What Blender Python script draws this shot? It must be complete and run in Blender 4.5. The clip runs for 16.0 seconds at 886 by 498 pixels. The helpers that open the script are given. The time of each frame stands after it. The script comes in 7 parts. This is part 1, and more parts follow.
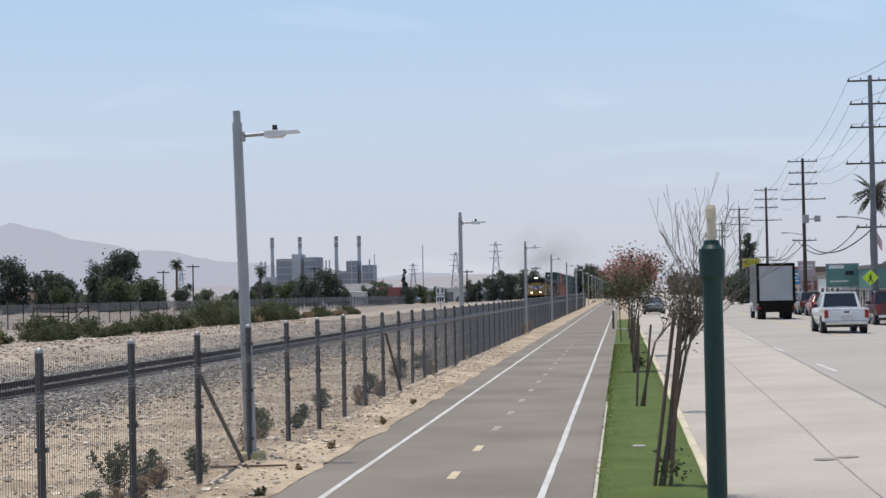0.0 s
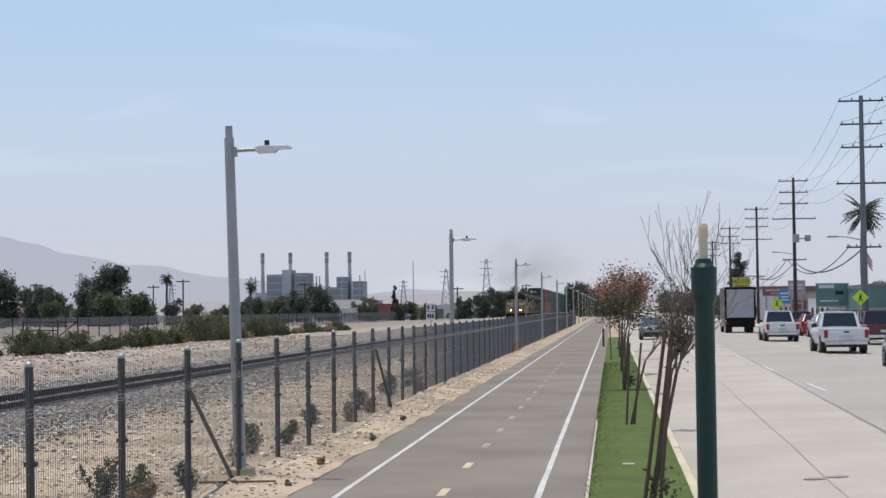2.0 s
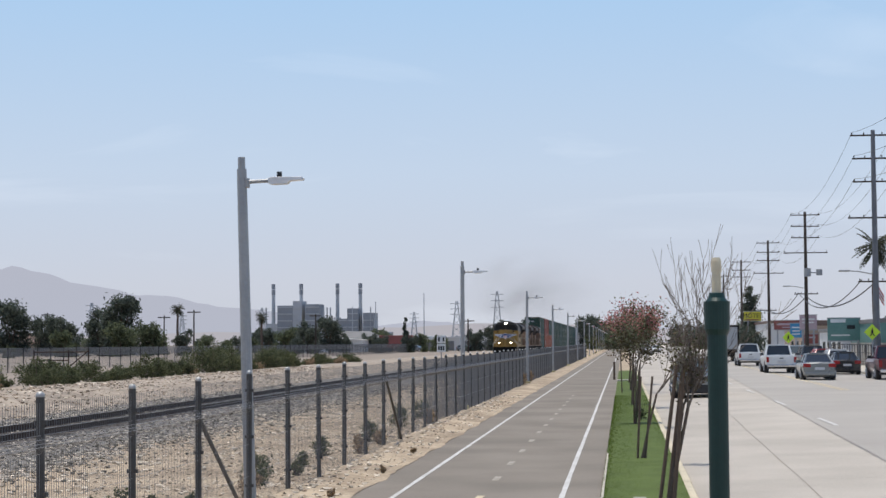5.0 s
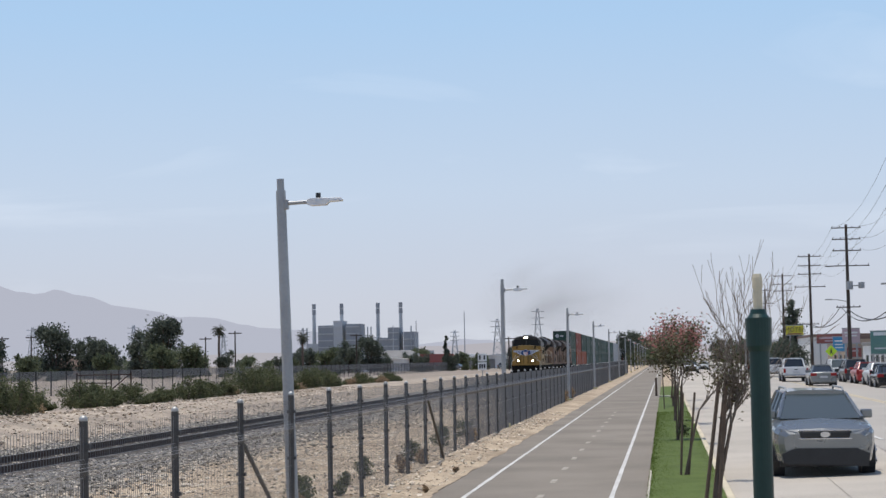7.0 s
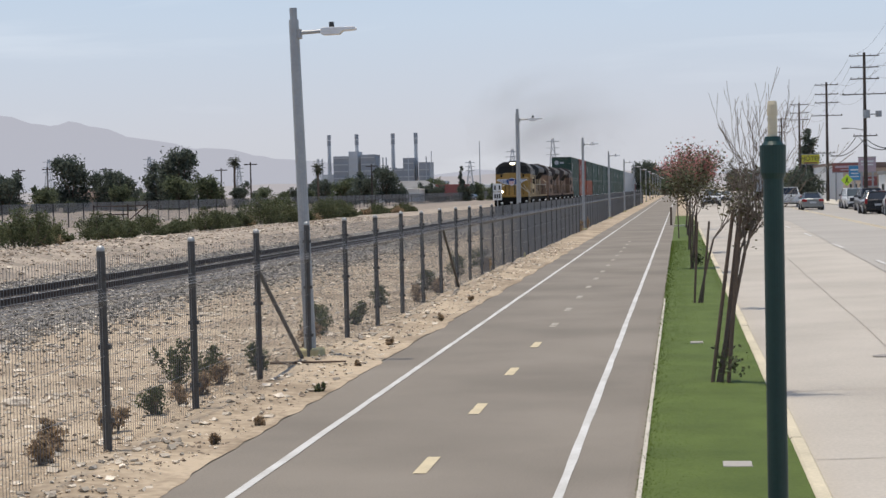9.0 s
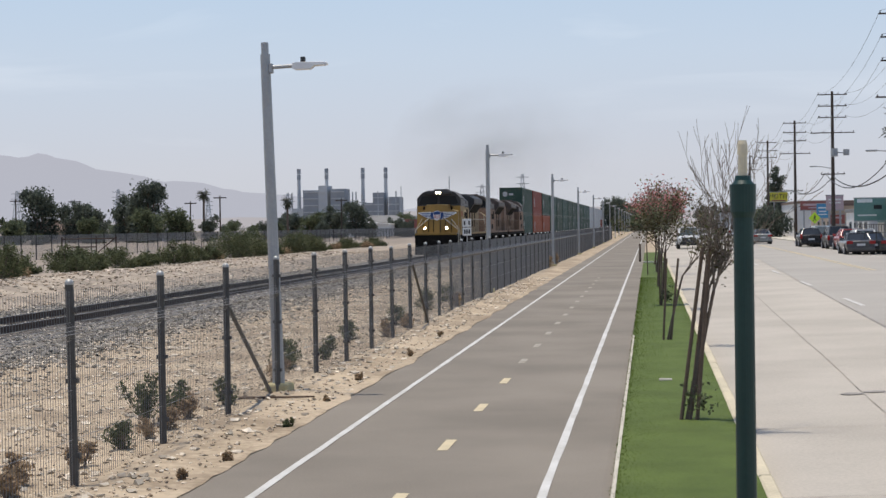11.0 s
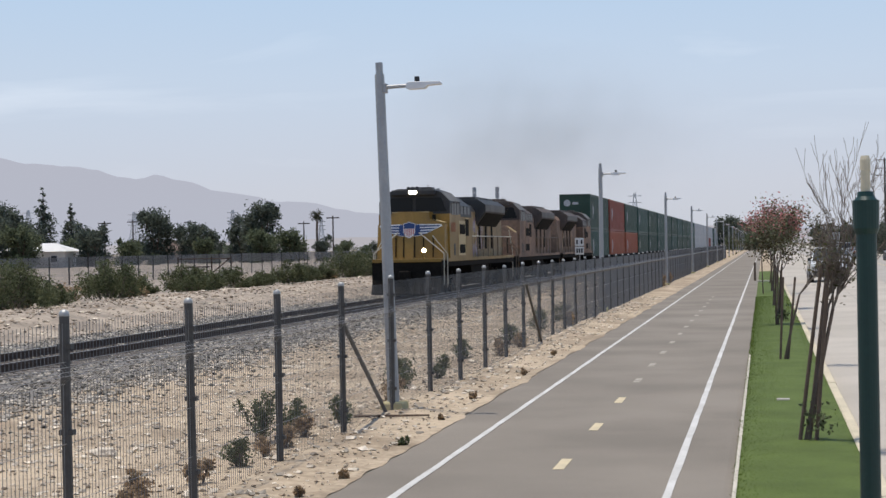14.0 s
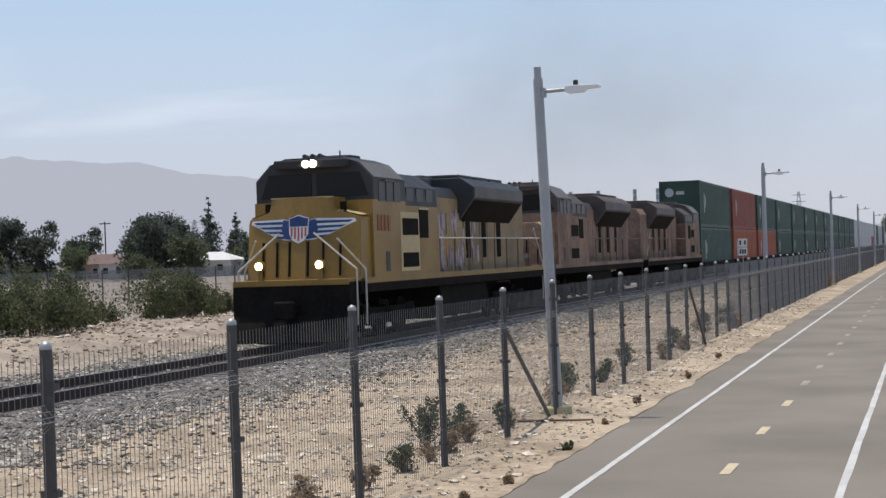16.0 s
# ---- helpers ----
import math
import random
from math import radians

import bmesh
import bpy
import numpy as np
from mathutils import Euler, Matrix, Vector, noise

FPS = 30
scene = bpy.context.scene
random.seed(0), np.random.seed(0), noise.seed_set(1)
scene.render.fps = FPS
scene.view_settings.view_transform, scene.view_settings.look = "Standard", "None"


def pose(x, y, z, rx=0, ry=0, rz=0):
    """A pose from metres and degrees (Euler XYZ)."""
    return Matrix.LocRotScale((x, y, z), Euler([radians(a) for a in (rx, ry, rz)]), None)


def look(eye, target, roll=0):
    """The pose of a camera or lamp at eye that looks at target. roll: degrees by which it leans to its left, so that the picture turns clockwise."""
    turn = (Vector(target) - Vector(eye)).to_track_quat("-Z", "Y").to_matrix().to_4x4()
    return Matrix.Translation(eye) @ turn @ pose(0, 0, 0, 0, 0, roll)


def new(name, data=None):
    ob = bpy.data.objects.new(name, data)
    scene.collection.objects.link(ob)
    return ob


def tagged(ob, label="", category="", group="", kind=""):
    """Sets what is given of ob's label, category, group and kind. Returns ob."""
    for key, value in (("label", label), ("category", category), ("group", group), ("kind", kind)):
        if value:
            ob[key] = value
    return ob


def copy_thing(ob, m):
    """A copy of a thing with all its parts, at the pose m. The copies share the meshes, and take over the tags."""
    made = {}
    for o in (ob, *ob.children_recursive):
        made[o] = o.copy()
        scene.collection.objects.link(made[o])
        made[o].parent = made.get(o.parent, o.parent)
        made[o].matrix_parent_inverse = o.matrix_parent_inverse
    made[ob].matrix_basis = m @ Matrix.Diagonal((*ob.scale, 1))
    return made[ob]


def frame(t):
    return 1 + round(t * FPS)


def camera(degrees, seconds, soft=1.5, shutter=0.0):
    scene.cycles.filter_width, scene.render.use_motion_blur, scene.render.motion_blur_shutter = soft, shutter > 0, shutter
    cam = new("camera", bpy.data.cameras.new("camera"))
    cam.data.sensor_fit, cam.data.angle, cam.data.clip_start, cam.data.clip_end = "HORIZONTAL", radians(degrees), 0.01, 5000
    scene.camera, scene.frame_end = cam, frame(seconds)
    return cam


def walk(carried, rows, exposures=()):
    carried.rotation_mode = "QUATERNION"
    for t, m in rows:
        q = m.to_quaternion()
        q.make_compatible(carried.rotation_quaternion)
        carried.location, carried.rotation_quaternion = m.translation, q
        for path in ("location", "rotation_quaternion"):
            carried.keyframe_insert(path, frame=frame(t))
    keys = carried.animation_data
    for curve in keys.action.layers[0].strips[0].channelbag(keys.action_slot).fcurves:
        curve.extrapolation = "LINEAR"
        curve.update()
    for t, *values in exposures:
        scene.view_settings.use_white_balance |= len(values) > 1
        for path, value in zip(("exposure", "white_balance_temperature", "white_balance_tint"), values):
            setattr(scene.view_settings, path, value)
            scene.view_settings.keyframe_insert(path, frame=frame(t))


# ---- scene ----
# metres; y runs along the cycle path and the railway, x to the right of it, z up

# camera: seconds, sideways, height, yaw to the left, pitch up, roll
CAM = [
    (0.0, 0.038, 2.237, 5.995, 1.511, -1.120), (0.5, 0.025, 2.232, 6.089, 1.910, -0.736), (1.0, 0.022, 2.230, 6.083, 1.907, -0.774),
    (1.5, 0.029, 2.234, 5.843, 1.969, -0.705), (2.0, 0.029, 2.236, 5.667, 2.073, -0.705), (2.5, 0.029, 2.239, 5.602, 2.231, -0.786),
    (3.0, 0.028, 2.241, 5.517, 2.442, -0.813), (3.5, 0.021, 2.238, 5.504, 2.597, -0.753), (4.0, 0.019, 2.235, 5.623, 2.764, -0.598),
    (6.5, 0.020, 2.248, 6.874, 3.692, -0.692), (7.0, 0.020, 2.250, 7.358, 3.787, -1.082), (7.5, 0.017, 2.253, 8.601, 3.057, -1.453),
    (8.0, -0.009, 2.243, 9.615, 0.830, -1.378), (8.5, 0.016, 2.239, 9.417, -1.397, -1.532), (9.0, 0.028, 2.240, 7.990, -1.929, -1.282),
    (9.2, 0.028, 2.238, 7.524, -1.863, -0.981), (11.3, 0.014, 2.250, 6.919, -0.421, -0.845), (11.5, 0.007, 2.249, 7.160, -0.160, -0.827),
    (12.0, 0.007, 2.247, 7.793, 0.152, -0.823), (12.5, -0.001, 2.249, 8.468, 0.344, -0.863), (13.0, -0.003, 2.247, 9.258, 0.263, -0.795),
    (13.5, -0.005, 2.244, 9.840, -0.037, -0.844), (14.0, -0.013, 2.240, 10.693, -0.051, -1.019), (14.5, -0.010, 2.246, 11.653, -0.133, -1.343),
    (15.0, -0.009, 2.244, 12.542, -0.111, -1.710), (15.5, -0.014, 2.250, 14.160, 0.092, -1.830), (16.0, -0.019, 2.253, 16.112, 0.216, -1.874),
]


def aim(x, z, yaw, pitch, roll):
    a, b = radians(yaw), radians(pitch)
    way = Vector((-math.sin(a) * math.cos(b), math.cos(a) * math.cos(b), math.sin(b)))
    eye = Vector((x, 0.0, z))
    return look(eye, eye + 10 * way, roll)


cam = camera(29.30, 16.0, soft=1.5)
walk(cam, [(t, aim(x, z, yaw, pitch, roll)) for t, x, z, yaw, pitch, roll in CAM],
     [(0.0, 0.0, 6480, 10), (8.0, 0.0, 6480, 10), (9.0, 0.0, 6750, 10), (11.5, 0.0, 6700, 10), (13.0, 0.0, 6560, 10), (16.0, 0.0, 6560, 10)])

# ---- daylight ----
SUN_UP, SUN_TURN = radians(81), radians(-80)
world = bpy.data.worlds.new("sky")
scene.world = world
world.use_nodes = True
wn, wl = world.node_tree.nodes, world.node_tree.links
wn.clear()
w_out, w_bg, w_sky = wn.new("ShaderNodeOutputWorld"), wn.new("ShaderNodeBackground"), wn.new("ShaderNodeTexSky")
w_sky.sky_type, w_sky.sun_disc = "NISHITA", False
w_sky.sun_elevation, w_sky.sun_rotation = SUN_UP, SUN_TURN
w_sky.air_density, w_sky.dust_density, w_sky.ozone_density, w_sky.altitude = 1.0, 0.5, 4.5, 300
w_bg.inputs["Strength"].default_value = 0.132
# thin cirrus, drawn out along one way, all over the sky
w_co, w_map, w_noise, w_ramp, w_mix = (wn.new("ShaderNodeTexCoord"), wn.new("ShaderNodeMapping"), wn.new("ShaderNodeTexNoise"),
                                       wn.new("ShaderNodeValToRGB"), wn.new("ShaderNodeMix"))
w_map.inputs["Rotation"].default_value = (0.2, 0.35, 0.5)
w_map.inputs["Scale"].default_value = (2.0, 2.0, 11.0)
w_noise.inputs["Scale"].default_value, w_noise.inputs["Detail"].default_value, w_noise.inputs["Distortion"].default_value = 1.6, 7.0, 0.8
w_ramp.color_ramp.elements[0].position, w_ramp.color_ramp.elements[1].position = 0.54, 0.80
w_ramp.color_ramp.elements[1].color = (0.34, 0.34, 0.34, 1)
w_mix.data_type = "RGBA"
w_mix.inputs["B"].default_value = (7.4, 7.9, 8.6, 1)
wl.new(w_co.outputs["Generated"], w_map.inputs["Vector"])
wl.new(w_map.outputs["Vector"], w_noise.inputs["Vector"])
wl.new(w_noise.outputs["Fac"], w_ramp.inputs["Fac"])
wl.new(w_ramp.outputs["Color"], w_mix.inputs["Factor"])
# smoggy haze that thickens towards the horizon all round, grey-white below and pale blue above
w_sep, w_rng, w_haze = wn.new("ShaderNodeSeparateXYZ"), wn.new("ShaderNodeValToRGB"), wn.new("ShaderNodeMix")
w_tint, w_gain = wn.new("ShaderNodeValToRGB"), wn.new("ShaderNodeVectorMath")
w_haze.data_type = "RGBA"
for ramp, stops in ((w_rng.color_ramp, ((0.0, (1, 1, 1)), (0.24, (1, 1, 1)), (0.55, (0, 0, 0)))),
                    (w_tint.color_ramp, ((0.0, (0.445, 0.462, 0.510)), (0.035, (0.452, 0.480, 0.545)), (0.10, (0.420, 0.502, 0.615)), (0.20, (0.318, 0.465, 0.650)), (0.40, (0.22, 0.36, 0.58))))):
    while len(ramp.elements) < len(stops):
        ramp.elements.new(0.5)
    for element, (at, colour) in zip(ramp.elements, stops):
        element.position, element.color = at, (*colour, 1)
w_gain.operation = "SCALE"
w_gain.inputs["Scale"].default_value = 10.0
wl.new(w_sep.outputs["Z"], w_tint.inputs["Fac"])
wl.new(w_tint.outputs["Color"], w_gain.inputs[0])
wl.new(w_gain.outputs["Vector"], w_haze.inputs["B"])
wl.new(w_co.outputs["Generated"], w_sep.inputs[0])
wl.new(w_sep.outputs["Z"], w_rng.inputs["Fac"])
wl.new(w_rng.outputs["Color"], w_haze.inputs["Factor"])
wl.new(w_sky.outputs["Color"], w_haze.inputs["A"])
wl.new(w_haze.outputs["Result"], w_mix.inputs["A"])
wl.new(w_mix.outputs["Result"], w_bg.inputs["Color"])
wl.new(w_bg.outputs["Background"], w_out.inputs["Surface"])

sun = new("sun", bpy.data.lights.new("sun", "SUN"))
sun.data.energy, sun.data.angle, sun.data.color = 3.6, radians(1.5), (1.0, 0.935, 0.835)
# the sky's sun stands at its rotation clockwise from +y
SUN_WAY = Vector((math.sin(SUN_TURN) * math.cos(SUN_UP), math.cos(SUN_TURN) * math.cos(SUN_UP), math.sin(SUN_UP)))
sun.matrix_basis = look(SUN_WAY * 50, (0, 0, 0))


# ---- materials ----
def mat(name, a, b=None, rough=0.75, coarse=1.2, fine=25.0, metal=0.0, bump=0.2, contrast=0.5, vary="", swing=0.5, glow=0.0, spec=0.4, coat=0.0):
    """A surface that wanders between two colours at two scales. vary: 'object' or 'island' for a shade of its own."""
    b = b or tuple(v * 0.72 for v in a)
    m = bpy.data.materials.new(name)
    m.use_nodes = True
    n, l = m.node_tree.nodes, m.node_tree.links
    p = n["Principled BSDF"]
    co, n1, n2, mix, r1 = (n.new("ShaderNodeTexCoord"), n.new("ShaderNodeTexNoise"), n.new("ShaderNodeTexNoise"), n.new("ShaderNodeMix"),
                           n.new("ShaderNodeMapRange"))
    mix.data_type = "RGBA"
    n1.inputs["Scale"].default_value, n1.inputs["Detail"].default_value = coarse, 5.0
    n2.inputs["Scale"].default_value, n2.inputs["Detail"].default_value = fine, 3.0
    add = n.new("ShaderNodeMath")
    add.operation = "ADD"
    half = n.new("ShaderNodeMath")
    half.operation, half.inputs[1].default_value = "MULTIPLY", 0.6
    l.new(co.outputs["Object"], n1.inputs["Vector"])
    l.new(co.outputs["Object"], n2.inputs["Vector"])
    l.new(n2.outputs["Fac"], half.inputs[0])
    l.new(n1.outputs["Fac"], add.inputs[0])
    l.new(half.outputs[0], add.inputs[1])
    r1.inputs["From Min"].default_value, r1.inputs["From Max"].default_value = 0.8 - 0.28 / max(contrast, 0.05) * 0.5, 0.8 + 0.28 / max(contrast, 0.05) * 0.5
    l.new(add.outputs[0], r1.inputs["Value"])
    l.new(r1.outputs["Result"], mix.inputs["Factor"])
    mix.inputs["A"].default_value, mix.inputs["B"].default_value = (*a, 1), (*b, 1)
    colour = mix.outputs["Result"]
    if vary:
        src = n.new("ShaderNodeObjectInfo") if vary == "object" else n.new("ShaderNodeNewGeometry")
        out = src.outputs["Random"] if vary == "object" else src.outputs["Random Per Island"]
        hsv, rng = n.new("ShaderNodeHueSaturation"), n.new("ShaderNodeMapRange")
        rng.inputs["To Min"].default_value, rng.inputs["To Max"].default_value = 1 - swing, 1 + swing
        l.new(out, rng.inputs["Value"])
        l.new(rng.outputs["Result"], hsv.inputs["Value"])
        l.new(colour, hsv.inputs["Color"])
        colour = hsv.outputs["Color"]
    l.new(colour, p.inputs["Base Color"])
    rr = n.new("ShaderNodeMapRange")
    rr.inputs["To Min"].default_value, rr.inputs["To Max"].default_value = max(rough - 0.1, 0.02), min(rough + 0.1, 1.0)
    l.new(n1.outputs["Fac"], rr.inputs["Value"])
    l.new(rr.outputs["Result"], p.inputs["Roughness"])
    p.inputs["Metallic"].default_value = metal
    p.inputs["Specular IOR Level"].default_value = spec
    p.inputs["Coat Weight"].default_value = coat
    if bump:
        bp = n.new("ShaderNodeBump")
        bp.inputs["Strength"].default_value, bp.inputs["Distance"].default_value = bump, 0.02
        l.new(add.outputs[0], bp.inputs["Height"])
        l.new(bp.outputs["Normal"], p.inputs["Normal"])
    if glow:
        p.inputs["Emission Color"].default_value, p.inputs["Emission Strength"].default_value = (1.0, 0.86, 0.6, 1), glow
    return m


def glass_mat(name, tint, rough=0.06, spec=0.6):
    m = bpy.data.materials.new(name)
    m.use_nodes = True
    p = m.node_tree.nodes["Principled BSDF"]
    p.inputs["Base Color"].default_value, p.inputs["Roughness"].default_value = (*tint, 1), rough
    p.inputs["Specular IOR Level"].default_value, p.inputs["Coat Weight"].default_value = spec, 0.3 if spec > 0.5 else 0.0
    return m


M = dict(
    dirt=mat("sandy_dirt", (0.50, 0.395, 0.275), (0.29, 0.222, 0.150), 0.95, 0.6, 9.0, bump=0.7, contrast=0.95),
    field=mat("grey_field_dirt", (0.305, 0.25, 0.198), (0.22, 0.182, 0.146), 0.95, 0.12, 3.0, bump=0.4, contrast=0.8),
    berm=mat("pale_dirt", (0.42, 0.345, 0.265), (0.255, 0.21, 0.165), 0.95, 0.8, 7.0, bump=0.8, contrast=1.0),
    asphalt=mat("path_asphalt", (0.243, 0.209, 0.168), (0.176, 0.151, 0.121), 0.92, 0.35, 60.0, bump=0.15, contrast=0.75),
    road=mat("concrete_road", (0.485, 0.437, 0.372), (0.375, 0.336, 0.285), 0.9, 0.3, 30.0, bump=0.1, contrast=0.7),
    road_old=mat("road_asphalt_worn", (0.415, 0.382, 0.338), (0.325, 0.298, 0.263), 0.9, 0.15, 30.0, bump=0.1, contrast=0.5),
    concrete=mat("kerb_concrete", (0.62, 0.57, 0.48), (0.44, 0.40, 0.33), 0.9, 1.5, 25.0, bump=0.2),
    seam=mat("road_seam", (0.20, 0.18, 0.16), (0.36, 0.33, 0.30), 0.95, 1.0, 12.0, bump=0.2, contrast=0.9),
    kerb=mat("kerb_face", (0.68, 0.59, 0.42), (0.46, 0.40, 0.29), 0.9, 1.5, 25.0, bump=0.2),
    seam_faint=mat("faint_road_seam", (0.27, 0.24, 0.205), (0.37, 0.335, 0.285), 0.95, 1.0, 12.0, bump=0.1, contrast=0.9),
    white_line=mat("white_road_paint", (0.66, 0.645, 0.61), (0.46, 0.44, 0.40), 0.7, 1.6, 30.0, bump=0.1, contrast=0.5),
    yellow_line=mat("yellow_road_paint", (0.65, 0.54, 0.34), (0.50, 0.42, 0.28), 0.75, 3.0, 30.0, bump=0.1),
    worn_line=mat("worn_pale_paint", (0.43, 0.385, 0.315), (0.27, 0.235, 0.19), 0.8, 3.0, 30.0, bump=0.1, contrast=0.9),
    turf=mat("turf", (0.094, 0.130, 0.020), (0.062, 0.091, 0.014), 0.95, 1.1, 30.0, bump=0.4, contrast=0.7),
    blade=mat("grass_blade", (0.100, 0.142, 0.020), (0.068, 0.102, 0.014), 0.7, 1.3, 8.0, bump=0, vary="island", swing=0.14, spec=0.2),
    ballast=mat("ballast_stone", (0.235, 0.212, 0.186), (0.125, 0.113, 0.10), 0.95, 3.0, 14.0, bump=0.8, contrast=0.9),
    stone=mat("grey_stone", (0.37, 0.335, 0.285), (0.19, 0.163, 0.130), 0.9, 0.8, 20.0, bump=0.3, vary="island", swing=0.85),
    pale_stone=mat("pale_stone", (0.64, 0.56, 0.45), (0.46, 0.39, 0.31), 0.9, 4.0, 20.0, bump=0.3, vary="island"),
    tie=mat("creosoted_tie", (0.075, 0.06, 0.05), (0.13, 0.115, 0.10), 0.95, 2.0, 18.0, bump=0.4, vary="object"),
    rail=mat("rusty_rail", (0.050, 0.034, 0.027), (0.085, 0.058, 0.045), 0.8, 2.0, 25.0, metal=0.3, bump=0.2),
    rail_top=mat("polished_rail_head", (0.26, 0.24, 0.22), (0.18, 0.165, 0.15), 0.45, 2.0, 25.0, metal=0.8, bump=0.05),
    fence=mat("dark_fence_steel", (0.112, 0.106, 0.100), (0.072, 0.068, 0.064), 0.65, 3.0, 30.0, metal=0.3, bump=0.05),
    wire_mesh=mat("grey_wire_mesh", (0.235, 0.232, 0.23), (0.175, 0.172, 0.17), 0.55, 3.0, 30.0, metal=0.3, bump=0),
    cap=mat("bare_steel_cap", (0.50, 0.50, 0.49), (0.34, 0.34, 0.33), 0.5, 5.0, 30.0, metal=0.6, bump=0.05),
    galv=mat("galvanised_grey", (0.40, 0.405, 0.41), (0.31, 0.315, 0.32), 0.5, 2.0, 25.0, metal=0.35, bump=0.08),
    pole_steel=mat("weathered_pole_steel", (0.20, 0.205, 0.215), (0.15, 0.155, 0.165), 0.6, 2.0, 25.0, metal=0.3, bump=0.05),
    lamp_white=mat("lamp_head_paint", (0.80, 0.80, 0.80), (0.66, 0.66, 0.66), 0.4, 3.0, 20.0, bump=0.03),
    dark=mat("dark_plastic", (0.03, 0.03, 0.032), (0.02, 0.02, 0.02), 0.5, 3.0, 30.0, bump=0.05),
    yellow_block=mat("yellow_concrete_block", (0.60, 0.52, 0.26), (0.42, 0.36, 0.22), 0.9, 5.0, 30.0, bump=0.3),
    green_paint=mat("dark_green_paint", (0.009, 0.042, 0.036), (0.006, 0.030, 0.026), 0.45, 3.0, 40.0, bump=0.06),
    cream=mat("cream_plastic", (0.66, 0.58, 0.42), (0.55, 0.47, 0.33), 0.55, 8.0, 40.0, bump=0.06),
    bark=mat("grey_brown_bark", (0.17, 0.125, 0.095), (0.10, 0.07, 0.055), 0.9, 6.0, 40.0, bump=0.4),
    stake=mat("weathered_stake", (0.15, 0.105, 0.075), (0.09, 0.062, 0.046), 0.9, 4.0, 40.0, bump=0.3),
    twig=mat("bare_twig", (0.20, 0.16, 0.13), (0.135, 0.105, 0.085), 0.9, 6.0, 30.0, bump=0.2),
    leaf=mat("myrtle_leaf", (0.080, 0.088, 0.036), (0.115, 0.078, 0.045), 0.6, 2.0, 8.0, bump=0, vary="island", spec=0.3),
    leaf_pale=mat("myrtle_pale_leaf", (0.24, 0.235, 0.16), (0.13, 0.15, 0.075), 0.6, 2.0, 8.0, bump=0, vary="island", spec=0.3),
    blossom=mat("pink_blossom", (0.52, 0.21, 0.21), (0.34, 0.135, 0.12), 0.7, 3.0, 8.0, bump=0, vary="island", spec=0.2),
    bush=mat("scrub_leaf", (0.142, 0.152, 0.080), (0.096, 0.110, 0.058), 0.8, 1.0, 6.0, bump=0, vary="island", spec=0.2),
    dry=mat("dry_weed", (0.40, 0.30, 0.19), (0.29, 0.20, 0.13), 0.9, 1.0, 6.0, bump=0, vary="island", spec=0.1),
    far_leaf=mat("tree_leaf", (0.125, 0.142, 0.112), (0.098, 0.115, 0.09), 0.8, 0.25, 2.0, bump=0, vary="island", spec=0.2),
    far_leaf_light=mat("light_tree_leaf", (0.16, 0.18, 0.105), (0.11, 0.13, 0.078), 0.8, 0.25, 2.0, bump=0, vary="island", spec=0.2),
    palm=mat("palm_frond", (0.05, 0.055, 0.03), (0.03, 0.034, 0.02), 0.6, 1.0, 6.0, bump=0, vary="island"),
    pole_wood=mat("pole_wood", (0.085, 0.065, 0.052), (0.055, 0.042, 0.035), 0.9, 3.0, 30.0, bump=0.3),
    wire=mat("black_wire", (0.04, 0.04, 0.042), (0.03, 0.03, 0.03), 0.6, 1.0, 5.0, bump=0),
    loco_yellow=mat("yellow_loco_paint", (0.285, 0.165, 0.028), (0.20, 0.116, 0.024), 0.5, 0.9, 14.0, bump=0.05, contrast=0.6, coat=0.1),
    loco_side=mat("faded_loco_paint", (0.33, 0.225, 0.105), (0.21, 0.145, 0.078), 0.6, 0.7, 9.0, bump=0.06, contrast=0.8),
    loco_dirty=mat("grimy_loco_paint", (0.31, 0.195, 0.130), (0.155, 0.104, 0.078), 0.8, 0.5, 6.0, bump=0.1, contrast=0.9),
    loco_cream=mat("pale_yellow_paint", (0.56, 0.44, 0.23), (0.44, 0.33, 0.17), 0.55, 1.5, 12.0, bump=0.05),
    loco_grey=mat("dark_grey_roof_paint", (0.045, 0.044, 0.044), (0.028, 0.028, 0.028), 0.6, 0.8, 10.0, bump=0.08, contrast=0.7),
    loco_brown=mat("sooty_brown_roof_paint", (0.105, 0.082, 0.070), (0.055, 0.045, 0.040), 0.75, 0.8, 10.0, bump=0.08, contrast=0.8),
    loco_light_grey=mat("dusty_grey_roof_paint", (0.17, 0.162, 0.152), (0.11, 0.105, 0.10), 0.7, 0.8, 10.0, bump=0.08),
    black=mat("grimy_black_steel", (0.010, 0.009, 0.008), (0.020, 0.017, 0.014), 0.9, 1.5, 12.0, bump=0.15, contrast=0.8, spec=0.08),
    blue=mat("emblem_blue", (0.020, 0.050, 0.17), (0.016, 0.04, 0.13), 0.5, 2.0, 20.0, bump=0.02),
    white=mat("white_paint", (0.78, 0.78, 0.77), (0.66, 0.66, 0.64), 0.5, 1.5, 15.0, bump=0.03),
    red=mat("red_paint", (0.46, 0.07, 0.05), (0.34, 0.05, 0.04), 0.5, 1.5, 15.0, bump=0.03),
    graffiti=mat("violet_spray_paint", (0.30, 0.23, 0.31), (0.50, 0.43, 0.42), 0.7, 5.0, 14.0, bump=0.02, contrast=1.4),
    tan_graffiti=mat("ochre_spray_paint", (0.40, 0.20, 0.09), (0.50, 0.30, 0.12), 0.7, 5.0, 14.0, bump=0.02, contrast=1.2),
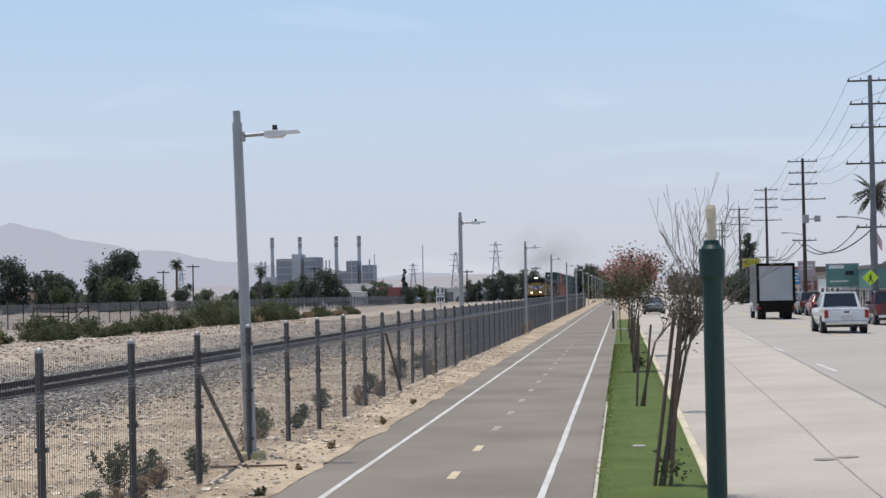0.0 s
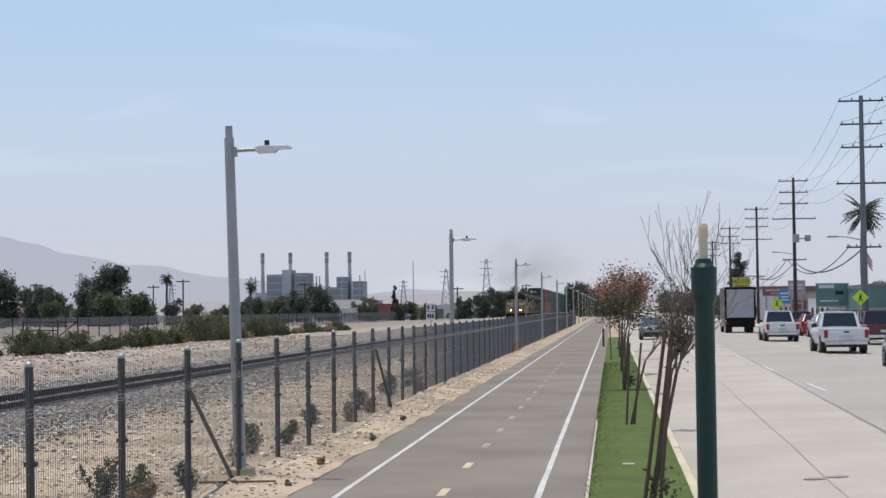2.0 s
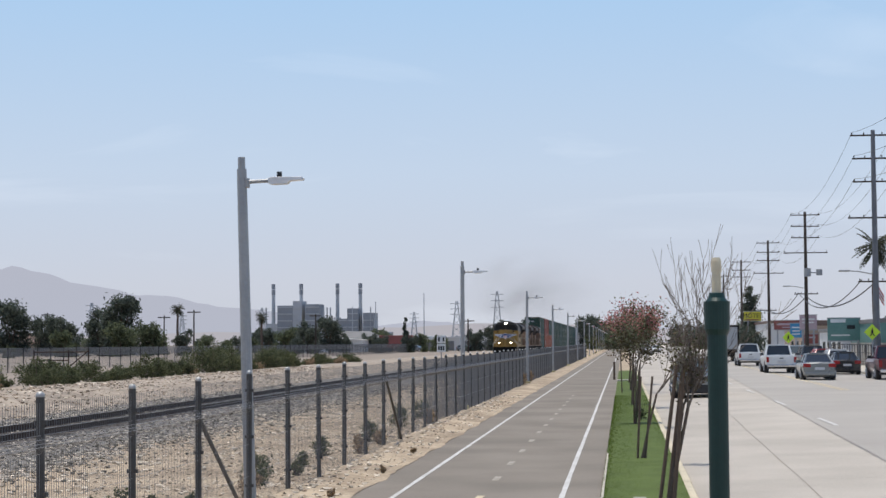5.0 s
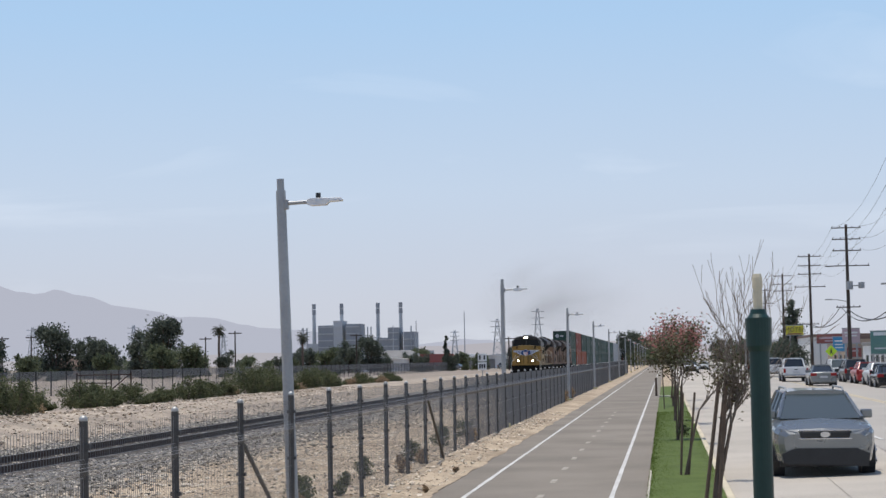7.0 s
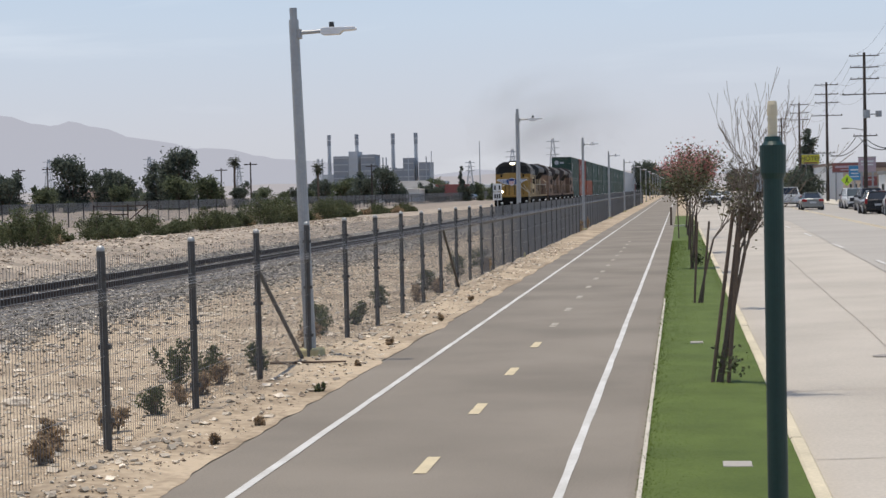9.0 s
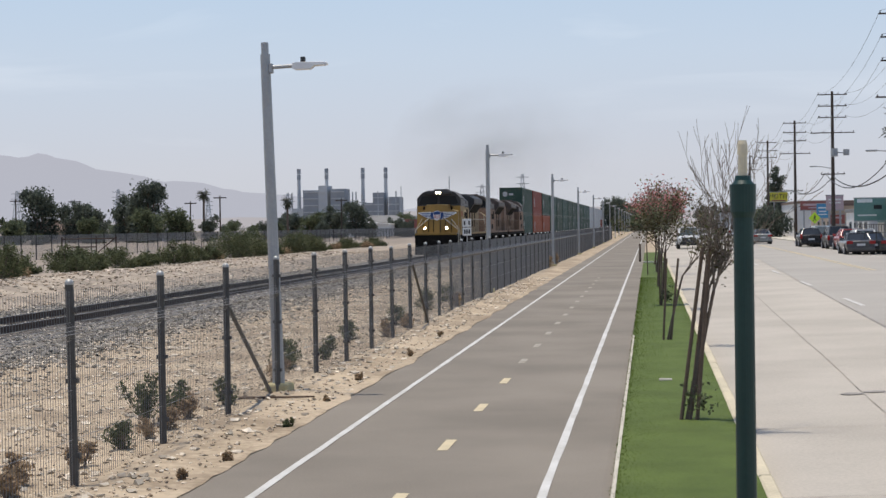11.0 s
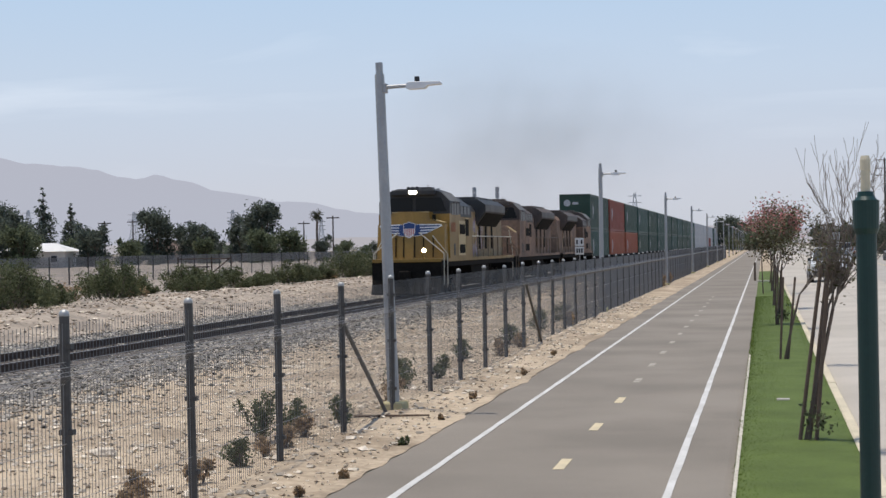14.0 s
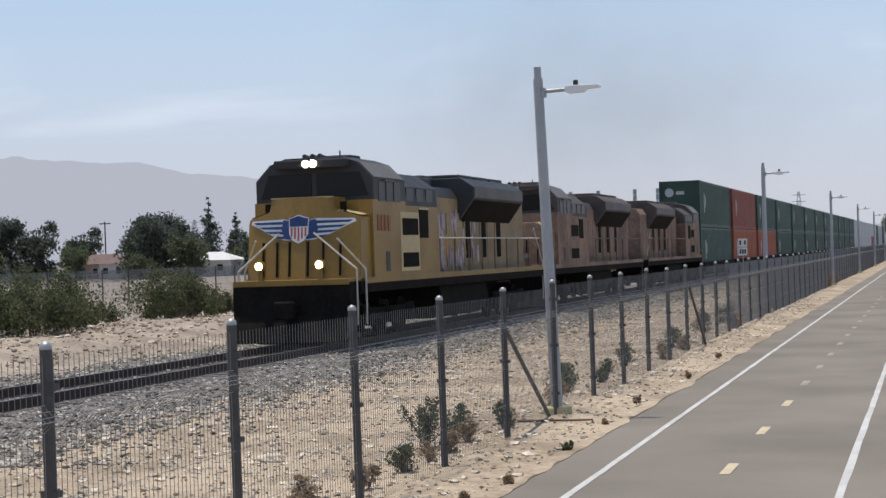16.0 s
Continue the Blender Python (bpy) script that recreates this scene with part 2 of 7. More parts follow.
    handrail=mat("handrail_paint", (0.62, 0.58, 0.48), (0.46, 0.42, 0.34), 0.6, 4.0, 20.0, bump=0.03),
    rail_dark=mat("dull_handrail_paint", (0.20, 0.14, 0.09), (0.12, 0.085, 0.06), 0.7, 4.0, 20.0, bump=0.03),
    number=mat("faded_red_number", (0.30, 0.12, 0.05), (0.24, 0.10, 0.045), 0.7, 3.0, 20.0, bump=0.02),
    cab_glass=glass_mat("dark_cab_glass", (0.012, 0.013, 0.014), 0.3, 0.2),
    clod=mat("dirt_clod", (0.34, 0.265, 0.195), (0.20, 0.155, 0.11), 0.95, 1.0, 20.0, bump=0.3, vary="island"),
    lamp_on=mat("lit_headlight", (1.0, 0.9, 0.75), (1.0, 0.9, 0.75), 0.3, glow=14.0, bump=0),
    cont_green=mat("dark_green_container", (0.020, 0.062, 0.043), (0.014, 0.044, 0.031), 0.55, 0.7, 8.0, bump=0.05, contrast=0.7),
    cont_teal=mat("blue_green_container", (0.023, 0.075, 0.06), (0.016, 0.054, 0.044), 0.55, 0.7, 8.0, bump=0.05, contrast=0.7),
    cont_red=mat("red_container", (0.27, 0.055, 0.034), (0.20, 0.043, 0.028), 0.6, 0.7, 8.0, bump=0.05, contrast=0.7),
    cont_orange=mat("orange_container", (0.35, 0.085, 0.038), (0.26, 0.066, 0.032), 0.6, 0.7, 8.0, bump=0.05, contrast=0.7),
    cont_grey=mat("pale_grey_container", (0.52, 0.53, 0.54), (0.42, 0.43, 0.44), 0.6, 0.7, 8.0, bump=0.05, contrast=0.7),
    car_silver=mat("silver_car_paint", (0.235, 0.245, 0.245), (0.215, 0.225, 0.225), 0.28, 1.0, 60.0, metal=0.65, bump=0, coat=0.6),
    car_white=mat("white_car_paint", (0.70, 0.70, 0.69), (0.66, 0.66, 0.65), 0.3, 1.0, 60.0, bump=0, coat=0.6),
    car_black=mat("black_car_paint", (0.018, 0.018, 0.02), (0.014, 0.014, 0.016), 0.25, 1.0, 60.0, bump=0, coat=0.6),
    car_grey=mat("dark_grey_car_paint", (0.085, 0.085, 0.09), (0.075, 0.075, 0.08), 0.3, 1.0, 60.0, metal=0.4, bump=0, coat=0.6),
    car_red=mat("red_car_paint", (0.40, 0.035, 0.035), (0.36, 0.03, 0.03), 0.3, 1.0, 60.0, bump=0, coat=0.6),
    car_maroon=mat("maroon_car_paint", (0.10, 0.02, 0.03), (0.085, 0.018, 0.025), 0.3, 1.0, 60.0, bump=0, coat=0.6),
    glass=glass_mat("dark_car_glass", (0.022, 0.026, 0.03)),
    screen=glass_mat("windscreen_glass", (0.055, 0.068, 0.070)),
    tyre=mat("tyre_rubber", (0.022, 0.022, 0.023), (0.035, 0.034, 0.033), 0.9, 6.0, 30.0, bump=0.1),
    rim=mat("alloy_rim", (0.45, 0.45, 0.46), (0.35, 0.35, 0.36), 0.35, 5.0, 30.0, metal=0.8, bump=0),
    chrome=mat("bright_trim", (0.62, 0.62, 0.63), (0.5, 0.5, 0.5), 0.2, 5.0, 30.0, metal=0.9, bump=0),
    tail=mat("red_tail_lens", (0.34, 0.02, 0.02), (0.26, 0.015, 0.015), 0.25, 5.0, 30.0, bump=0),
    lens=mat("clear_lamp_lens", (0.36, 0.37, 0.38), (0.22, 0.23, 0.24), 0.15, 5.0, 30.0, bump=0),
    plate=mat("plate_white", (0.6, 0.6, 0.6), (0.5, 0.5, 0.52), 0.5, 5.0, 30.0, bump=0),
    box_grey=mat("roll_door_grey", (0.44, 0.45, 0.46), (0.38, 0.385, 0.39), 0.6, 0.8, 8.0, bump=0.05),
    sign_yellow=mat("sign_yellow", (0.68, 0.60, 0.06), (0.60, 0.52, 0.05), 0.6, 1.0, 8.0, bump=0.02),
    sign_lime=mat("fluorescent_sign", (0.62, 0.86, 0.05), (0.56, 0.78, 0.05), 0.5, 1.0, 8.0, bump=0.02),
    sign_red=mat("sign_red", (0.31, 0.10, 0.085), (0.25, 0.08, 0.07), 0.6, 0.6, 5.0, bump=0.02),
    sign_blue=mat("sign_blue", (0.07, 0.28, 0.48), (0.055, 0.22, 0.40), 0.6, 0.6, 5.0, bump=0.02),
    sign_pink=mat("sign_faded_pink", (0.55, 0.42, 0.44), (0.44, 0.33, 0.36), 0.7, 0.6, 5.0, bump=0.02),
    sign_green=mat("sign_green", (0.15, 0.28, 0.25), (0.11, 0.22, 0.20), 0.7, 0.5, 4.0, bump=0.02),
    stucco=mat("pale_stucco", (0.55, 0.51, 0.46), (0.45, 0.42, 0.38), 0.9, 0.4, 6.0, bump=0.2),
    stucco_tan=mat("tan_stucco", (0.44, 0.34, 0.26), (0.36, 0.28, 0.215), 0.9, 0.4, 6.0, bump=0.2),
    white_wall=mat("white_building_wall", (0.74, 0.73, 0.71), (0.62, 0.61, 0.59), 0.8, 0.3, 5.0, bump=0.1),
    roof_tile=mat("brown_roof", (0.20, 0.14, 0.115), (0.15, 0.105, 0.088), 0.9, 0.6, 8.0, bump=0.3),
    roof_grey=mat("grey_roof", (0.24, 0.235, 0.23), (0.18, 0.175, 0.17), 0.9, 0.6, 8.0, bump=0.3),
    window=glass_mat("dark_window_glass", (0.03, 0.035, 0.04), 0.12),
    plant=mat("power_plant_steel", (0.31, 0.325, 0.345), (0.265, 0.28, 0.30), 0.8, 0.03, 0.3, bump=0.1, contrast=0.8),
    plant_pale=mat("power_plant_cladding", (0.50, 0.515, 0.53), (0.43, 0.445, 0.46), 0.8, 0.03, 0.3, bump=0.1),
    tower=mat("pylon_steel", (0.42, 0.44, 0.46), (0.38, 0.40, 0.42), 0.7, 0.1, 1.0, bump=0),
    flag_red=mat("flag_red", (0.45, 0.06, 0.06), (0.38, 0.05, 0.05), 0.8, 3.0, 20.0, bump=0.05),
)


def let_light_through(m, share=0.4):
    """Thin leaves pass some light on to their far side."""
    n, l = m.node_tree.nodes, m.node_tree.links
    p, out = n["Principled BSDF"], n["Material Output"]
    thin, both = n.new("ShaderNodeBsdfTranslucent"), n.new("ShaderNodeMixShader")
    l.new(p.inputs["Base Color"].links[0].from_socket, thin.inputs["Color"])
    both.inputs[0].default_value = share
    l.new(p.outputs[0], both.inputs[1])
    l.new(thin.outputs[0], both.inputs[2])
    l.new(both.outputs[0], out.inputs["Surface"])


for key in ("leaf", "leaf_pale", "blossom", "bush", "dry", "far_leaf", "far_leaf_light", "palm", "blade"):
    let_light_through(M[key], 0.55 if key.startswith("far") else 0.4)


# ---- building helpers ----
def box(bm, x0, x1, y0, y1, z0, z1, bevel=0.0):
    made = bmesh.ops.create_cube(bm, size=1.0)["verts"]
    for v in made:
        v.co = Vector(((x0 + x1) / 2 + v.co.x * (x1 - x0), (y0 + y1) / 2 + v.co.y * (y1 - y0), (z0 + z1) / 2 + v.co.z * (z1 - z0)))
    if bevel:
        edges = list({e for v in made for e in v.link_edges})
        bmesh.ops.bevel(bm, geom=edges, offset=bevel, segments=2, affect="EDGES", profile=0.5)
    return made


def tube(bm, a, b, r0, r1=None, seg=8, caps=True):
    """A tapered round bar from a to b."""
    a, b, r1 = Vector(a), Vector(b), r0 if r1 is None else r1
    way = (b - a).normalized()
    side = way.orthogonal().normalized()
    up = way.cross(side)
    rings = []
    for p, r in ((a, r0), (b, r1)):
        rings.append([bm.verts.new(p + r * (math.cos(k * 2 * math.pi / seg) * side + math.sin(k * 2 * math.pi / seg) * up)) for k in range(seg)])
    for k in range(seg):
        j = (k + 1) % seg
        bm.faces.new((rings[0][k], rings[0][j], rings[1][j], rings[1][k]))
    if caps:
        bm.faces.new(rings[0][::-1])
        bm.faces.new(rings[1])


def prism(bm, outline, axis, a, b, bevel=0.0):
    """An outline of 2D points pulled out along an axis. axis 'x': points (y, z); 'y': (x, z); 'z': (x, y)."""
    def at(p, v):
        return {"x": (v, p[0], p[1]), "y": (p[0], v, p[1]), "z": (p[0], p[1], v)}[axis]
    lo, hi = [bm.verts.new(at(p, a)) for p in outline], [bm.verts.new(at(p, b)) for p in outline]
    n = len(outline)
    faces = [bm.faces.new(lo), bm.faces.new(hi[::-1])]
    for k in range(n):
        faces.append(bm.faces.new((lo[k], hi[k], hi[(k + 1) % n], lo[(k + 1) % n])))
    bmesh.ops.recalc_face_normals(bm, faces=faces)
    if bevel:
        edges = list({e for f in faces for e in f.edges})
        bmesh.ops.bevel(bm, geom=edges, offset=bevel, segments=2, affect="EDGES", profile=0.5)


def finish(name, bm, material, smooth=False):
    me = bpy.data.meshes.new(name)
    bmesh.ops.recalc_face_normals(bm, faces=bm.faces)
    bm.to_mesh(me)
    bm.free()
    me.materials.append(material)
    if smooth:
        for p in me.polygons:
            p.use_smooth = True
    return me


def part(name, bm, material, parent, label="", smooth=False, at=None):
    """One mesh object under a thing or a part; bm may also be a mesh that is shared."""
    me = bm if isinstance(bm, bpy.types.Mesh) else finish(name, bm, material, smooth)
    ob = new(name, me)
    ob.parent = parent
    if at is not None:
        ob.matrix_basis = at
    if label:
        tagged(ob, label)
    return ob


def thing(name, m, label, category, group="", kind=""):
    ob = new(name)
    ob.empty_display_size = 0.2
    ob.matrix_basis = m
    return tagged(ob, label, category, group, kind)


def solid(name, bm, material, label, category, kind="", smooth=False, m=None):
    ob = new(name, finish(name, bm, material, smooth))
    if m is not None:
        ob.matrix_basis = m
    return tagged(ob, label, category, "", kind)


def raw_mesh(name, verts, faces, material):
    me = bpy.data.meshes.new(name)
    me.from_pydata([tuple(v) for v in verts], [], faces)
    me.materials.append(material)
    me.update()
    return me


def B():
    return bmesh.new()


def text_part(words, parent, m, size, material):
    cu = bpy.data.curves.new("lettering", "FONT")
    cu.body, cu.size, cu.extrude, cu.align_x, cu.align_y = words, size, 0.01, "CENTER", "CENTER"
    cu.materials.append(material)
    ob = new("lettering", cu)
    ob.parent = parent
    ob.matrix_basis = m
    return ob


# ---- ground, path, road, railway bed ----
RAIL_X, RAIL_Z = -14.8, 0.20
FENCE_X = -4.98
rng = random.Random(7)


def ground_z(x, y):
    """The lie of the land across the railway."""
    profile = ((-4000, 0.1), (-60, 0.1), (-30, 0.22), (-25, 0.42), (-22.6, 0.52), (-20.6, 0.42), (-18.8, 0.02), (-17, -0.05), (-12, -0.05), (-10, 0.0), (-7, -0.03), (-5.6, 0.02),
               (-4.6, 0.05), (-3.95, -0.01), (-3.6, -0.06), (-0.5, -0.06), (0.9, -0.06), (1.3, -0.2), (15.8, -0.14), (17, -0.05), (19, 0.02), (60, 0.05), (4000, 0.05))
    for (xa, za), (xb, zb) in zip(profile, profile[1:]):
        if xa <= x <= xb:
            z = za + (zb - za) * (x - xa) / (xb - xa)
            break
    if -60 < x < -4.1 and y < 400:
        z += 0.05 * noise.noise((x * 0.5, y * 0.5, 0)) + 0.022 * noise.noise((x * 2.1, y * 2.1, 5))
        if x < -19:
            z += 0.10 * noise.noise((x * 0.3, y * 0.22, 9))
    return z


def steps(*spans):
    out = []
    for a, b, n in spans:
        out += [a + (b - a) * k / n for k in range(n)]
    return out + [spans[-1][1]]


GX = steps((-4000, -800, 6), (-800, -60, 10), (-60, -30, 12), (-30, -18, 36), (-18, -10, 12), (-10, -3.9, 36), (-3.9, 1.3, 8), (1.3, 20, 8), (20, 300, 8), (300, 4000, 6))
GY = steps((-200, 0, 10), (0, 60, 170), (60, 150, 90), (150, 400, 50), (400, 1200, 12), (1200, 4600, 8))
gv = [(x, y, ground_z(x, y)) for y in GY for x in GX]
gf = [(j * len(GX) + i, j * len(GX) + i + 1, (j + 1) * len(GX) + i + 1, (j + 1) * len(GX) + i) for j in range(len(GY) - 1) for i in range(len(GX) - 1)]
ground = new("ground", raw_mesh("ground", gv, gf, M["dirt"]))
for key in ("field", "berm", "ballast"):
    ground.data.materials.append(M[key])
for poly in ground.data.polygons:
    poly.use_smooth = True
    x, y = poly.center.x, poly.center.y
    wander = 0.9 * noise.noise((x * 0.8, y * 0.35, 2)) + 0.5 * noise.noise((x * 2.5, y * 1.6, 7))
    if x < -28.5 or x > 19:
        poly.material_index = 1
    elif x < -18.3:
        poly.material_index = 2
    elif x < -11.2 + wander:
        poly.material_index = 3
tagged(ground, "dry sandy ground with pale gravel beside the tracks", "ground", kind="structure")

FAR = 1400.0
bm = B()
prism(bm, [(-3.98, -0.16), (-3.98, -0.01), (-3.9, 0.0), (-0.4, 0.0), (-0.32, -0.01), (-0.32, -0.16)], "y", -12, FAR)
path = solid("path", bm, M["asphalt"], "grey asphalt cycle path with painted lines", "cycle path", "structure")

bm = B()
prism(bm, [(1.05, -0.3), (1.05, -0.105), (1.25, -0.10), (4.6, 0.0), (9.4, 0.08), (15.8, 0.0), (15.8, -0.3)], "y", -30, 1600)
road = solid("road", bm, M["road"], "sun-bleached concrete street with painted lines", "road", "structure")
bm = B()
bm.faces.new([bm.verts.new(p) for p in ((4.55, 20, 0.008), (9.4, 20, 0.089), (9.4, 1500, 0.089), (6.6, 1500, 0.045), (6.35, 100, 0.041))])
bm.faces.new([bm.verts.new(p) for p in ((9.4, 20, 0.089), (15.78, 20, 0.006), (15.78, 1500, 0.006), (9.4, 1500, 0.089))])
part("worn_asphalt_lane", bm, M["road_old"], road)

# painted lines, each a piece of its own
for x, name in ((-3.325, "edge_line"), (-0.885, "edge_line")):
    for y0, y1 in ((-10, 20), (20, 45), (45, 140), (140, 700)):
        bm = B()
        wide = 0.038
        cuts = [y0 + (y1 - y0) * k / 40 for k in range(41)]
        lo = [bm.verts.new((x - wide + rng.uniform(-0.006, 0.006), y, 0.005)) for y in cuts]
        hi = [bm.verts.new((x + wide + rng.uniform(-0.006, 0.006), y, 0.005)) for y in cuts]
        for k in range(40):
            bm.faces.new((lo[k], hi[k], hi[k + 1], lo[k + 1]))
        part(name, bm, M["white_line"], path, "white edge line" if y0 < 0 else "")
bm = B()
bm.faces.new([bm.verts.new(p) for p in ((-0.055, -0.42, 0.005), (0.055, -0.42, 0.005), (0.055, 0.42, 0.005), (-0.055, 0.42, 0.005))])
dash_mesh = finish("dash", bm, M["yellow_line"])
worn_mesh = dash_mesh.copy()
worn_mesh.materials[0] = M["worn_line"]
for k in range(-5, 16):
    part("dash", dash_mesh if k < 3 else worn_mesh, None, path, "" if k < 3 else "worn pale dash", at=pose(-2.065, 17.25 + 3.565 * k, 0))
for k in range(0, 26):
    bm = B()
    y0 = 30.6 + 14.2 * k
    bm.faces.new([bm.verts.new(p) for p in ((5.45, y0, 0.035), (5.57, y0, 0.037), (5.57, y0 + 4.3, 0.037), (5.45, y0 + 4.3, 0.035))])
    part("lane_dash", bm, M["white_line"], road)
bm = B()
for o in (0.0, 0.25):
    bm.faces.new([bm.verts.new(p) for p in ((9.3 + o, 74, 0.096), (9.42 + o, 74, 0.096), (10.1 + o, 160, 0.09), (9.98 + o, 160, 0.09))])
part("centre_line", bm, M["yellow_line"], road, "faded yellow double line")
for xa, slope, w in ((4.0, 0.0245, 0.02), (2.5, 0.0145, 0.009)):
    bm = B()
    pts = [(xa + slope * y + 0.03 * noise.noise((y * 0.3, 0, xa)), y) for y in range(12, 120, 2)]
    za = lambda x: 0.006 + (-0.10 + 0.10 * (x - 1.2) / 3.4 if x < 4.6 else 0.08 * (x - 4.6) / 4.8)
    lo, hi = [bm.verts.new((x - w, y, za(x))) for x, y in pts], [bm.verts.new((x + w, y, za(x) + 0.002)) for x, y in pts]
    for k in range(len(pts) - 1):
        bm.faces.new((lo[k], hi[k], hi[k + 1], lo[k + 1]))
    part("joint_seam", bm, M["seam"] if w > 0.01 else M["seam_faint"], road, "dark tar-filled joint")
for x, y in ((2.66, 22.9), (2.98, 23.1)):
    bm = B()
    bmesh.ops.create_circle(bm, cap_ends=True, radius=0.15, segments=20, matrix=pose(x, y, -0.047 if x < 2.8 else -0.039, 0, -1.6, 0))
    part("cover_plate", bm, M["seam"], road, "dark iron cover plate")

for y in (14.6, 19.4, 28.5, 34.2, 41.0, 52.0):
    bm = B()
    pts = [(1.12 + 0.16 * k, y + 0.05 * noise.noise((k * 0.4, y, 0))) for k in range(20)]
    lo, hi = [bm.verts.new((x, v - 0.008, 0.005 - 0.10 + 0.10 * (x - 1.2) / 3.4)) for x, v in pts], [bm.verts.new((x, v + 0.008, 0.005 - 0.10 + 0.10 * (x - 1.2) / 3.4)) for x, v in pts]
    for k in range(len(pts) - 1):
        bm.faces.new((lo[k], lo[k + 1], hi[k + 1], hi[k]))
    part("cross_joint", bm, M["seam_faint"], road)

# dirt that has drifted over the edge of the path
spill_y = [6 + 0.22 * k for k in range(560)]
spill = [-3.93 + 0.13 * noise.noise((y * 0.45, 0, 3)) + 0.07 * noise.noise((y * 1.9, 0, 8)) for y in spill_y]
dv = [p for x, y in zip(spill, spill_y) for p in ((-4.08, y, 0.012), (-3.99, y, 0.014), (max(x, -3.97), y, 0.004))]
df = [f for k in range(len(spill_y) - 1) for f in ((3 * k, 3 * k + 1, 3 * k + 4, 3 * k + 3), (3 * k + 1, 3 * k + 2, 3 * k + 5, 3 * k + 4))]
tagged(new("dirt_drift", raw_mesh("dirt_drift", dv, df, M["dirt"])), "sandy dirt drifted over the edge of the path", "dirt", kind="stuff")

# kerbs in lengths
bm = B()
prism(bm, [(0.945, -0.2), (0.945, 0.02), (0.965, 0.035), (1.05, 0.035), (1.07, 0.015), (1.10, -0.2)], "y", 0, 2.98)
kerb_mesh = finish("kerb_length", bm, M["kerb"])
kerb = thing("kerb", pose(0, 0, 0), "pale weathered concrete kerb beside the street", "kerb", kind="structure")
for k in range(70):
    part("kerb_length", kerb_mesh, None, kerb, at=pose(rng.uniform(-0.006, 0.006), 6 + 3.0 * k, rng.uniform(-0.004, 0.004)))
bm = B()
prism(bm, [(0.945, -0.2), (0.945, 0.02), (1.055, 0.035), (1.10, -0.2)], "y", 216, 1500)
part("far_kerb", bm, M["kerb"], kerb)
bm = B()
prism(bm, [(15.8, -0.2), (15.8, 0.12), (15.95, 0.15), (19.5, 0.16), (19.5, -0.2)], "y", 0, 1500)
solid("pavement", bm, M["concrete"], "pale concrete pavement beside the street", "pavement", "structure")

# turf
bm = B()
prism(bm, [(-0.318, -0.15), (-0.318, 0.005), (-0.2, 0.018), (0.6, 0.03), (0.943, 0.02), (0.943, -0.15)], "y", 4, 130)
turf = solid("turf_strip", bm, M["turf"], "mown green grass strip beside the path", "grass", "structure")
gvs, gfs = [], []
for k in range(52000):
    y = 8 + 62 * rng.random() ** 1.7
    x, big = rng.uniform(-0.33, 0.95), 1 + (y - 8) / 60
    z, h, a = 0.01, rng.uniform(0.008, 0.018) * big, rng.uniform(0, 6.28)
    w = 0.006 * big
    dx, dy, lx, ly = w * math.cos(a), w * math.sin(a), rng.gauss(0, 0.02), rng.gauss(0, 0.02)
    n = len(gvs)
    gvs += [(x - dx, y - dy, z), (x + dx, y + dy, z), (x + lx, y + ly, z + h)]
    gfs.append((n, n + 1, n + 2))
tagged(new("grass", raw_mesh("grass", gvs, gfs, M["blade"])), "short bright green grass blades", "grass", kind="stuff")
bm = B()
prism(bm, [(-0.32, 0.0), (-0.32, 0.018), (-0.285, 0.018), (-0.285, 0.0)], "y", 4, 34)
solid("path_edging", bm, M["concrete"], "narrow pale concrete edging along the grass", "edging", "structure")
bm = B()
box(bm, 0.14, 0.32, 24.1, 24.3, 0.0, 0.04, 0.008)
solid("valve_box", bm, M["road_old"], "pale concrete valve box in the grass", "valve box")
bm = B()
box(bm, 0.33, 0.56, 13.45, 13.7, 0.0, 0.036, 0.008)
solid("valve_box", bm, M["road_old"], "pale concrete valve box in the grass", "valve box")
bm = B()
box(bm, -0.32, 0.9, 96.0, 96.6, 0.0, 0.09)
solid("path_crossing", bm, M["concrete"], "pale concrete slab across the grass strip", "slab", "structure")
bm = B()
tube(bm, (-0.5, 100, 0), (-0.5, 100, 1.05), 0.07, 0.06, 10)
solid("bollard", bm, M["stake"], "dark wooden bollard beside the path", "bollard")

# railway: ballast, ties, rails
bm = B()
prism(bm, [(-18.9, -0.12), (-17.0, 0.02), (-12.7, 0.02), (-10.9, -0.04), (-10.4, -0.12)], "y", -20, 900)
track = solid("railway_track", bm, M["ballast"], "railway track on grey ballast with rusty rails", "railway track", "structure")
for side in (-0.755, 0.755):
    bm = B()
    x = RAIL_X + side
    prism(bm, [(x - 0.075, 0.01), (x - 0.075, 0.03), (x - 0.012, 0.055), (x - 0.012, 0.150), (x - 0.037, 0.162), (x - 0.037, 0.196), (x + 0.037, 0.196),
               (x + 0.037, 0.162), (x + 0.012, 0.150), (x + 0.012, 0.055), (x + 0.075, 0.03), (x + 0.075, 0.01)], "y", -20, 900)
    rail = part("rail", bm, M["rail"], track)
    bm = B()
    box(bm, x - 0.03, x + 0.03, -20, 900, 0.196, 0.20)
    part("rail_head", bm, M["rail_top"], rail, "polished rail head")
bm = B()
box(bm, -1.3, 1.3, -0.115, 0.115, -0.1, 0.082, 0.012)
tie_mesh = finish("tie", bm, M["tie"])
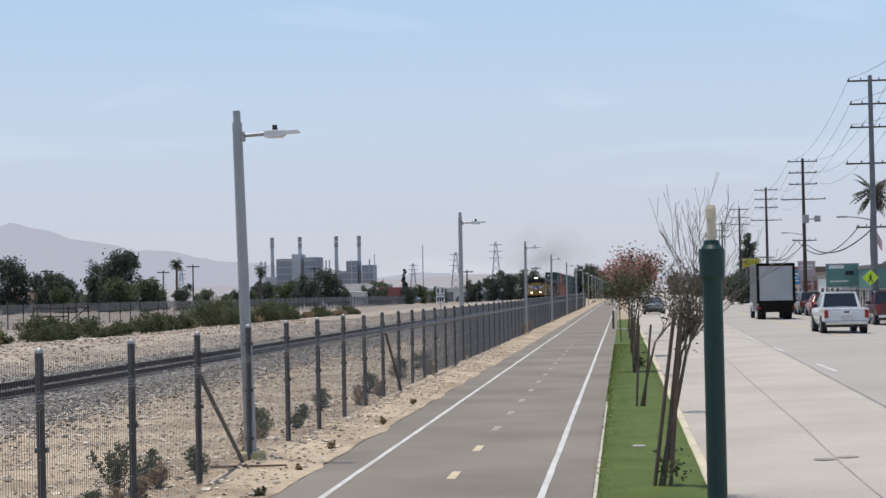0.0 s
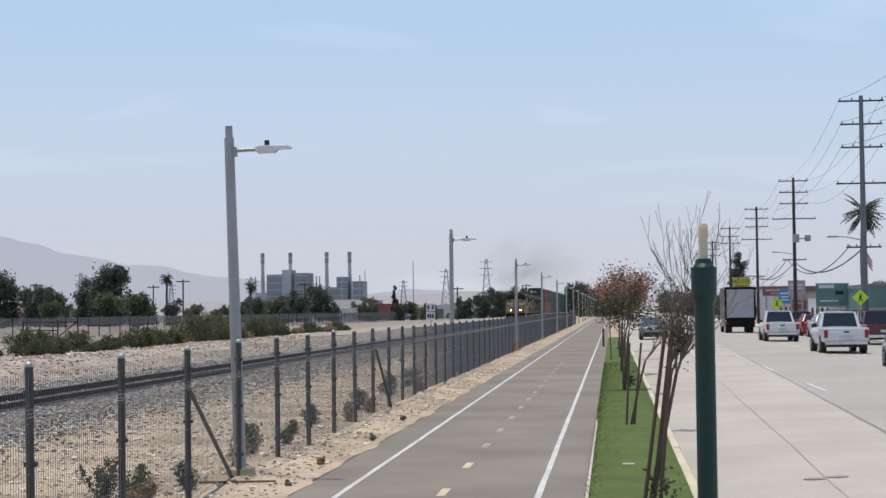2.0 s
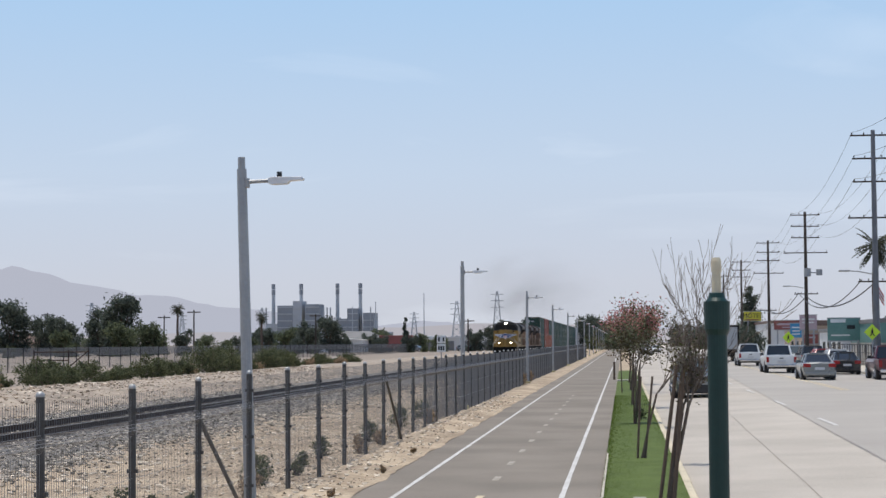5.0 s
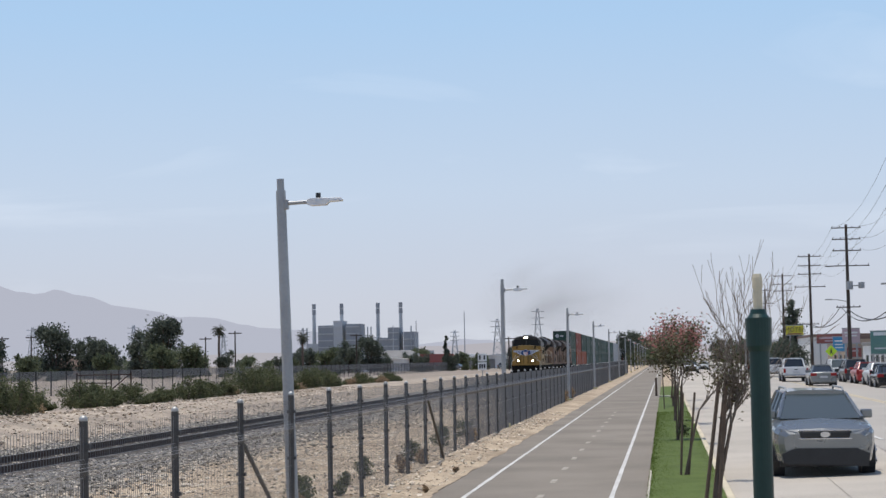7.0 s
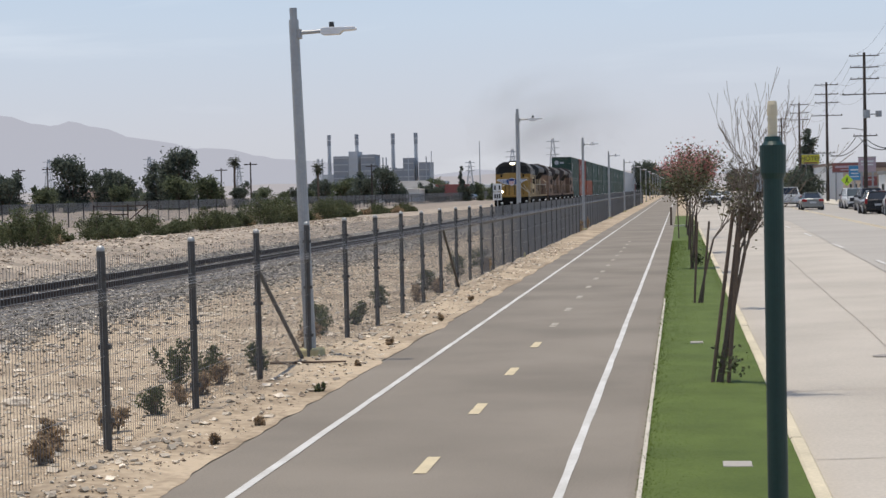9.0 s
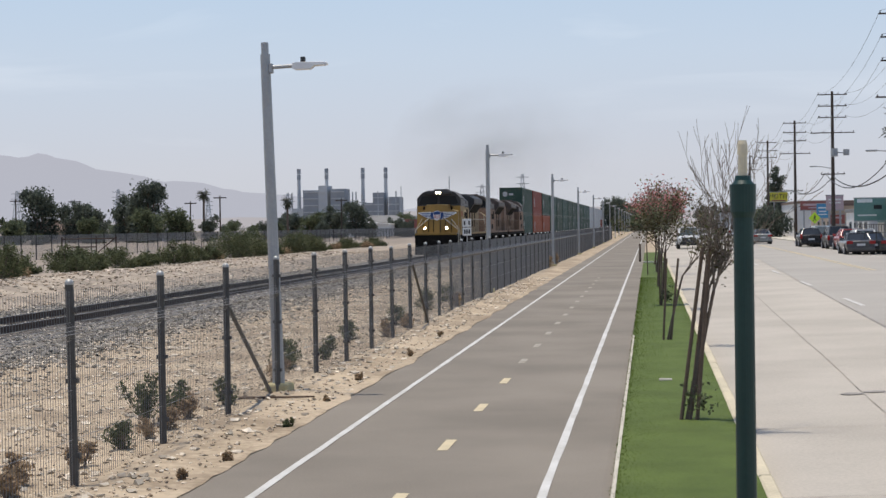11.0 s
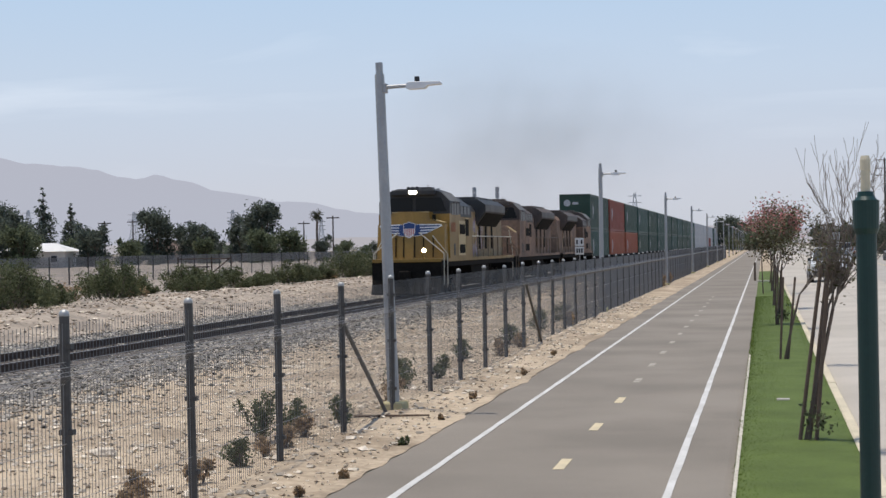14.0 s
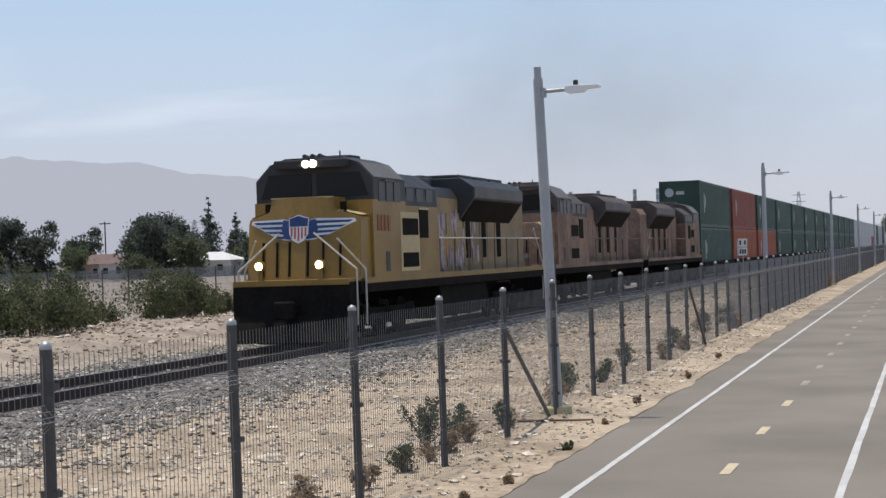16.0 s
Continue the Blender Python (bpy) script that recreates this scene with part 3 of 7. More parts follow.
for k in range(240):
    part("tie", tie_mesh, None, track, at=pose(RAIL_X + rng.uniform(-0.03, 0.03), 12 + 0.52 * k, rng.uniform(-0.055, -0.045), 0, 0, rng.uniform(-1, 1)))


def stones(name, count, where, size, material, seed):
    """Loose stones as one mesh of uneven eight-sided lumps."""
    r = random.Random(seed)
    vs, fs = [], []
    for k in range(count):
        x, y, z = where(r)
        s = size(r)
        base = len(vs)
        sx, sy, sz = s * r.uniform(0.7, 1.3), s * r.uniform(0.7, 1.3), s * r.uniform(0.35, 0.75)
        a = r.uniform(0, 6.28)
        ca, sa = math.cos(a), math.sin(a)
        for px, py, pz in ((1, 0.1, 0), (-0.9, 0.1, 0.2), (0.1, 1, 0.1), (0, -1, 0.15), (0.7, 0.5, 0.9), (-0.6, -0.5, 0.8), (-0.1, 0, -0.7)):
            px, py, pz = px * sx * r.uniform(0.7, 1.2), py * sy * r.uniform(0.7, 1.2), pz * sz * r.uniform(0.7, 1.2)
            vs.append((x + px * ca - py * sa, y + px * sa + py * ca, z + pz))
        for a, b, c in ((0, 2, 4), (2, 1, 5), (2, 5, 4), (1, 3, 5), (3, 0, 4), (3, 4, 5), (2, 0, 6), (1, 2, 6), (3, 1, 6), (0, 3, 6)):
            fs.append((base + a, base + b, base + c))
    return new(name, raw_mesh(name, vs, fs, material))


def on_ballast(r):
    y = 17 + 75 * r.random() ** 1.6
    x = r.uniform(-18.6, -10.2) if r.random() < 0.9 else r.gauss(-10.2, 0.7)
    if abs(x - RAIL_X) < 1.35 and r.random() < 0.7:
        x = r.choice((r.uniform(-18.6, -16.2), r.uniform(-13.3, -10.2)))
    z = 0.015 if -17.0 < x < -12.7 else (0.015 - (x + 12.7) * 0.033 if x >= -12.7 else 0.015 + (x + 17.0) * 0.07)
    return x, y, max(z, ground_z(x, y)) + 0.01


def on_dirt(r):
    y = 11 + 60 * r.random() ** 1.5
    x = r.uniform(-11.5, -4.05)
    return x, y, ground_z(x, y) + 0.005


def on_berm(r):
    y = 28 + 100 * r.random() ** 1.3
    x = r.uniform(-25, -18.5)
    return x, y, ground_z(x, y) + 0.01


tagged(stones("ballast_stones", 22000, on_ballast, lambda r: r.uniform(0.025, 0.06), M["stone"], 1), "loose angular grey ballast stones", "stones", kind="stuff")
tagged(stones("gravel", 17000, on_dirt, lambda r: 0.011 + 0.055 * r.random() ** 5, M["pale_stone"], 2), "loose pale gravel on dry dirt", "gravel", kind="stuff")
tagged(stones("dirt_clods", 9000, on_dirt, lambda r: 0.009 + 0.028 * r.random() ** 3, M["clod"], 6), "loose brown clods of dry dirt", "dirt", kind="stuff")
tagged(stones("berm_stones", 2600, on_berm, lambda r: 0.02 + 0.085 * r.random() ** 3, M["pale_stone"], 3), "pale rubble on the dirt bank", "stones", kind="stuff")
tagged(stones("berm_clods", 5500, on_berm, lambda r: 0.02 + 0.07 * r.random() ** 3, M["clod"], 13), "brown clods of earth on the dirt bank", "stones", kind="stuff")


def boulder(x, y, s, seed):
    bm = B()
    bmesh.ops.create_icosphere(bm, subdivisions=3, radius=1.0)
    for v in bm.verts:
        n = v.co.normalized()
        v.co = Vector((n.x * s, n.y * s * 0.6, n.z * s * 0.42)) * (1 + 0.3 * noise.noise(n * 1.6 + Vector((seed, 0, 0))))
    solid("boulder", bm, M["pale_stone"], "pale flat boulder on the dirt", "boulder", m=pose(x, y, ground_z(x, y) + s * 0.15, 0, 0, seed * 40))


for k, (x, y, s) in enumerate(((-7.25, 17.8, 0.17), (-9.6, 17.0, 0.10), (-19.7, 40.5, 0.16), (-8.4, 26.0, 0.1), (-6.9, 24.0, 0.09), (-8.9, 31, 0.12))):
    boulder(x, y, s, k)


# ---- fence ----
fence = thing("mesh_fence", pose(FENCE_X, 0, 0), "tall grey welded wire mesh fence folded near its top", "fence")
bm = B()
tube(bm, (0, 0, -0.1), (0, 0, 1.84), 0.038, 0.038, 10)
for z in (0.35, 1.0, 1.62):
    box(bm, -0.05, 0.06, -0.03, 0.03, z - 0.02, z + 0.02)
post_mesh = finish("post", bm, M["fence"])
bm = B()
bmesh.ops.create_uvsphere(bm, u_segments=10, v_segments=6, radius=0.040)
cap_mesh = finish("post_cap", bm, M["cap"], True)
GAP = 2.72


def wire_panel(gap, high, pitch, rad, rails, fold=False):
    vs, fs = [], []
    n = int(gap / pitch)
    def bar(a, b, u, v):
        base = len(vs)
        for p in (a, b):
            vs.extend([(p[0] + u[0], p[1] + u[1], p[2] + u[2]), (p[0] + v[0], p[1] + v[1], p[2] + v[2]), (p[0] - u[0] - v[0], p[1] - u[1] - v[1], p[2] - u[2] - v[2])])
        for k in range(3):
            fs.append((base + k, base + (k + 1) % 3, base + 3 + (k + 1) % 3, base + 3 + k))
    line = [(0, 0.02), (0, 1.36), (0.085, 1.43), (0, 1.52), (0, high)] if fold else [(0, 0.02), (0, high)]
    for k in range(1, n):
        y = gap * k / n
        for (xa, za), (xb, zb) in zip(line, line[1:]):
            bar((xa, y, za), (xb, y, zb), (rad, 0, 0), (-rad / 2, rad, 0))
    for x, z in [(0.006, z) for z in rails] + ([(0.0, 1.36), (0.086, 1.43), (0.065, 1.455), (0.035, 1.485), (0.004, 1.52)] if fold else []):
        bar((x, 0, z), (x, gap, z), (rad, 0, 0), (-rad / 2, 0, rad))
    return vs, fs


wv, wf = wire_panel(GAP, 1.80, 0.062, 0.0025, (0.05, 0.5, 0.93), True)
panel_mesh = raw_mesh("wire_panel", wv, wf, M["wire_mesh"])
wv, wf = wire_panel(GAP, 1.80, 0.062, 0.0036, (0.05, 0.5, 0.93), True)
thin_mesh = raw_mesh("wire_panel", wv, wf, M["wire_mesh"])
POSTS = [14.26 + GAP * k for k in range(-3, 84)]
for k, y in enumerate(POSTS):
    fx = -0.17 * min(max((y - 24) / 20, 0), 1)
    dip = -0.06 if y < 18 else (-0.035 if y < 21 else 0)
    post = part("post", post_mesh, None, fence, at=pose(fx, y, dip + rng.uniform(-0.015, 0.015), rng.uniform(-0.5, 0.5), rng.uniform(-0.5, 0.5), 0))
    part("post_cap", cap_mesh, None, post, "bare steel cap", at=pose(0, 0, 1.85))
    tagged(part("wire_panel", panel_mesh if y < 42 else thin_mesh, None, fence, at=pose(fx, y, dip)), kind="stuff")
for y in (19.7, 36.02):
    bm = B()
    tube(bm, (-0.05, y + 0.05, 1.45), (-0.05, y + 2.5, 0.06), 0.028, 0.028, 8)
    part("brace", bm, M["fence"], fence, "diagonal steel brace")

# ---- path lamps ----
def street_lamp():
    top = thing("path_lamp", pose(-4.95, 22.6, 0), "grey steel path lamp with a slim white head", "street lamp", "lamps along the path")
    bm = B()
    tube(bm, (0, 0, 0.05), (0, 0, 4.62), 0.083, 0.066, 14)
    tube(bm, (0, 0, 4.62), (0, 0, 4.78), 0.05, 0.05, 12)
    part("pole", bm, M["galv"], top, smooth=False)
    bm = B()
    tube(bm, (0.05, 0, 4.44), (0.42, 0, 4.445), 0.028, 0.026, 10)
    box(bm, 0.05, 0.10, -0.05, 0.05, 4.36, 4.49, 0.008)
    part("arm", bm, M["galv"], top)
    bm = B()
    prism(bm, [(0.37, 4.405), (0.37, 4.475), (0.42, 4.492), (0.84, 4.478), (0.86, 4.455), (0.85, 4.432), (0.67, 4.426), (0.63, 4.386), (0.41, 4.386)], "y", -0.06, 0.06, 0.008)
    head = part("lamp_head", bm, M["lamp_white"], top, "slim white lamp head")
    bm = B()
    tube(bm, (0.52, 0, 4.46), (0.52, 0, 4.56), 0.037, 0.034, 12)
    part("photocell", bm, M["dark"], head, "black light sensor")
    bm = B()
    prism(bm, [(-0.15, -0.20), (0.16, -0.22), (0.19, 0.12), (-0.10, 0.16), (-0.17, 0.02)], "z", -0.05, 0.15, 0.025)
    part("base_block", bm, M["yellow_block"], top, "yellowish concrete base block")
    return top


lamp = street_lamp()
for k in range(1, 16):
    copy_thing(lamp, pose(-5.3 if k == 1 else -5.05, 22.6 + 33.8 * k, 0, rng.uniform(-0.3, 0.3), rng.uniform(-0.3, 0.3), 0) @ Matrix.Diagonal((1, 1, 1.034, 1)))
lamp.matrix_basis = pose(-5.0, 22.6, 0, 0, -1.5, 0)
# thin dark tapered bar across the dirt in front of the first lamp
bm = B()
tube(bm, (-5.3, 21.5, 0.06), (-4.3, 21.55, 0.07), 0.018, 0.012, 6)
solid("fallen_stick", bm, M["stake"], "thin dark bar lying on the dirt", "stick")

# ---- green post ----
post = thing("green_post", pose(0.512, 9.0, 0), "dark green round steel post with a cream plastic tip", "post")
bm = B()
tube(bm, (0, 0, -0.1), (0, 0, 2.30), 0.054, 0.052, 24)
part("pole", bm, M["green_paint"], post, smooth=False)
bm = B()
tube(bm, (0, 0, 2.27), (0, 0, 2.30), 0.055, 0.066, 24)
tube(bm, (0, 0, 2.30), (0, 0, 2.445), 0.066, 0.069, 24)
tube(bm, (0, 0, 2.445), (0, 0, 2.465), 0.06, 0.045, 24)
tube(bm, (0, 0, 2.465), (0, 0, 2.49), 0.045, 0.040, 24)
part("collar", bm, M["green_paint"], post, "wider dark green collar")
bm = B()
tube(bm, (0, 0, 2.49), (0, 0, 2.585), 0.025, 0.024, 16)
tube(bm, (0, 0, 2.585), (0, 0, 2.60), 0.024, 0.022, 16)
tube(bm, (0, 0, 2.60), (0, 0, 2.655), 0.028, 0.026, 16)
tube(bm, (0, 0, 2.655), (0, 0, 2.675), 0.026, 0.021, 16)
part("tip", bm, M["cream"], post, "cream plastic tip")


# ---- plants ----
def leaf_mesh(name, blobs, count, size, material, seed, flat=0.0):
    """Leaves as small bent quads, scattered thickly in uneven clumps."""
    r = random.Random(seed)
    vs, fs = [], []
    total = sum(b[3] ** 2 for b in blobs)
    for cx, cy, cz, rad, squash in blobs:
        clumps = []
        for _ in range(max(4, int(rad * rad / total * count / 22))):
            d = Vector((r.gauss(0, 1), r.gauss(0, 1), r.gauss(0, 1))).normalized() * rad * (r.random() ** 0.4)
            clumps.append(Vector((cx + d.x, cy + d.y, cz + d.z * squash)))
        for k in range(int(count * rad * rad / total)):
            c = clumps[k % len(clumps)]
            s = rad * 0.24
            p = c + Vector((r.gauss(0, s), r.gauss(0, s), r.gauss(0, s * 0.8)))
            u = Vector((r.gauss(0, 1), r.gauss(0, 1), r.gauss(0, 1 - flat))).normalized()
            v = u.orthogonal().normalized()
            v = Matrix.Rotation(r.uniform(0, 6.28), 3, u) @ v
            s = size * r.uniform(0.6, 1.3)
            n = len(vs)
            vs += [p - u * s, p + v * s * 0.45, p + u * s, p - v * s * 0.45]
            fs.append((n, n + 1, n + 2, n + 3))
    return raw_mesh(name, vs, fs, material)


def branching(bm, start, way, length, radius, depth, r, ends, spread=0.5, up=0.15, sides=5, minimum=0.004):
    """Limbs that fork and taper; collects the tips."""
    p, d = Vector(start), Vector(way).normalized()
    n = 3
    rad = radius
    for k in range(n):
        q = p + d * (length / n)
        nr = max(radius * (1 - 0.5 * (k + 1) / n), minimum)
        tube(bm, p, q, rad, nr, sides, caps=False)
        p, rad = q, nr
        d = (d + Vector((r.gauss(0, 0.12), r.gauss(0, 0.12), r.gauss(0, 0.06) + up * 0.3))).normalized()
        ends.append(p.copy())
        if depth > 0 and k < n - 1 and r.random() < 0.6:
            side = (d + Vector((r.gauss(0, spread), r.gauss(0, spread), r.gauss(0.1, spread * 0.5)))).normalized()
            branching(bm, p, side, length * r.uniform(0.5, 0.75), nr * 0.7, depth - 1, r, ends, spread, up, max(3, sides - 1), minimum)
    if depth > 0:
        for _ in range(2):
            side = (d + Vector((r.gauss(0, spread), r.gauss(0, spread), up + r.gauss(0, spread * 0.4)))).normalized()
            branching(bm, p, side, length * r.uniform(0.6, 0.85), rad * 0.8, depth - 1, r, ends, spread, up, max(3, sides - 1), minimum)


def leaves_at(ends, r, count, spread, size, low=-9, high=99):
    vs, fs = [], []
    ends = [e for e in ends if low < e.z < high]
    for k in range(count if ends else 0):
        e = ends[r.randrange(len(ends))]
        p = e + Vector((r.gauss(0, spread), r.gauss(0, spread), r.gauss(0, spread)))
        u = Vector((r.gauss(0, 1), r.gauss(0, 1), r.gauss(0, 0.6))).normalized()
        v = Matrix.Rotation(r.uniform(0, 6.28), 3, u) @ u.orthogonal().normalized()
        s = size * r.uniform(0.6, 1.3)
        n = len(vs)
        vs += [p - u * s, p + v * s * 0.5, p + u * s, p - v * s * 0.5]
        fs.append((n, n + 1, n + 2, n + 3))
    return vs, fs


def myrtle(x, y, seed, label, stems, trunk, limb, depth, crowns, stakes, lean=(0.0, 0.0), spread=0.42, up=0.25, low_leaves=0):
    """A young street tree tied to stakes. crowns: name, material, leaf count, spread, size, lowest, highest."""
    r = random.Random(seed)
    tree = thing("street_tree", pose(x, y, 0.02), label, "tree", "young trees in the grass strip")
    bm, ends = B(), []
    tops = []
    for k in range(stems):
        a = Vector((r.uniform(-0.03, 0.03), r.uniform(-0.03, 0.03), 0))
        b = a + Vector((lean[0] + r.gauss(0, 0.05), lean[1] + r.gauss(0, 0.05), trunk * r.uniform(0.9, 1.05)))
        mid = (a + b) / 2 + Vector((r.gauss(0, 0.02), 0, 0))
        tube(bm, a, mid, 0.028, 0.024, 7)
        tube(bm, mid, b, 0.024, 0.019, 7)
        tops.append(b)
    part("trunk", bm, M["bark"], tree)
    bm = B()
    for b in tops:
        for _ in range(3):
            branching(bm, b, (lean[0] * 1.8 + r.gauss(0, spread), r.gauss(0, spread), 1), limb * r.uniform(0.7, 1.1), 0.015, depth, r, ends, spread, up)
    part("crown_wood", bm, M["twig"], tree, "thin grey branching wood")
    for name, key, count, sp, size, low, high in crowns:
        vs, fs = leaves_at(ends, r, count, sp, size, low, high)
        if fs:
            part(name, raw_mesh(name, vs, fs, M[key]), None, tree)
    if low_leaves:
        vs, fs = leaves_at([Vector((r.gauss(0.12, 0.05), r.gauss(0, 0.08), r.uniform(0.15, 0.4))) for _ in range(9)], r, low_leaves, 0.07, 0.035)
        part("basal_leaves", raw_mesh("basal_leaves", vs, fs, M["bush"]), None, tree)
    for sx, sy, h, tx in stakes:
        bm = B()
        tube(bm, (sx, sy, -0.05), (sx + tx, sy, h), 0.023, 0.021, 8)
        part("stake", bm, M["stake"], tree, "weathered wooden stake")
    return tree


bare_tree = myrtle(0.45, 19.3, 11, "young tree with bare grey twigs and few dry leaves", 3, 1.5, 0.36, 3,
       (("dry_leaves", "leaf", 300, 0.10, 0.026, 1.35, 2.3), ("sparse_leaves", "leaf_pale", 160, 0.05, 0.016, 2.0, 4.5)),
       ((-0.10, 0.0, 1.95, 0.27), (0.0, 0.1, 1.9, 0.24), (0.08, -0.05, 1.95, 0.17)), (0.24, 0.0), 0.26, 0.3, 110)
myrtle(0.36, 32.5, 12, "thin leaning young tree tied between two stakes", 1, 1.35, 0.7, 3,
       (("sparse_leaves", "leaf", 500, 0.06, 0.03, 1.6, 4.0),), ((-0.09, 0, 1.55, 0.08), (0.05, 0, 1.55, 0.16)), (0.3, 0.0), 0.34, 0.35)
myrtle(0.36, 46.1, 13, "young tree with pale green leaves and pink blossom", 2, 1.5, 0.75, 3,
       (("leaves", "leaf", 1700, 0.10, 0.038, 1.7, 3.6), ("pale_leaves", "leaf_pale", 1200, 0.12, 0.045, 2.1, 3.8), ("blossom", "blossom", 500, 0.12, 0.04, 2.6, 9)),
       ((-0.06, 0, 1.6, 0.0), (0.06, 0, 1.6, 0.05)), (0.06, 0.0), 0.42, 0.16, 300)
myrtle(0.33, 60.0, 14, "young tree with olive leaves", 3, 1.5, 0.75, 3,
       (("leaves", "leaf", 1700, 0.11, 0.045, 1.8, 3.4), ("blossom", "blossom", 800, 0.13, 0.05, 2.6, 9)), (), (0.12, 0.0), 0.42, 0.18)
myrtle(0.33, 77.6, 15, "young tree crowned with pink blossom", 3, 1.7, 0.9, 3,
       (("leaves", "leaf", 1700, 0.13, 0.05, 1.9, 3.8), ("blossom", "blossom", 1900, 0.15, 0.06, 2.6, 9)), ((0.0, 0, 1.8, 0.0),), (0.15, 0.0), 0.46, 0.14)
myrtle(-0.03, 73.6, 16, "slender bare sapling in the grass strip", 1, 2.2, 0.4, 1, (("sparse_leaves", "leaf", 60, 0.06, 0.03, 1.6, 4.0),), (), (0.0, 0.0), 0.2, 0.5)
myrtle(0.33, 92.0, 17, "young tree with pink and green crown", 2, 1.6, 0.9, 3,
       (("leaves", "leaf", 1500, 0.14, 0.06, 1.9, 3.6), ("blossom", "blossom", 1100, 0.18, 0.06, 2.6, 9)), (), (0.2, 0.0), 0.42, 0.14)
# the bare tree's tall shoots
r = random.Random(4)
bm, ends = B(), []
for dx, dz, long in ((-0.10, 1.0, 0.6), (0.05, 1.0, 0.5), (0.30, 1.0, 0.6), (0.18, 1.2, 0.5), (-0.02, 0.9, 0.5), (0.55, 0.9, 0.55), (0.42, 1.0, 0.62)):
    branching(bm, (0.33, 0, 1.6), (dx + 0.2, r.gauss(0, 0.2), dz), long * 1.1, 0.009, 3, r, ends, 0.26, 0.2, 4, 0.0026)
part("bare_shoot", bm, M["twig"], bare_tree, "tall bare grey shoots")


def scrub(name, x, y, blobs, count, size, key, label, seed, category="bush"):
    vs = leaf_mesh("leaves", blobs, count, size, M[key], seed)
    top = thing(name, pose(x, y, ground_z(x, y)), label, category)
    part("leaves", vs, None, top)
    bm = B()
    r = random.Random(seed)
    for cx, cy, cz, rad, _ in blobs:
        for _ in range(4):
            tube(bm, (cx * 0.5, cy * 0.5, -0.05), (cx + r.gauss(0, rad * 0.4), cy + r.gauss(0, rad * 0.4), cz + rad * 0.5), 0.012 * rad + 0.006, 0.004, 4)
    tagged(part("stem_tuft", bm, M["twig"], top), kind="stuff")
    return top


# weeds along the fence
r = random.Random(21)
for x, y, s, key in ((-5.75, 20.0, 0.34, "bush"), (-5.3, 20.9, 0.3, "bush"), (-5.7, 26.3, 0.26, "bush"), (-5.9, 27.2, 0.42, "bush"), (-5.45, 28.2, 0.2, "bush"), (-5.8, 30.5, 0.25, "bush"),
                     (-5.9, 33.0, 0.36, "bush"), (-5.7, 38.0, 0.4, "bush"), (-5.8, 44.0, 0.5, "bush"), (-6.0, 50.0, 0.5, "bush"), (-5.35, 16.7, 0.26, "bush"), (-5.35, 18.4, 0.22, "dry"),
                     (-5.3, 17.5, 0.2, "dry"), (-5.4, 19.4, 0.24, "dry"), (-5.25, 23.6, 0.3, "dry"), (-5.35, 15.4, 0.2, "dry"), (-5.5, 14.3, 0.22, "dry"), (-5.2, 33.5, 0.3, "dry"),
                     (-5.2, 36.2, 0.28, "dry"), (-5.25, 46, 0.35, "dry"), (-5.3, 13.5, 0.2, "dry"), (-4.05, 18.75, 0.09, "bush"), (-4.2, 14.9, 0.09, "dry"), (-4.05, 16.0, 0.08, "dry"),
                     (-5.2, 88.0, 0.5, "dry"), (-5.2, 95.0, 0.5, "dry"), (-4.2, 24.3, 0.09, "dry"), (-4.1, 29.0, 0.1, "dry"), (-4.15, 21.6, 0.07, "dry"), (-4.2, 34.0, 0.1, "dry")):
    scrub("weed", x, y, ((0, 0, s * 0.5, s * 0.5, 1.1), (r.gauss(0, s * 0.25), r.gauss(0, s * 0.3), s * 0.9, s * 0.32, 1.2)), int(320 + 1900 * s), 0.018 + 0.022 * s, key,
          "grey-green weed beside the fence" if key == "bush" else "dry brown weed beside the fence", int(1000 * abs(x * y)) % 9973, "weed")
stalks = thing("stalky_plant", pose(-5.75, 18.9, ground_z(-5.75, 18.9)), "grey-green leafy plant with upright stalks beside the fence", "plant")
bm, tips, yr = B(), [], random.Random(5)
for k in range(9):
    a = Vector((yr.gauss(0, 0.05), yr.gauss(0, 0.06), -0.03))
    b = a + Vector((yr.gauss(0, 0.13), yr.gauss(0, 0.12), yr.uniform(0.34, 0.60)))
    tube(bm, a, b, 0.009, 0.004, 5)
    tips += [a.lerp(b, u) for u in (0.35, 0.5, 0.62, 0.74, 0.86, 0.95, 1.0)]
tagged(part("stem_tuft", bm, M["twig"], stalks), kind="stuff")
vs, fs = leaves_at(tips, yr, 1500, 0.024, 0.022)
part("leaves", raw_mesh("leaves", vs, fs, M["bush"]), None, stalks)

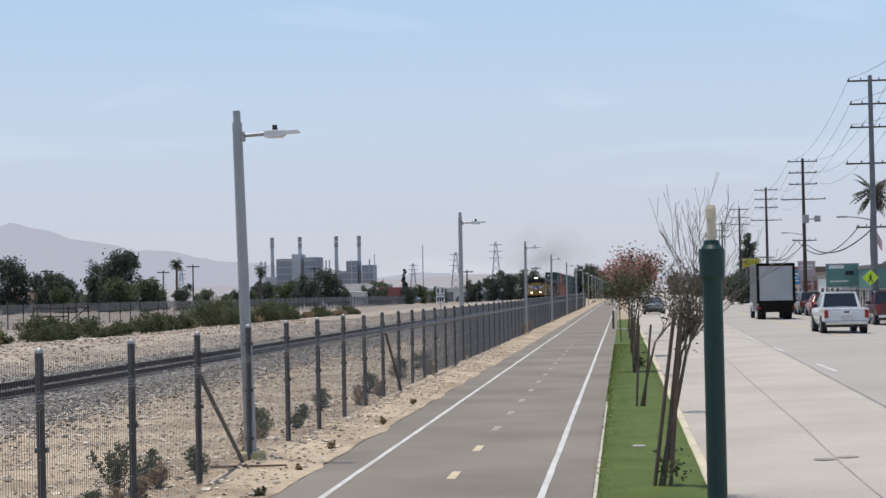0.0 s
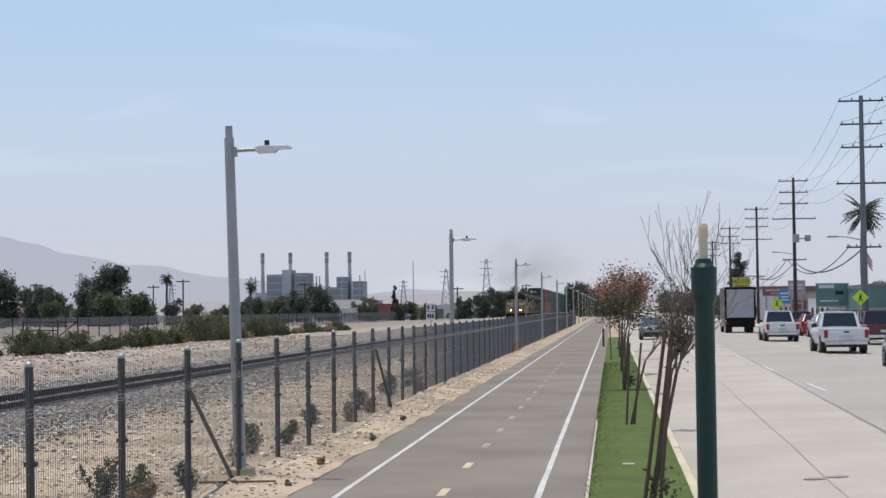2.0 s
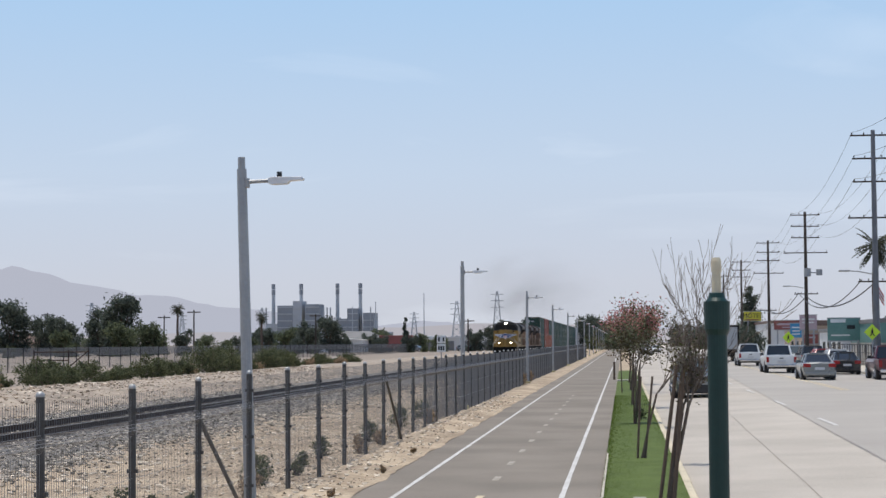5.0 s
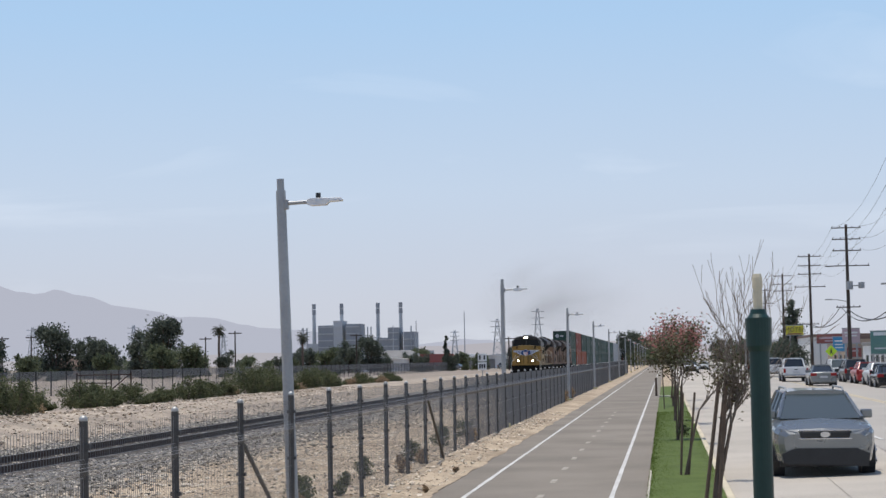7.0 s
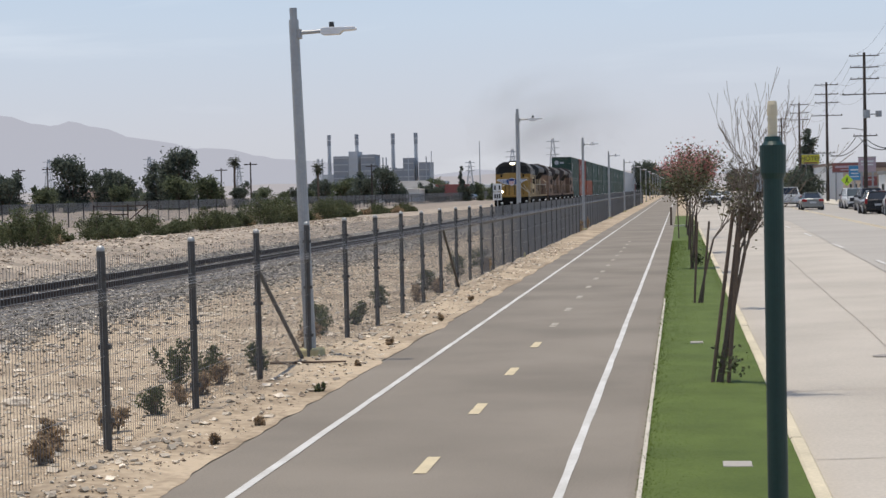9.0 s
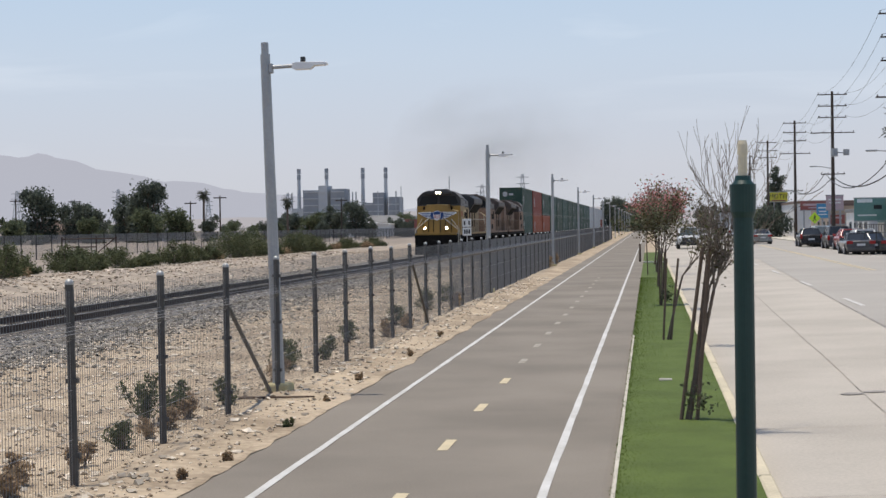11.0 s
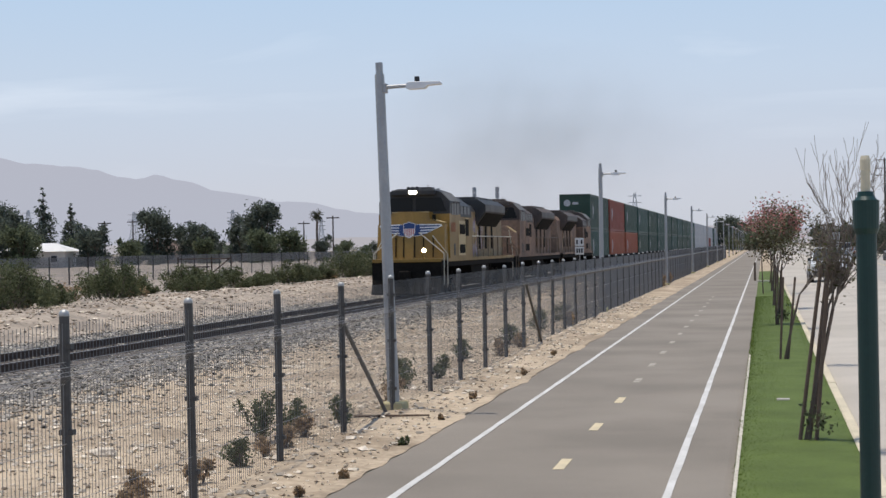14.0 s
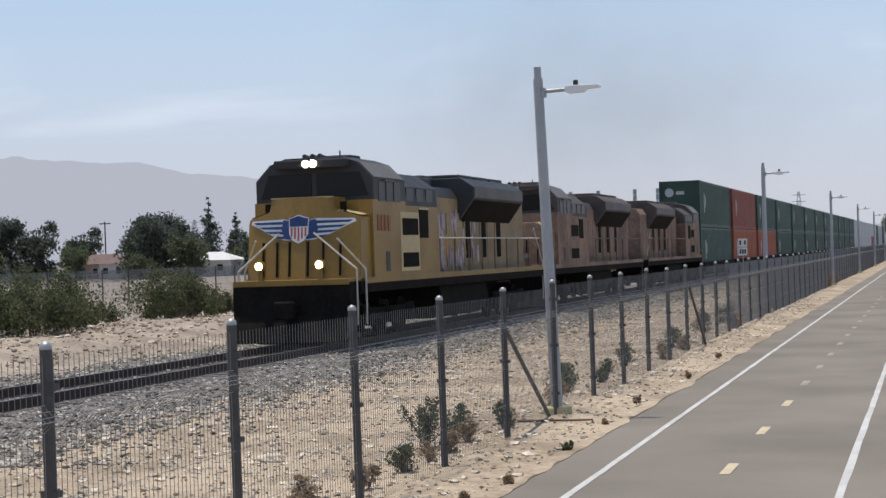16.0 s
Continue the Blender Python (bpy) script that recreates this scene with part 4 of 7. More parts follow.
# shrubs on the bank beyond the rails
for k, (x, y, s) in enumerate(((-23.4, 37.5, 1.05), (-22.6, 39.5, 0.9), (-23.6, 41.5, 1.2), (-24.4, 51.5, 1.15), (-24.9, 53.5, 0.9), (-25.2, 63, 1.0), (-26.5, 66, 0.8), (-26.4, 75, 0.8), (-26.8, 79, 0.7),
                               (-27.2, 84, 0.75), (-26.2, 92, 0.8), (-26.6, 97, 0.7), (-26, 104, 1.2), (-26.3, 109, 1.25), (-26.5, 113, 0.9), (-26.2, 123, 1.0), (-26.4, 128, 1.1), (-26.5, 133, 0.8),
                               (-25.5, 58, 0.5), (-27, 70, 0.6), (-26.6, 88, 0.5), (-26.5, 118, 0.6), (-27, 150, 0.7), (-27, 165, 0.6), (-25.4, 46.5, 0.6), (-26.5, 100.5, 0.6), (-24.5, 34, 1.2))):
    s *= 1.25
    scrub("shrub", x, y, ((0, 0, s * 0.55, s * 0.62, 0.9), (s * 0.5, s * 0.6, s * 0.45, s * 0.5, 0.9), (-s * 0.5, -s * 0.5, s * 0.5, s * 0.5, 0.9), (s * 0.1, s * 0.9, s * 0.7, s * 0.35, 1.0), (-s * 0.1, -s * 0.2, s * 0.95, s * 0.3, 1.3), (s * 0.45, s * 0.2, s * 0.85, s * 0.25, 1.4)),
          int(4200 * s), 0.055, "bush", "olive-green shrub on the dirt bank", 300 + k)

for k in range(46):
    x, y, s = r.uniform(-28.2, -25.2), 30 + 2.9 * k + r.uniform(-1, 1), r.uniform(0.35, 0.75)
    scrub("shrub", x, y, ((0, 0, s * 0.5, s * 0.6, 0.9), (s * 0.5, s * 0.6, s * 0.4, s * 0.5, 0.9), (-s * 0.4, -s * 0.7, s * 0.35, s * 0.45, 0.9)), int(2400 * s), 0.055,
          "bush" if r.random() < 0.75 else "dry", "low scrub on the dirt bank", 700 + k)

# railway notice on a post
notice = thing("railway_notice", pose(-11.0, 103, 0), "two white railway notice panels on a post", "sign")
bm = B()
tube(bm, (0, 0.04, -0.1), (0, 0.04, 2.6), 0.035, 0.035, 8)
part("post", bm, M["galv"], notice)
for z, n in ((2.43, 2), (1.90, 3)):
    bm = B()
    box(bm, -0.27, 0.27, -0.02, 0.0, z - 0.24, z + 0.24, 0.008)
    panel = part("panel", bm, M["white"], notice, "white notice panel")
    for k in range(n):
        bm = B()
        u = -0.14 + 0.28 * k / max(n - 1, 1)
        box(bm, u - 0.05, u + 0.05, -0.03, -0.022, z - 0.13, z + 0.13)
        part("lettering_bar", bm, M["dark"], panel)


# ---- the train ----
# a locomotive: its nose at y = 0, its tail towards +y, rails at z = 0
LOCO = 21.2
MOVERS = []


def wheelset(y, parent, r=0.5, half=0.72):
    for sx in (-1, 1):
        bm = B()
        tube(bm, (sx * half, y, r), (sx * (half + 0.13), y, r), r, r, 20)
        tube(bm, (sx * (half + 0.13), y, r), (sx * (half + 0.16), y, r), r * 0.35, r * 0.3, 12)
        part("wheel", bm, M["black"], parent)


def bogie(parent, y, axles, pitch):
    bm = B()
    long = pitch * (axles - 1)
    for sx in (-1, 1):
        prism(bm, [(y - long / 2 - 0.5, 0.62), (y - long / 2 - 0.3, 0.85), (y - 0.9, 0.78), (y + 0.9, 0.78), (y + long / 2 + 0.3, 0.85), (y + long / 2 + 0.5, 0.62), (y + 0.8, 0.45), (y - 0.8, 0.45)],
              "x", sx * 0.98, sx * 1.12)
        for k in range(axles):
            yy = y - long / 2 + pitch * k
            box(bm, sx * 1.0 if sx > 0 else -1.2, sx * 1.2 if sx > 0 else -1.0, yy - 0.2, yy + 0.2, 0.36, 0.68, 0.02)
            tube(bm, (sx * 1.06, yy - 0.35, 0.5), (sx * 1.06, yy - 0.35, 0.85), 0.08, 0.08, 8)
    box(bm, -0.95, 0.95, y - 0.4, y + 0.4, 0.5, 0.95)
    b = part("bogie", bm, M["black"], parent, "grimy black wheel truck")
    for k in range(axles):
        wheelset(y - long / 2 + pitch * k, b)


def side_box(parent, name, key, y0, y1, z0, z1, out=0.012, label="", x=1.56):
    for sx in (-1, 1):
        bm = B()
        xa, xb = sx * (x - 0.03), sx * (x + out)
        box(bm, min(xa, xb), max(xa, xb), y0, y1, z0, z1)
        part(name, bm, M[key], parent, label)


def handrail(parent, pts, key, r=0.022):
    bm = B()
    for a, b in zip(pts, pts[1:]):
        tube(bm, a, b, r, r, 6)
    return part("handrail", bm, M[key], parent, "")


def nose_y(x, z):
    """The nose leans back as it rises and sweeps back to both sides."""
    return 0.40 + 0.13 * max(0, z - 1.5) + 0.26 * max(0, abs(x) - 0.2)


def locomotive(label, paint, front_paint, rails_key, emblem, shape):
    top = thing("locomotive", pose(RAIL_X, 0, RAIL_Z), label, "locomotive", "locomotives of the freight train")
    roof_key = "loco_grey" if emblem else "loco_brown"
    # frame, pilot and coupler
    bm = B()
    box(bm, -1.55, 1.55, 0.55, LOCO - 0.6, 1.22, 1.50)
    part("frame", bm, M["black"], top)
    side_box(top, "sill_band", "loco_yellow" if emblem else paint, 0.95, LOCO - 0.7, 1.44, 1.585, 0.01, "narrow yellow sill")
    bm = B()
    prism(bm, [(-1.5, 1.5), (-1.5, 0.6), (-1.32, 0.12), (-0.7, 0.04), (0.7, 0.04), (1.32, 0.12), (1.5, 0.6), (1.5, 1.5)], "y", -0.10, 0.42)
    pilot = part("pilot", bm, M["black"], top, "black steel pilot with a plough")
    bm = B()
    prism(bm, [(-0.42, 0.1), (0.1, 0.06), (0.12, 0.7), (-0.12, 0.72)], "x", -1.48, 1.48)
    part("plough", bm, M["black"], pilot)
    bm = B()
    box(bm, -0.16, 0.16, -0.55, 0.2, 0.72, 1.02, 0.03)
    box(bm, -0.24, 0.24, -0.7, -0.45, 0.66, 1.08, 0.05)
    part("coupler", bm, M["black"], top)
    for x in (-1.05, 1.05):
        handrail(top, [(x - 0.35, 0.05, 1.05), (x - 0.2, -0.08, 1.12), (x + 0.2, -0.08, 1.12), (x + 0.35, 0.05, 1.05)], "handrail", 0.02)
    bm = B()
    for sx in (-1, 1):
        for k in range(4):
            box(bm, sx * 1.5 if sx > 0 else -1.55, sx * 1.55 if sx > 0 else -1.5, 0.45, 1.15, 0.3 + 0.3 * k, 0.34 + 0.3 * k)
    part("step", bm, M["black"], top)
    # the nose: broad, with sloped shoulders
    if shape == "broad":
        nose_out = [(-0.2, 1.5), (-1.5, 1.5), (-1.5, 3.02), (-1.45, 3.09), (-0.88, 3.24), (-0.82, 3.56), (-0.2, 3.58), (0.2, 3.58), (0.82, 3.56), (0.88, 3.24), (1.45, 3.09), (1.5, 3.02), (1.5, 1.5), (0.2, 1.5)]
    else:
        nose_out = [(-0.2, 1.5), (-1.45, 1.5), (-1.45, 2.75), (-0.9, 3.15), (-0.2, 3.15), (0.2, 3.15), (0.9, 3.15), (1.45, 2.75), (1.45, 1.5), (0.2, 1.5)]
    bm = B()
    lo = [bm.verts.new((x * (0.985 if z < 2 else 0.97), nose_y(x, z), z)) for x, z in nose_out]
    hi = [bm.verts.new((x, 2.0, z + (0.04 if z > 3.1 else 0))) for x, z in nose_out]
    half = len(lo) // 2
    bm.faces.new(lo[:half])
    bm.faces.new(lo[half:])
    bm.faces.new((lo[half - 1], lo[half], lo[-1], lo[0]))
    bm.faces.new(hi[::-1])
    for k in range(len(nose_out)):
        j = (k + 1) % len(nose_out)
        bm.faces.new((lo[k], hi[k], hi[j], lo[j]))
    bmesh.ops.recalc_face_normals(bm, faces=bm.faces)
    bmesh.ops.bevel(bm, geom=list(bm.edges), offset=0.02, segments=2, affect="EDGES")
    nose = part("nose", bm, M[front_paint], top, "broad yellow nose" if emblem else "")
    for sx in (-1, 1):
        bm = B()
        q = [(sx * 1.44, 1.0, 3.115), (sx * 0.91, 0.9, 3.255), (sx * 0.91, 1.84, 3.285), (sx * 1.44, 1.84, 3.14)] if shape == "broad" else [(sx * 1.42, 0.98, 2.80), (sx * 0.93, 0.88, 3.16), (sx * 0.93, 1.42, 3.18), (sx * 1.42, 1.50, 2.82)]
        bm.faces.new([bm.verts.new(p) for p in (q if sx > 0 else q[::-1])])
        part("shoulder_panel", bm, M["loco_cream"], nose, "pale sloped shoulder panel")
    if shape == "broad":
        bm = B()
        box(bm, -0.80, 0.80, nose_y(0.8, 3.55) - 0.03, nose_y(0.8, 3.55) + 0.06, 3.555, 3.59)
        part("top_edge", bm, M["loco_cream"], nose, "pale top edge")
        for sx in (-1, 1):
            bm = B()
            box(bm, sx * 0.98 - 0.07, sx * 0.98 + 0.07, 1.0, 1.14, 3.2, 3.46, 0.02)
            part("vent_cap", bm, M["black"], nose)
    bm = B()
    prism(bm, [(nose_y(0, 1.52) - 0.018, 1.52), (nose_y(0, 2.6) - 0.018, 2.6), (nose_y(0, 2.6) + 0.1, 2.6), (nose_y(0, 1.52) + 0.1, 1.52)], "x", -0.19, 0.19, 0.008)
    part("nose_door", bm, M[front_paint], nose)
    for x in (-1.0, -0.6, -0.24, 0.24, 0.6, 1.0):
        bm = B()
        prism(bm, [(nose_y(x, 1.65) - 0.045, 1.65), (nose_y(x, 2.5) - 0.045, 2.5), (nose_y(x, 2.5) + 0.02, 2.5), (nose_y(x, 1.65) + 0.02, 1.65)], "x", x - 0.02, x + 0.02)
        part("grab_iron", bm, M["black"], nose)
    bm = B()
    box(bm, -1.48, 1.48, -0.16, 0.95, 1.44, 1.58, 0.01)
    part("front_sill", bm, M["loco_yellow" if emblem else paint], top)
    # the cab
    cab_out = [(-1.56, 1.5), (-1.56, 3.5), (-1.56, 4.04), (-1.15, 4.46), (-0.75, 4.60), (0.75, 4.60), (1.15, 4.46), (1.56, 4.04), (1.56, 3.5), (1.56, 1.5)]
    bm = B()
    prism(bm, [(x, z) for x, z in cab_out if z <= 3.5], "y", 1.6, 4.3)
    cab = part("cab", bm, M[front_paint], top)
    bm = B()
    prism(bm, [(-1.558, 3.48)] + [(x, z) for x, z in cab_out if z > 3.5] + [(1.558, 3.48)], "y", 1.70, 4.28, 0.02)
    roof = part("cab_roof", bm, M[roof_key], top, "dark grey cab roof")
    for sx in (-1, 1):
        bm = B()
        q = [(sx * 1.555, 1.74, 4.045), (sx * 1.16, 1.74, 4.45), (sx * 1.16, 4.2, 4.45), (sx * 1.555, 4.2, 4.045)]
        bm.faces.new([bm.verts.new(Vector(p) + Vector((0.012 * sx, 0, 0.012))) for p in q])
        part("roof_panel", bm, M["loco_light_grey"], roof, "dusty light grey roof slope")
    for x0, x1 in ((-1.42, -0.07), (0.07, 1.42)):
        bm = B()
        z0, z1 = 3.60, 4.20
        q = [(x0, z0), (x1, z0), (x1 - (0.22 if x1 > 0 else 0), z1), (x0 + (0.22 if x0 < 0 else 0), z1)]
        prism(bm, q, "y", 1.675, 1.71)
        part("windscreen", bm, M["cab_glass"], cab, "dark windscreen")
    bm = B()
    box(bm, -0.95, 0.95, 1.40, 1.95, 4.32, 4.54, 0.03)
    part("number_board", bm, M[roof_key], cab)
    for x in (-0.10, 0.10):
        bm = B()
        tube(bm, (x, 1.36, 4.43), (x, 1.42, 4.43), 0.085, 0.095, 16)
        part("headlight", bm, M["lamp_on" if emblem else "lens"], cab, "lit round headlight" if emblem else "unlit round headlight")
    for x in (-0.77, 0.77):
        bm = B()
        tube(bm, (x, -0.24, 1.93), (x, -0.17, 1.93), 0.085, 0.095, 16)
        part("ditch_light", bm, M["lamp_on" if emblem else "lens"], nose, "lit ditch light" if emblem else "unlit ditch light")
        bm = B()
        tube(bm, (x, -0.21, 1.93), (x, -0.03, 1.93), 0.115, 0.115, 16)
        box(bm, x - 0.05, x + 0.05, -0.14, -0.06, 1.5, 1.86)
        part("ditch_light_housing", bm, M[front_paint], nose)
    for y0, y1, z1 in ((2.08, 2.55, 4.02), (2.68, 3.2, 4.0), (3.32, 3.85, 4.0)):
        side_box(cab, "side_window", "cab_glass", y0, y1, 3.46, 3.98, 0.012, x=1.56)
    side_box(cab, "window_shade", "loco_light_grey", 2.4, 3.1, 3.97, 4.02, 0.1)
    bm = B()
    box(bm, -0.5, 0.5, 3.1, 3.9, 4.55, 4.72, 0.03)
    part("air_conditioner", bm, M[roof_key], roof)
    for k in range(3):
        bm = B()
        tube(bm, (-0.3 + 0.2 * k, 1.9, 4.64), (-0.3 + 0.2 * k, 2.4, 4.64), 0.07, 0.025, 8)
        part("horn", bm, M[roof_key], roof)
    bm = B()
    tube(bm, (0.5, 2.3, 4.5), (0.5, 2.3, 4.78), 0.02, 0.02, 6)
    part("antenna", bm, M[roof_key], roof)
    # tall electrical cabinet behind the cab
    bm = B()
    prism(bm, [(-1.55, 1.5), (-1.55, 3.4), (1.55, 3.4), (1.55, 1.5)], "y", 4.3, 7.4)
    cabinet = part("electrical_cabinet", bm, M[front_paint if emblem else paint], top)
    bm = B()
    prism(bm, [(-1.54, 3.4), (-1.5, 3.9), (-0.95, 4.3), (0.95, 4.3), (1.5, 3.9), (1.54, 3.4)], "y", 4.3, 7.35, 0.02)
    part("cabinet_roof", bm, M[roof_key], top)
    side_box(cabinet, "vent_panel", "loco_cream" if emblem else paint, 3.8, 5.45, 1.68, 3.22, 0.010)
    for y0, y1, z0, z1 in ((3.95, 5.35, 2.62, 3.06), (3.95, 5.35, 1.78, 2.16), (5.5, 6.3, 2.55, 3.3)):
        side_box(cabinet, "vent", "black", y0, y1, z0, z1, 0.016, "dark louvred vent")
        side_box(cabinet, "vent_frame", "loco_cream" if emblem else paint, y0 - 0.05, y1 + 0.05, z1 + 0.01, z1 + 0.06, 0.018)
    side_box(cabinet, "louvre", "loco_grey", 2.55, 2.85, 1.7, 2.2, 0.014)
    for y0 in (4.5, 5.4, 6.3):
        side_box(cabinet, "roof_window", "cab_glass", y0, y0 + 0.6, 3.46, 3.86, 0.0, x=1.53)
    # long hood with radiators
    bm = B()
    prism(bm, [(-1.05, 1.5), (-1.05, 3.75), (-0.85, 4.05), (0.85, 4.05), (1.05, 3.75), (1.05, 1.5)], "y", 7.4, LOCO - 1.6, 0.02)
    hood = part("long_hood", bm, M[paint], top)
    bm = B()
    prism(bm, [(-1.06, 3.74), (-0.86, 4.06), (0.86, 4.06), (1.06, 3.74)], "y", 7.45, 12.0)
    box(bm, -0.7, 0.7, 8.2, 9.6, 4.05, 4.32, 0.05)
    box(bm, -0.35, 0.35, 10.0, 11.0, 4.05, 4.45, 0.06)
    part("hood_roof", bm, M[roof_key], hood)
    for k in range(9):
        y = 7.9 + 0.95 * k
        side_box(hood, "hood_door", paint, y, y + 0.86, 1.72, 3.3, 0.025, x=1.06)
    for k in (4, 6, 8):
        side_box(hood, "dark_door_slot", "black", 7.9 + 0.95 * k + 0.2, 7.9 + 0.95 * k + 0.66, 1.95, 3.1, 0.03, x=1.08)
    y0, y1 = (11.2, LOCO - 3.6)
    bm = B()
    prism(bm, [(-1.05, 3.05), (-1.56, 3.75), (-1.56, 4.1), (-1.15, 4.38), (1.15, 4.38), (1.56, 4.1), (1.56, 3.75), (1.05, 3.05)], "y", y0, y1, 0.02)
    rad = part("radiator", bm, M[roof_key], top, "flared dark grey radiator housing")
    bm = B()
    for k in range(3):
        box(bm, -1.0, 1.0, y0 + 0.4 + 1.9 * k, y0 + 2.0 + 1.9 * k, 4.37, 4.5, 0.03)
    part("radiator_fan", bm, M[roof_key], rad)
    for sx in (-1, 1):
        bm = B()
        q = [(sx * 1.09, 3.08), (sx * 1.55, 3.70)]
        d = Vector((q[1][1] - q[0][1], -(q[1][0] - q[0][0]))).normalized() * 0.012 * sx
        bm.faces.new([bm.verts.new(p) for p in ((q[0][0] + d.x, y0 + 0.2, q[0][1] + d.y * sx - 0.012), (q[1][0] + d.x, y0 + 0.2, q[1][1] - 0.012), (q[1][0] + d.x, y1 - 0.2, q[1][1] - 0.012), (q[0][0] + d.x, y1 - 0.2, q[0][1] - 0.012))])
        part("intake_grille", bm, M["black"], rad, "black air intake grille")
        bm = B()
        q = [(sx * 1.575, 3.78), (sx * 1.575, 4.10), (sx * 1.16, 4.40), (sx * 1.16, 4.395)]
        for (xa, za), (xb, zb) in zip(q, q[1:2]):
            bm.faces.new([bm.verts.new(p) for p in ((xa, y0 + 0.1, za), (xb, y0 + 0.1, zb), (xb, y1 - 0.1, zb), (xa, y1 - 0.1, za))])
        part("radiator_side", bm, M["loco_light_grey"], rad)
    # walkway rails, steps, tanks, trucks
    for sx in (-1, 1):
        z = 2.55
        handrail(top, [(sx * 1.5, 7.5, z), (sx * 1.5, LOCO - 1.1, z)], rails_key)
        for k in range(9):
            y = 7.6 + (LOCO - 8.8) / 8 * k
            handrail(top, [(sx * 1.5, y, 1.5), (sx * 1.5, y, z)], "rail_dark", 0.026)
        handrail(top, [(sx * 1.53, 0.32, 0.45), (sx * 1.53, 0.32, 1.80), (sx * 0.45, 0.36, 2.70)], rails_key, 0.026)
        handrail(top, [(sx * 1.58, 0.85, 0.45), (sx * 1.58, 0.85, 1.78), (sx * 1.05, 0.34, 2.55)], rails_key, 0.026)
        handrail(top, [(sx * 1.5, LOCO - 0.7, 0.4), (sx * 1.5, LOCO - 0.7, 1.7), (sx * 1.5, LOCO - 1.9, 2.9)], rails_key, 0.024)
    bm = B()
    prism(bm, [(-1.35, 1.2), (-1.42, 0.6), (-1.1, 0.28), (1.1, 0.28), (1.42, 0.6), (1.35, 1.2)], "y", 8.0, 13.2, 0.03)
    part("fuel_tank", bm, M["black"], top)
    bogie(top, 4.1, 3, 1.75)
    bogie(top, LOCO - 4.2, 3, 1.75)
    return top, nose, cab, cabinet, hood


def emblem_on(nose):
    """A shield between two wings, as plain coloured shapes."""
    def plate(name, key, pts, y):
        bm = B()
        prism(bm, pts, "y", y, y - 0.008)
        for v in bm.verts:
            v.co.y += nose_y(v.co.x, v.co.z) - 0.012
        part(name, bm, M[key], nose)
    Z, Y = 2.84, 0.0
    for s in (-1, 1):
        def w(pts):
            return [(s * x * 0.94, Z + z) for x, z in pts]
        plate("wing_edge", "white", w([(0.18, 0.16), (0.45, 0.22), (1.42, 0.20), (1.46, 0.12), (1.10, -0.03), (0.75, -0.20), (0.40, -0.30), (0.18, -0.30)]), Y)
        for k, (a, b) in enumerate(((1.38, 1.28), (1.22, 1.08), (1.02, 0.86), (0.80, 0.62))):
            z = 0.16 - 0.115 * k
            plate("wing_feather", "blue", w([(0.22, z - 0.01 * k), (a, z), (b, z - 0.055), (0.22, z - 0.07 - 0.01 * k)]), Y - 0.012)
        plate("wing_root", "blue", w([(0.2, 0.16), (0.45, 0.20), (0.5, -0.05), (0.42, -0.26), (0.2, -0.28)]), Y - 0.014)
    shield = [(-0.26, 0.24), (-0.12, 0.27), (0, 0.32), (0.12, 0.27), (0.26, 0.24), (0.25, -0.15), (0.14, -0.32), (0, -0.38), (-0.14, -0.32), (-0.25, -0.15)]
    plate("shield", "white", [(x, Z + z) for x, z in shield], Y - 0.024)
    plate("shield_top", "blue", [(x * 0.92, Z + z * 0.92) for x, z in shield if z > 0] + [(0.23, Z + 0.03), (-0.23, Z + 0.03)], Y - 0.034)
    for k in range(5):
        x = -0.18 + 0.09 * k
        plate("shield_stripe", "red", [(x - 0.02, Z + 0.01), (x + 0.02, Z + 0.01), (x + 0.02, Z - 0.2 - 0.12 * (1 - abs(x) / 0.2)), (x - 0.02, Z - 0.2 - 0.12 * (1 - abs(x) / 0.2))], Y - 0.034)


lead, lead_nose, lead_cab, lead_cabinet, lead_hood = locomotive("yellow and grey diesel locomotive with lit headlights, leading", "loco_side", "loco_yellow", "handrail", True, "broad")
emblem_on(lead_nose)
# running number as plain bars, spray paint, rust
for k in range(4):
    side_box(lead_cab, "number_bar", "number", 1.92 + 0.28 * k, 2.12 + 0.28 * k, 2.72, 3.12, 0.016)
gr = random.Random(3)
for key, n, ya, yb in (("graffiti", 60, 7.6, 9.5), ("tan_graffiti", 22, 7.5, 9.8), ("graffiti", 22, 10.0, 13.5)):
    for k in range(n):
        y, z = gr.uniform(ya, yb), gr.uniform(1.75, 3.2)
        bm = B()
        a = gr.uniform(0, 6.28)
        pts = [(y + 0.09 * gr.uniform(0.85, 1) * math.cos(a + t), z + 0.30 * gr.uniform(0.85, 1) * math.sin(a + t)) for t in (0, 0.8, 1.9, 2.7, 3.5, 4.6, 5.5)]
        prism(bm, pts, "x", 1.086, 1.094 + 0.0015 * (k % 9))
        part("paint_splash", bm, M[key], lead_hood, "sprayed graffiti patch")
second, *_ = locomotive("grimy tan diesel locomotive coupled behind another", "loco_dirty", "loco_dirty", "rail_dark", False, "low")
third = copy_thing(second, pose(RAIL_X, 0, RAIL_Z))
tagged(third, "grimy tan diesel locomotive running tail first", "locomotive")
for k, (thing_, m) in enumerate(((lead, None), (second, None), (third, 180))):
    MOVERS.append((thing_, 0.0 + 21.4 * k + (LOCO if m else 0), m or 0))

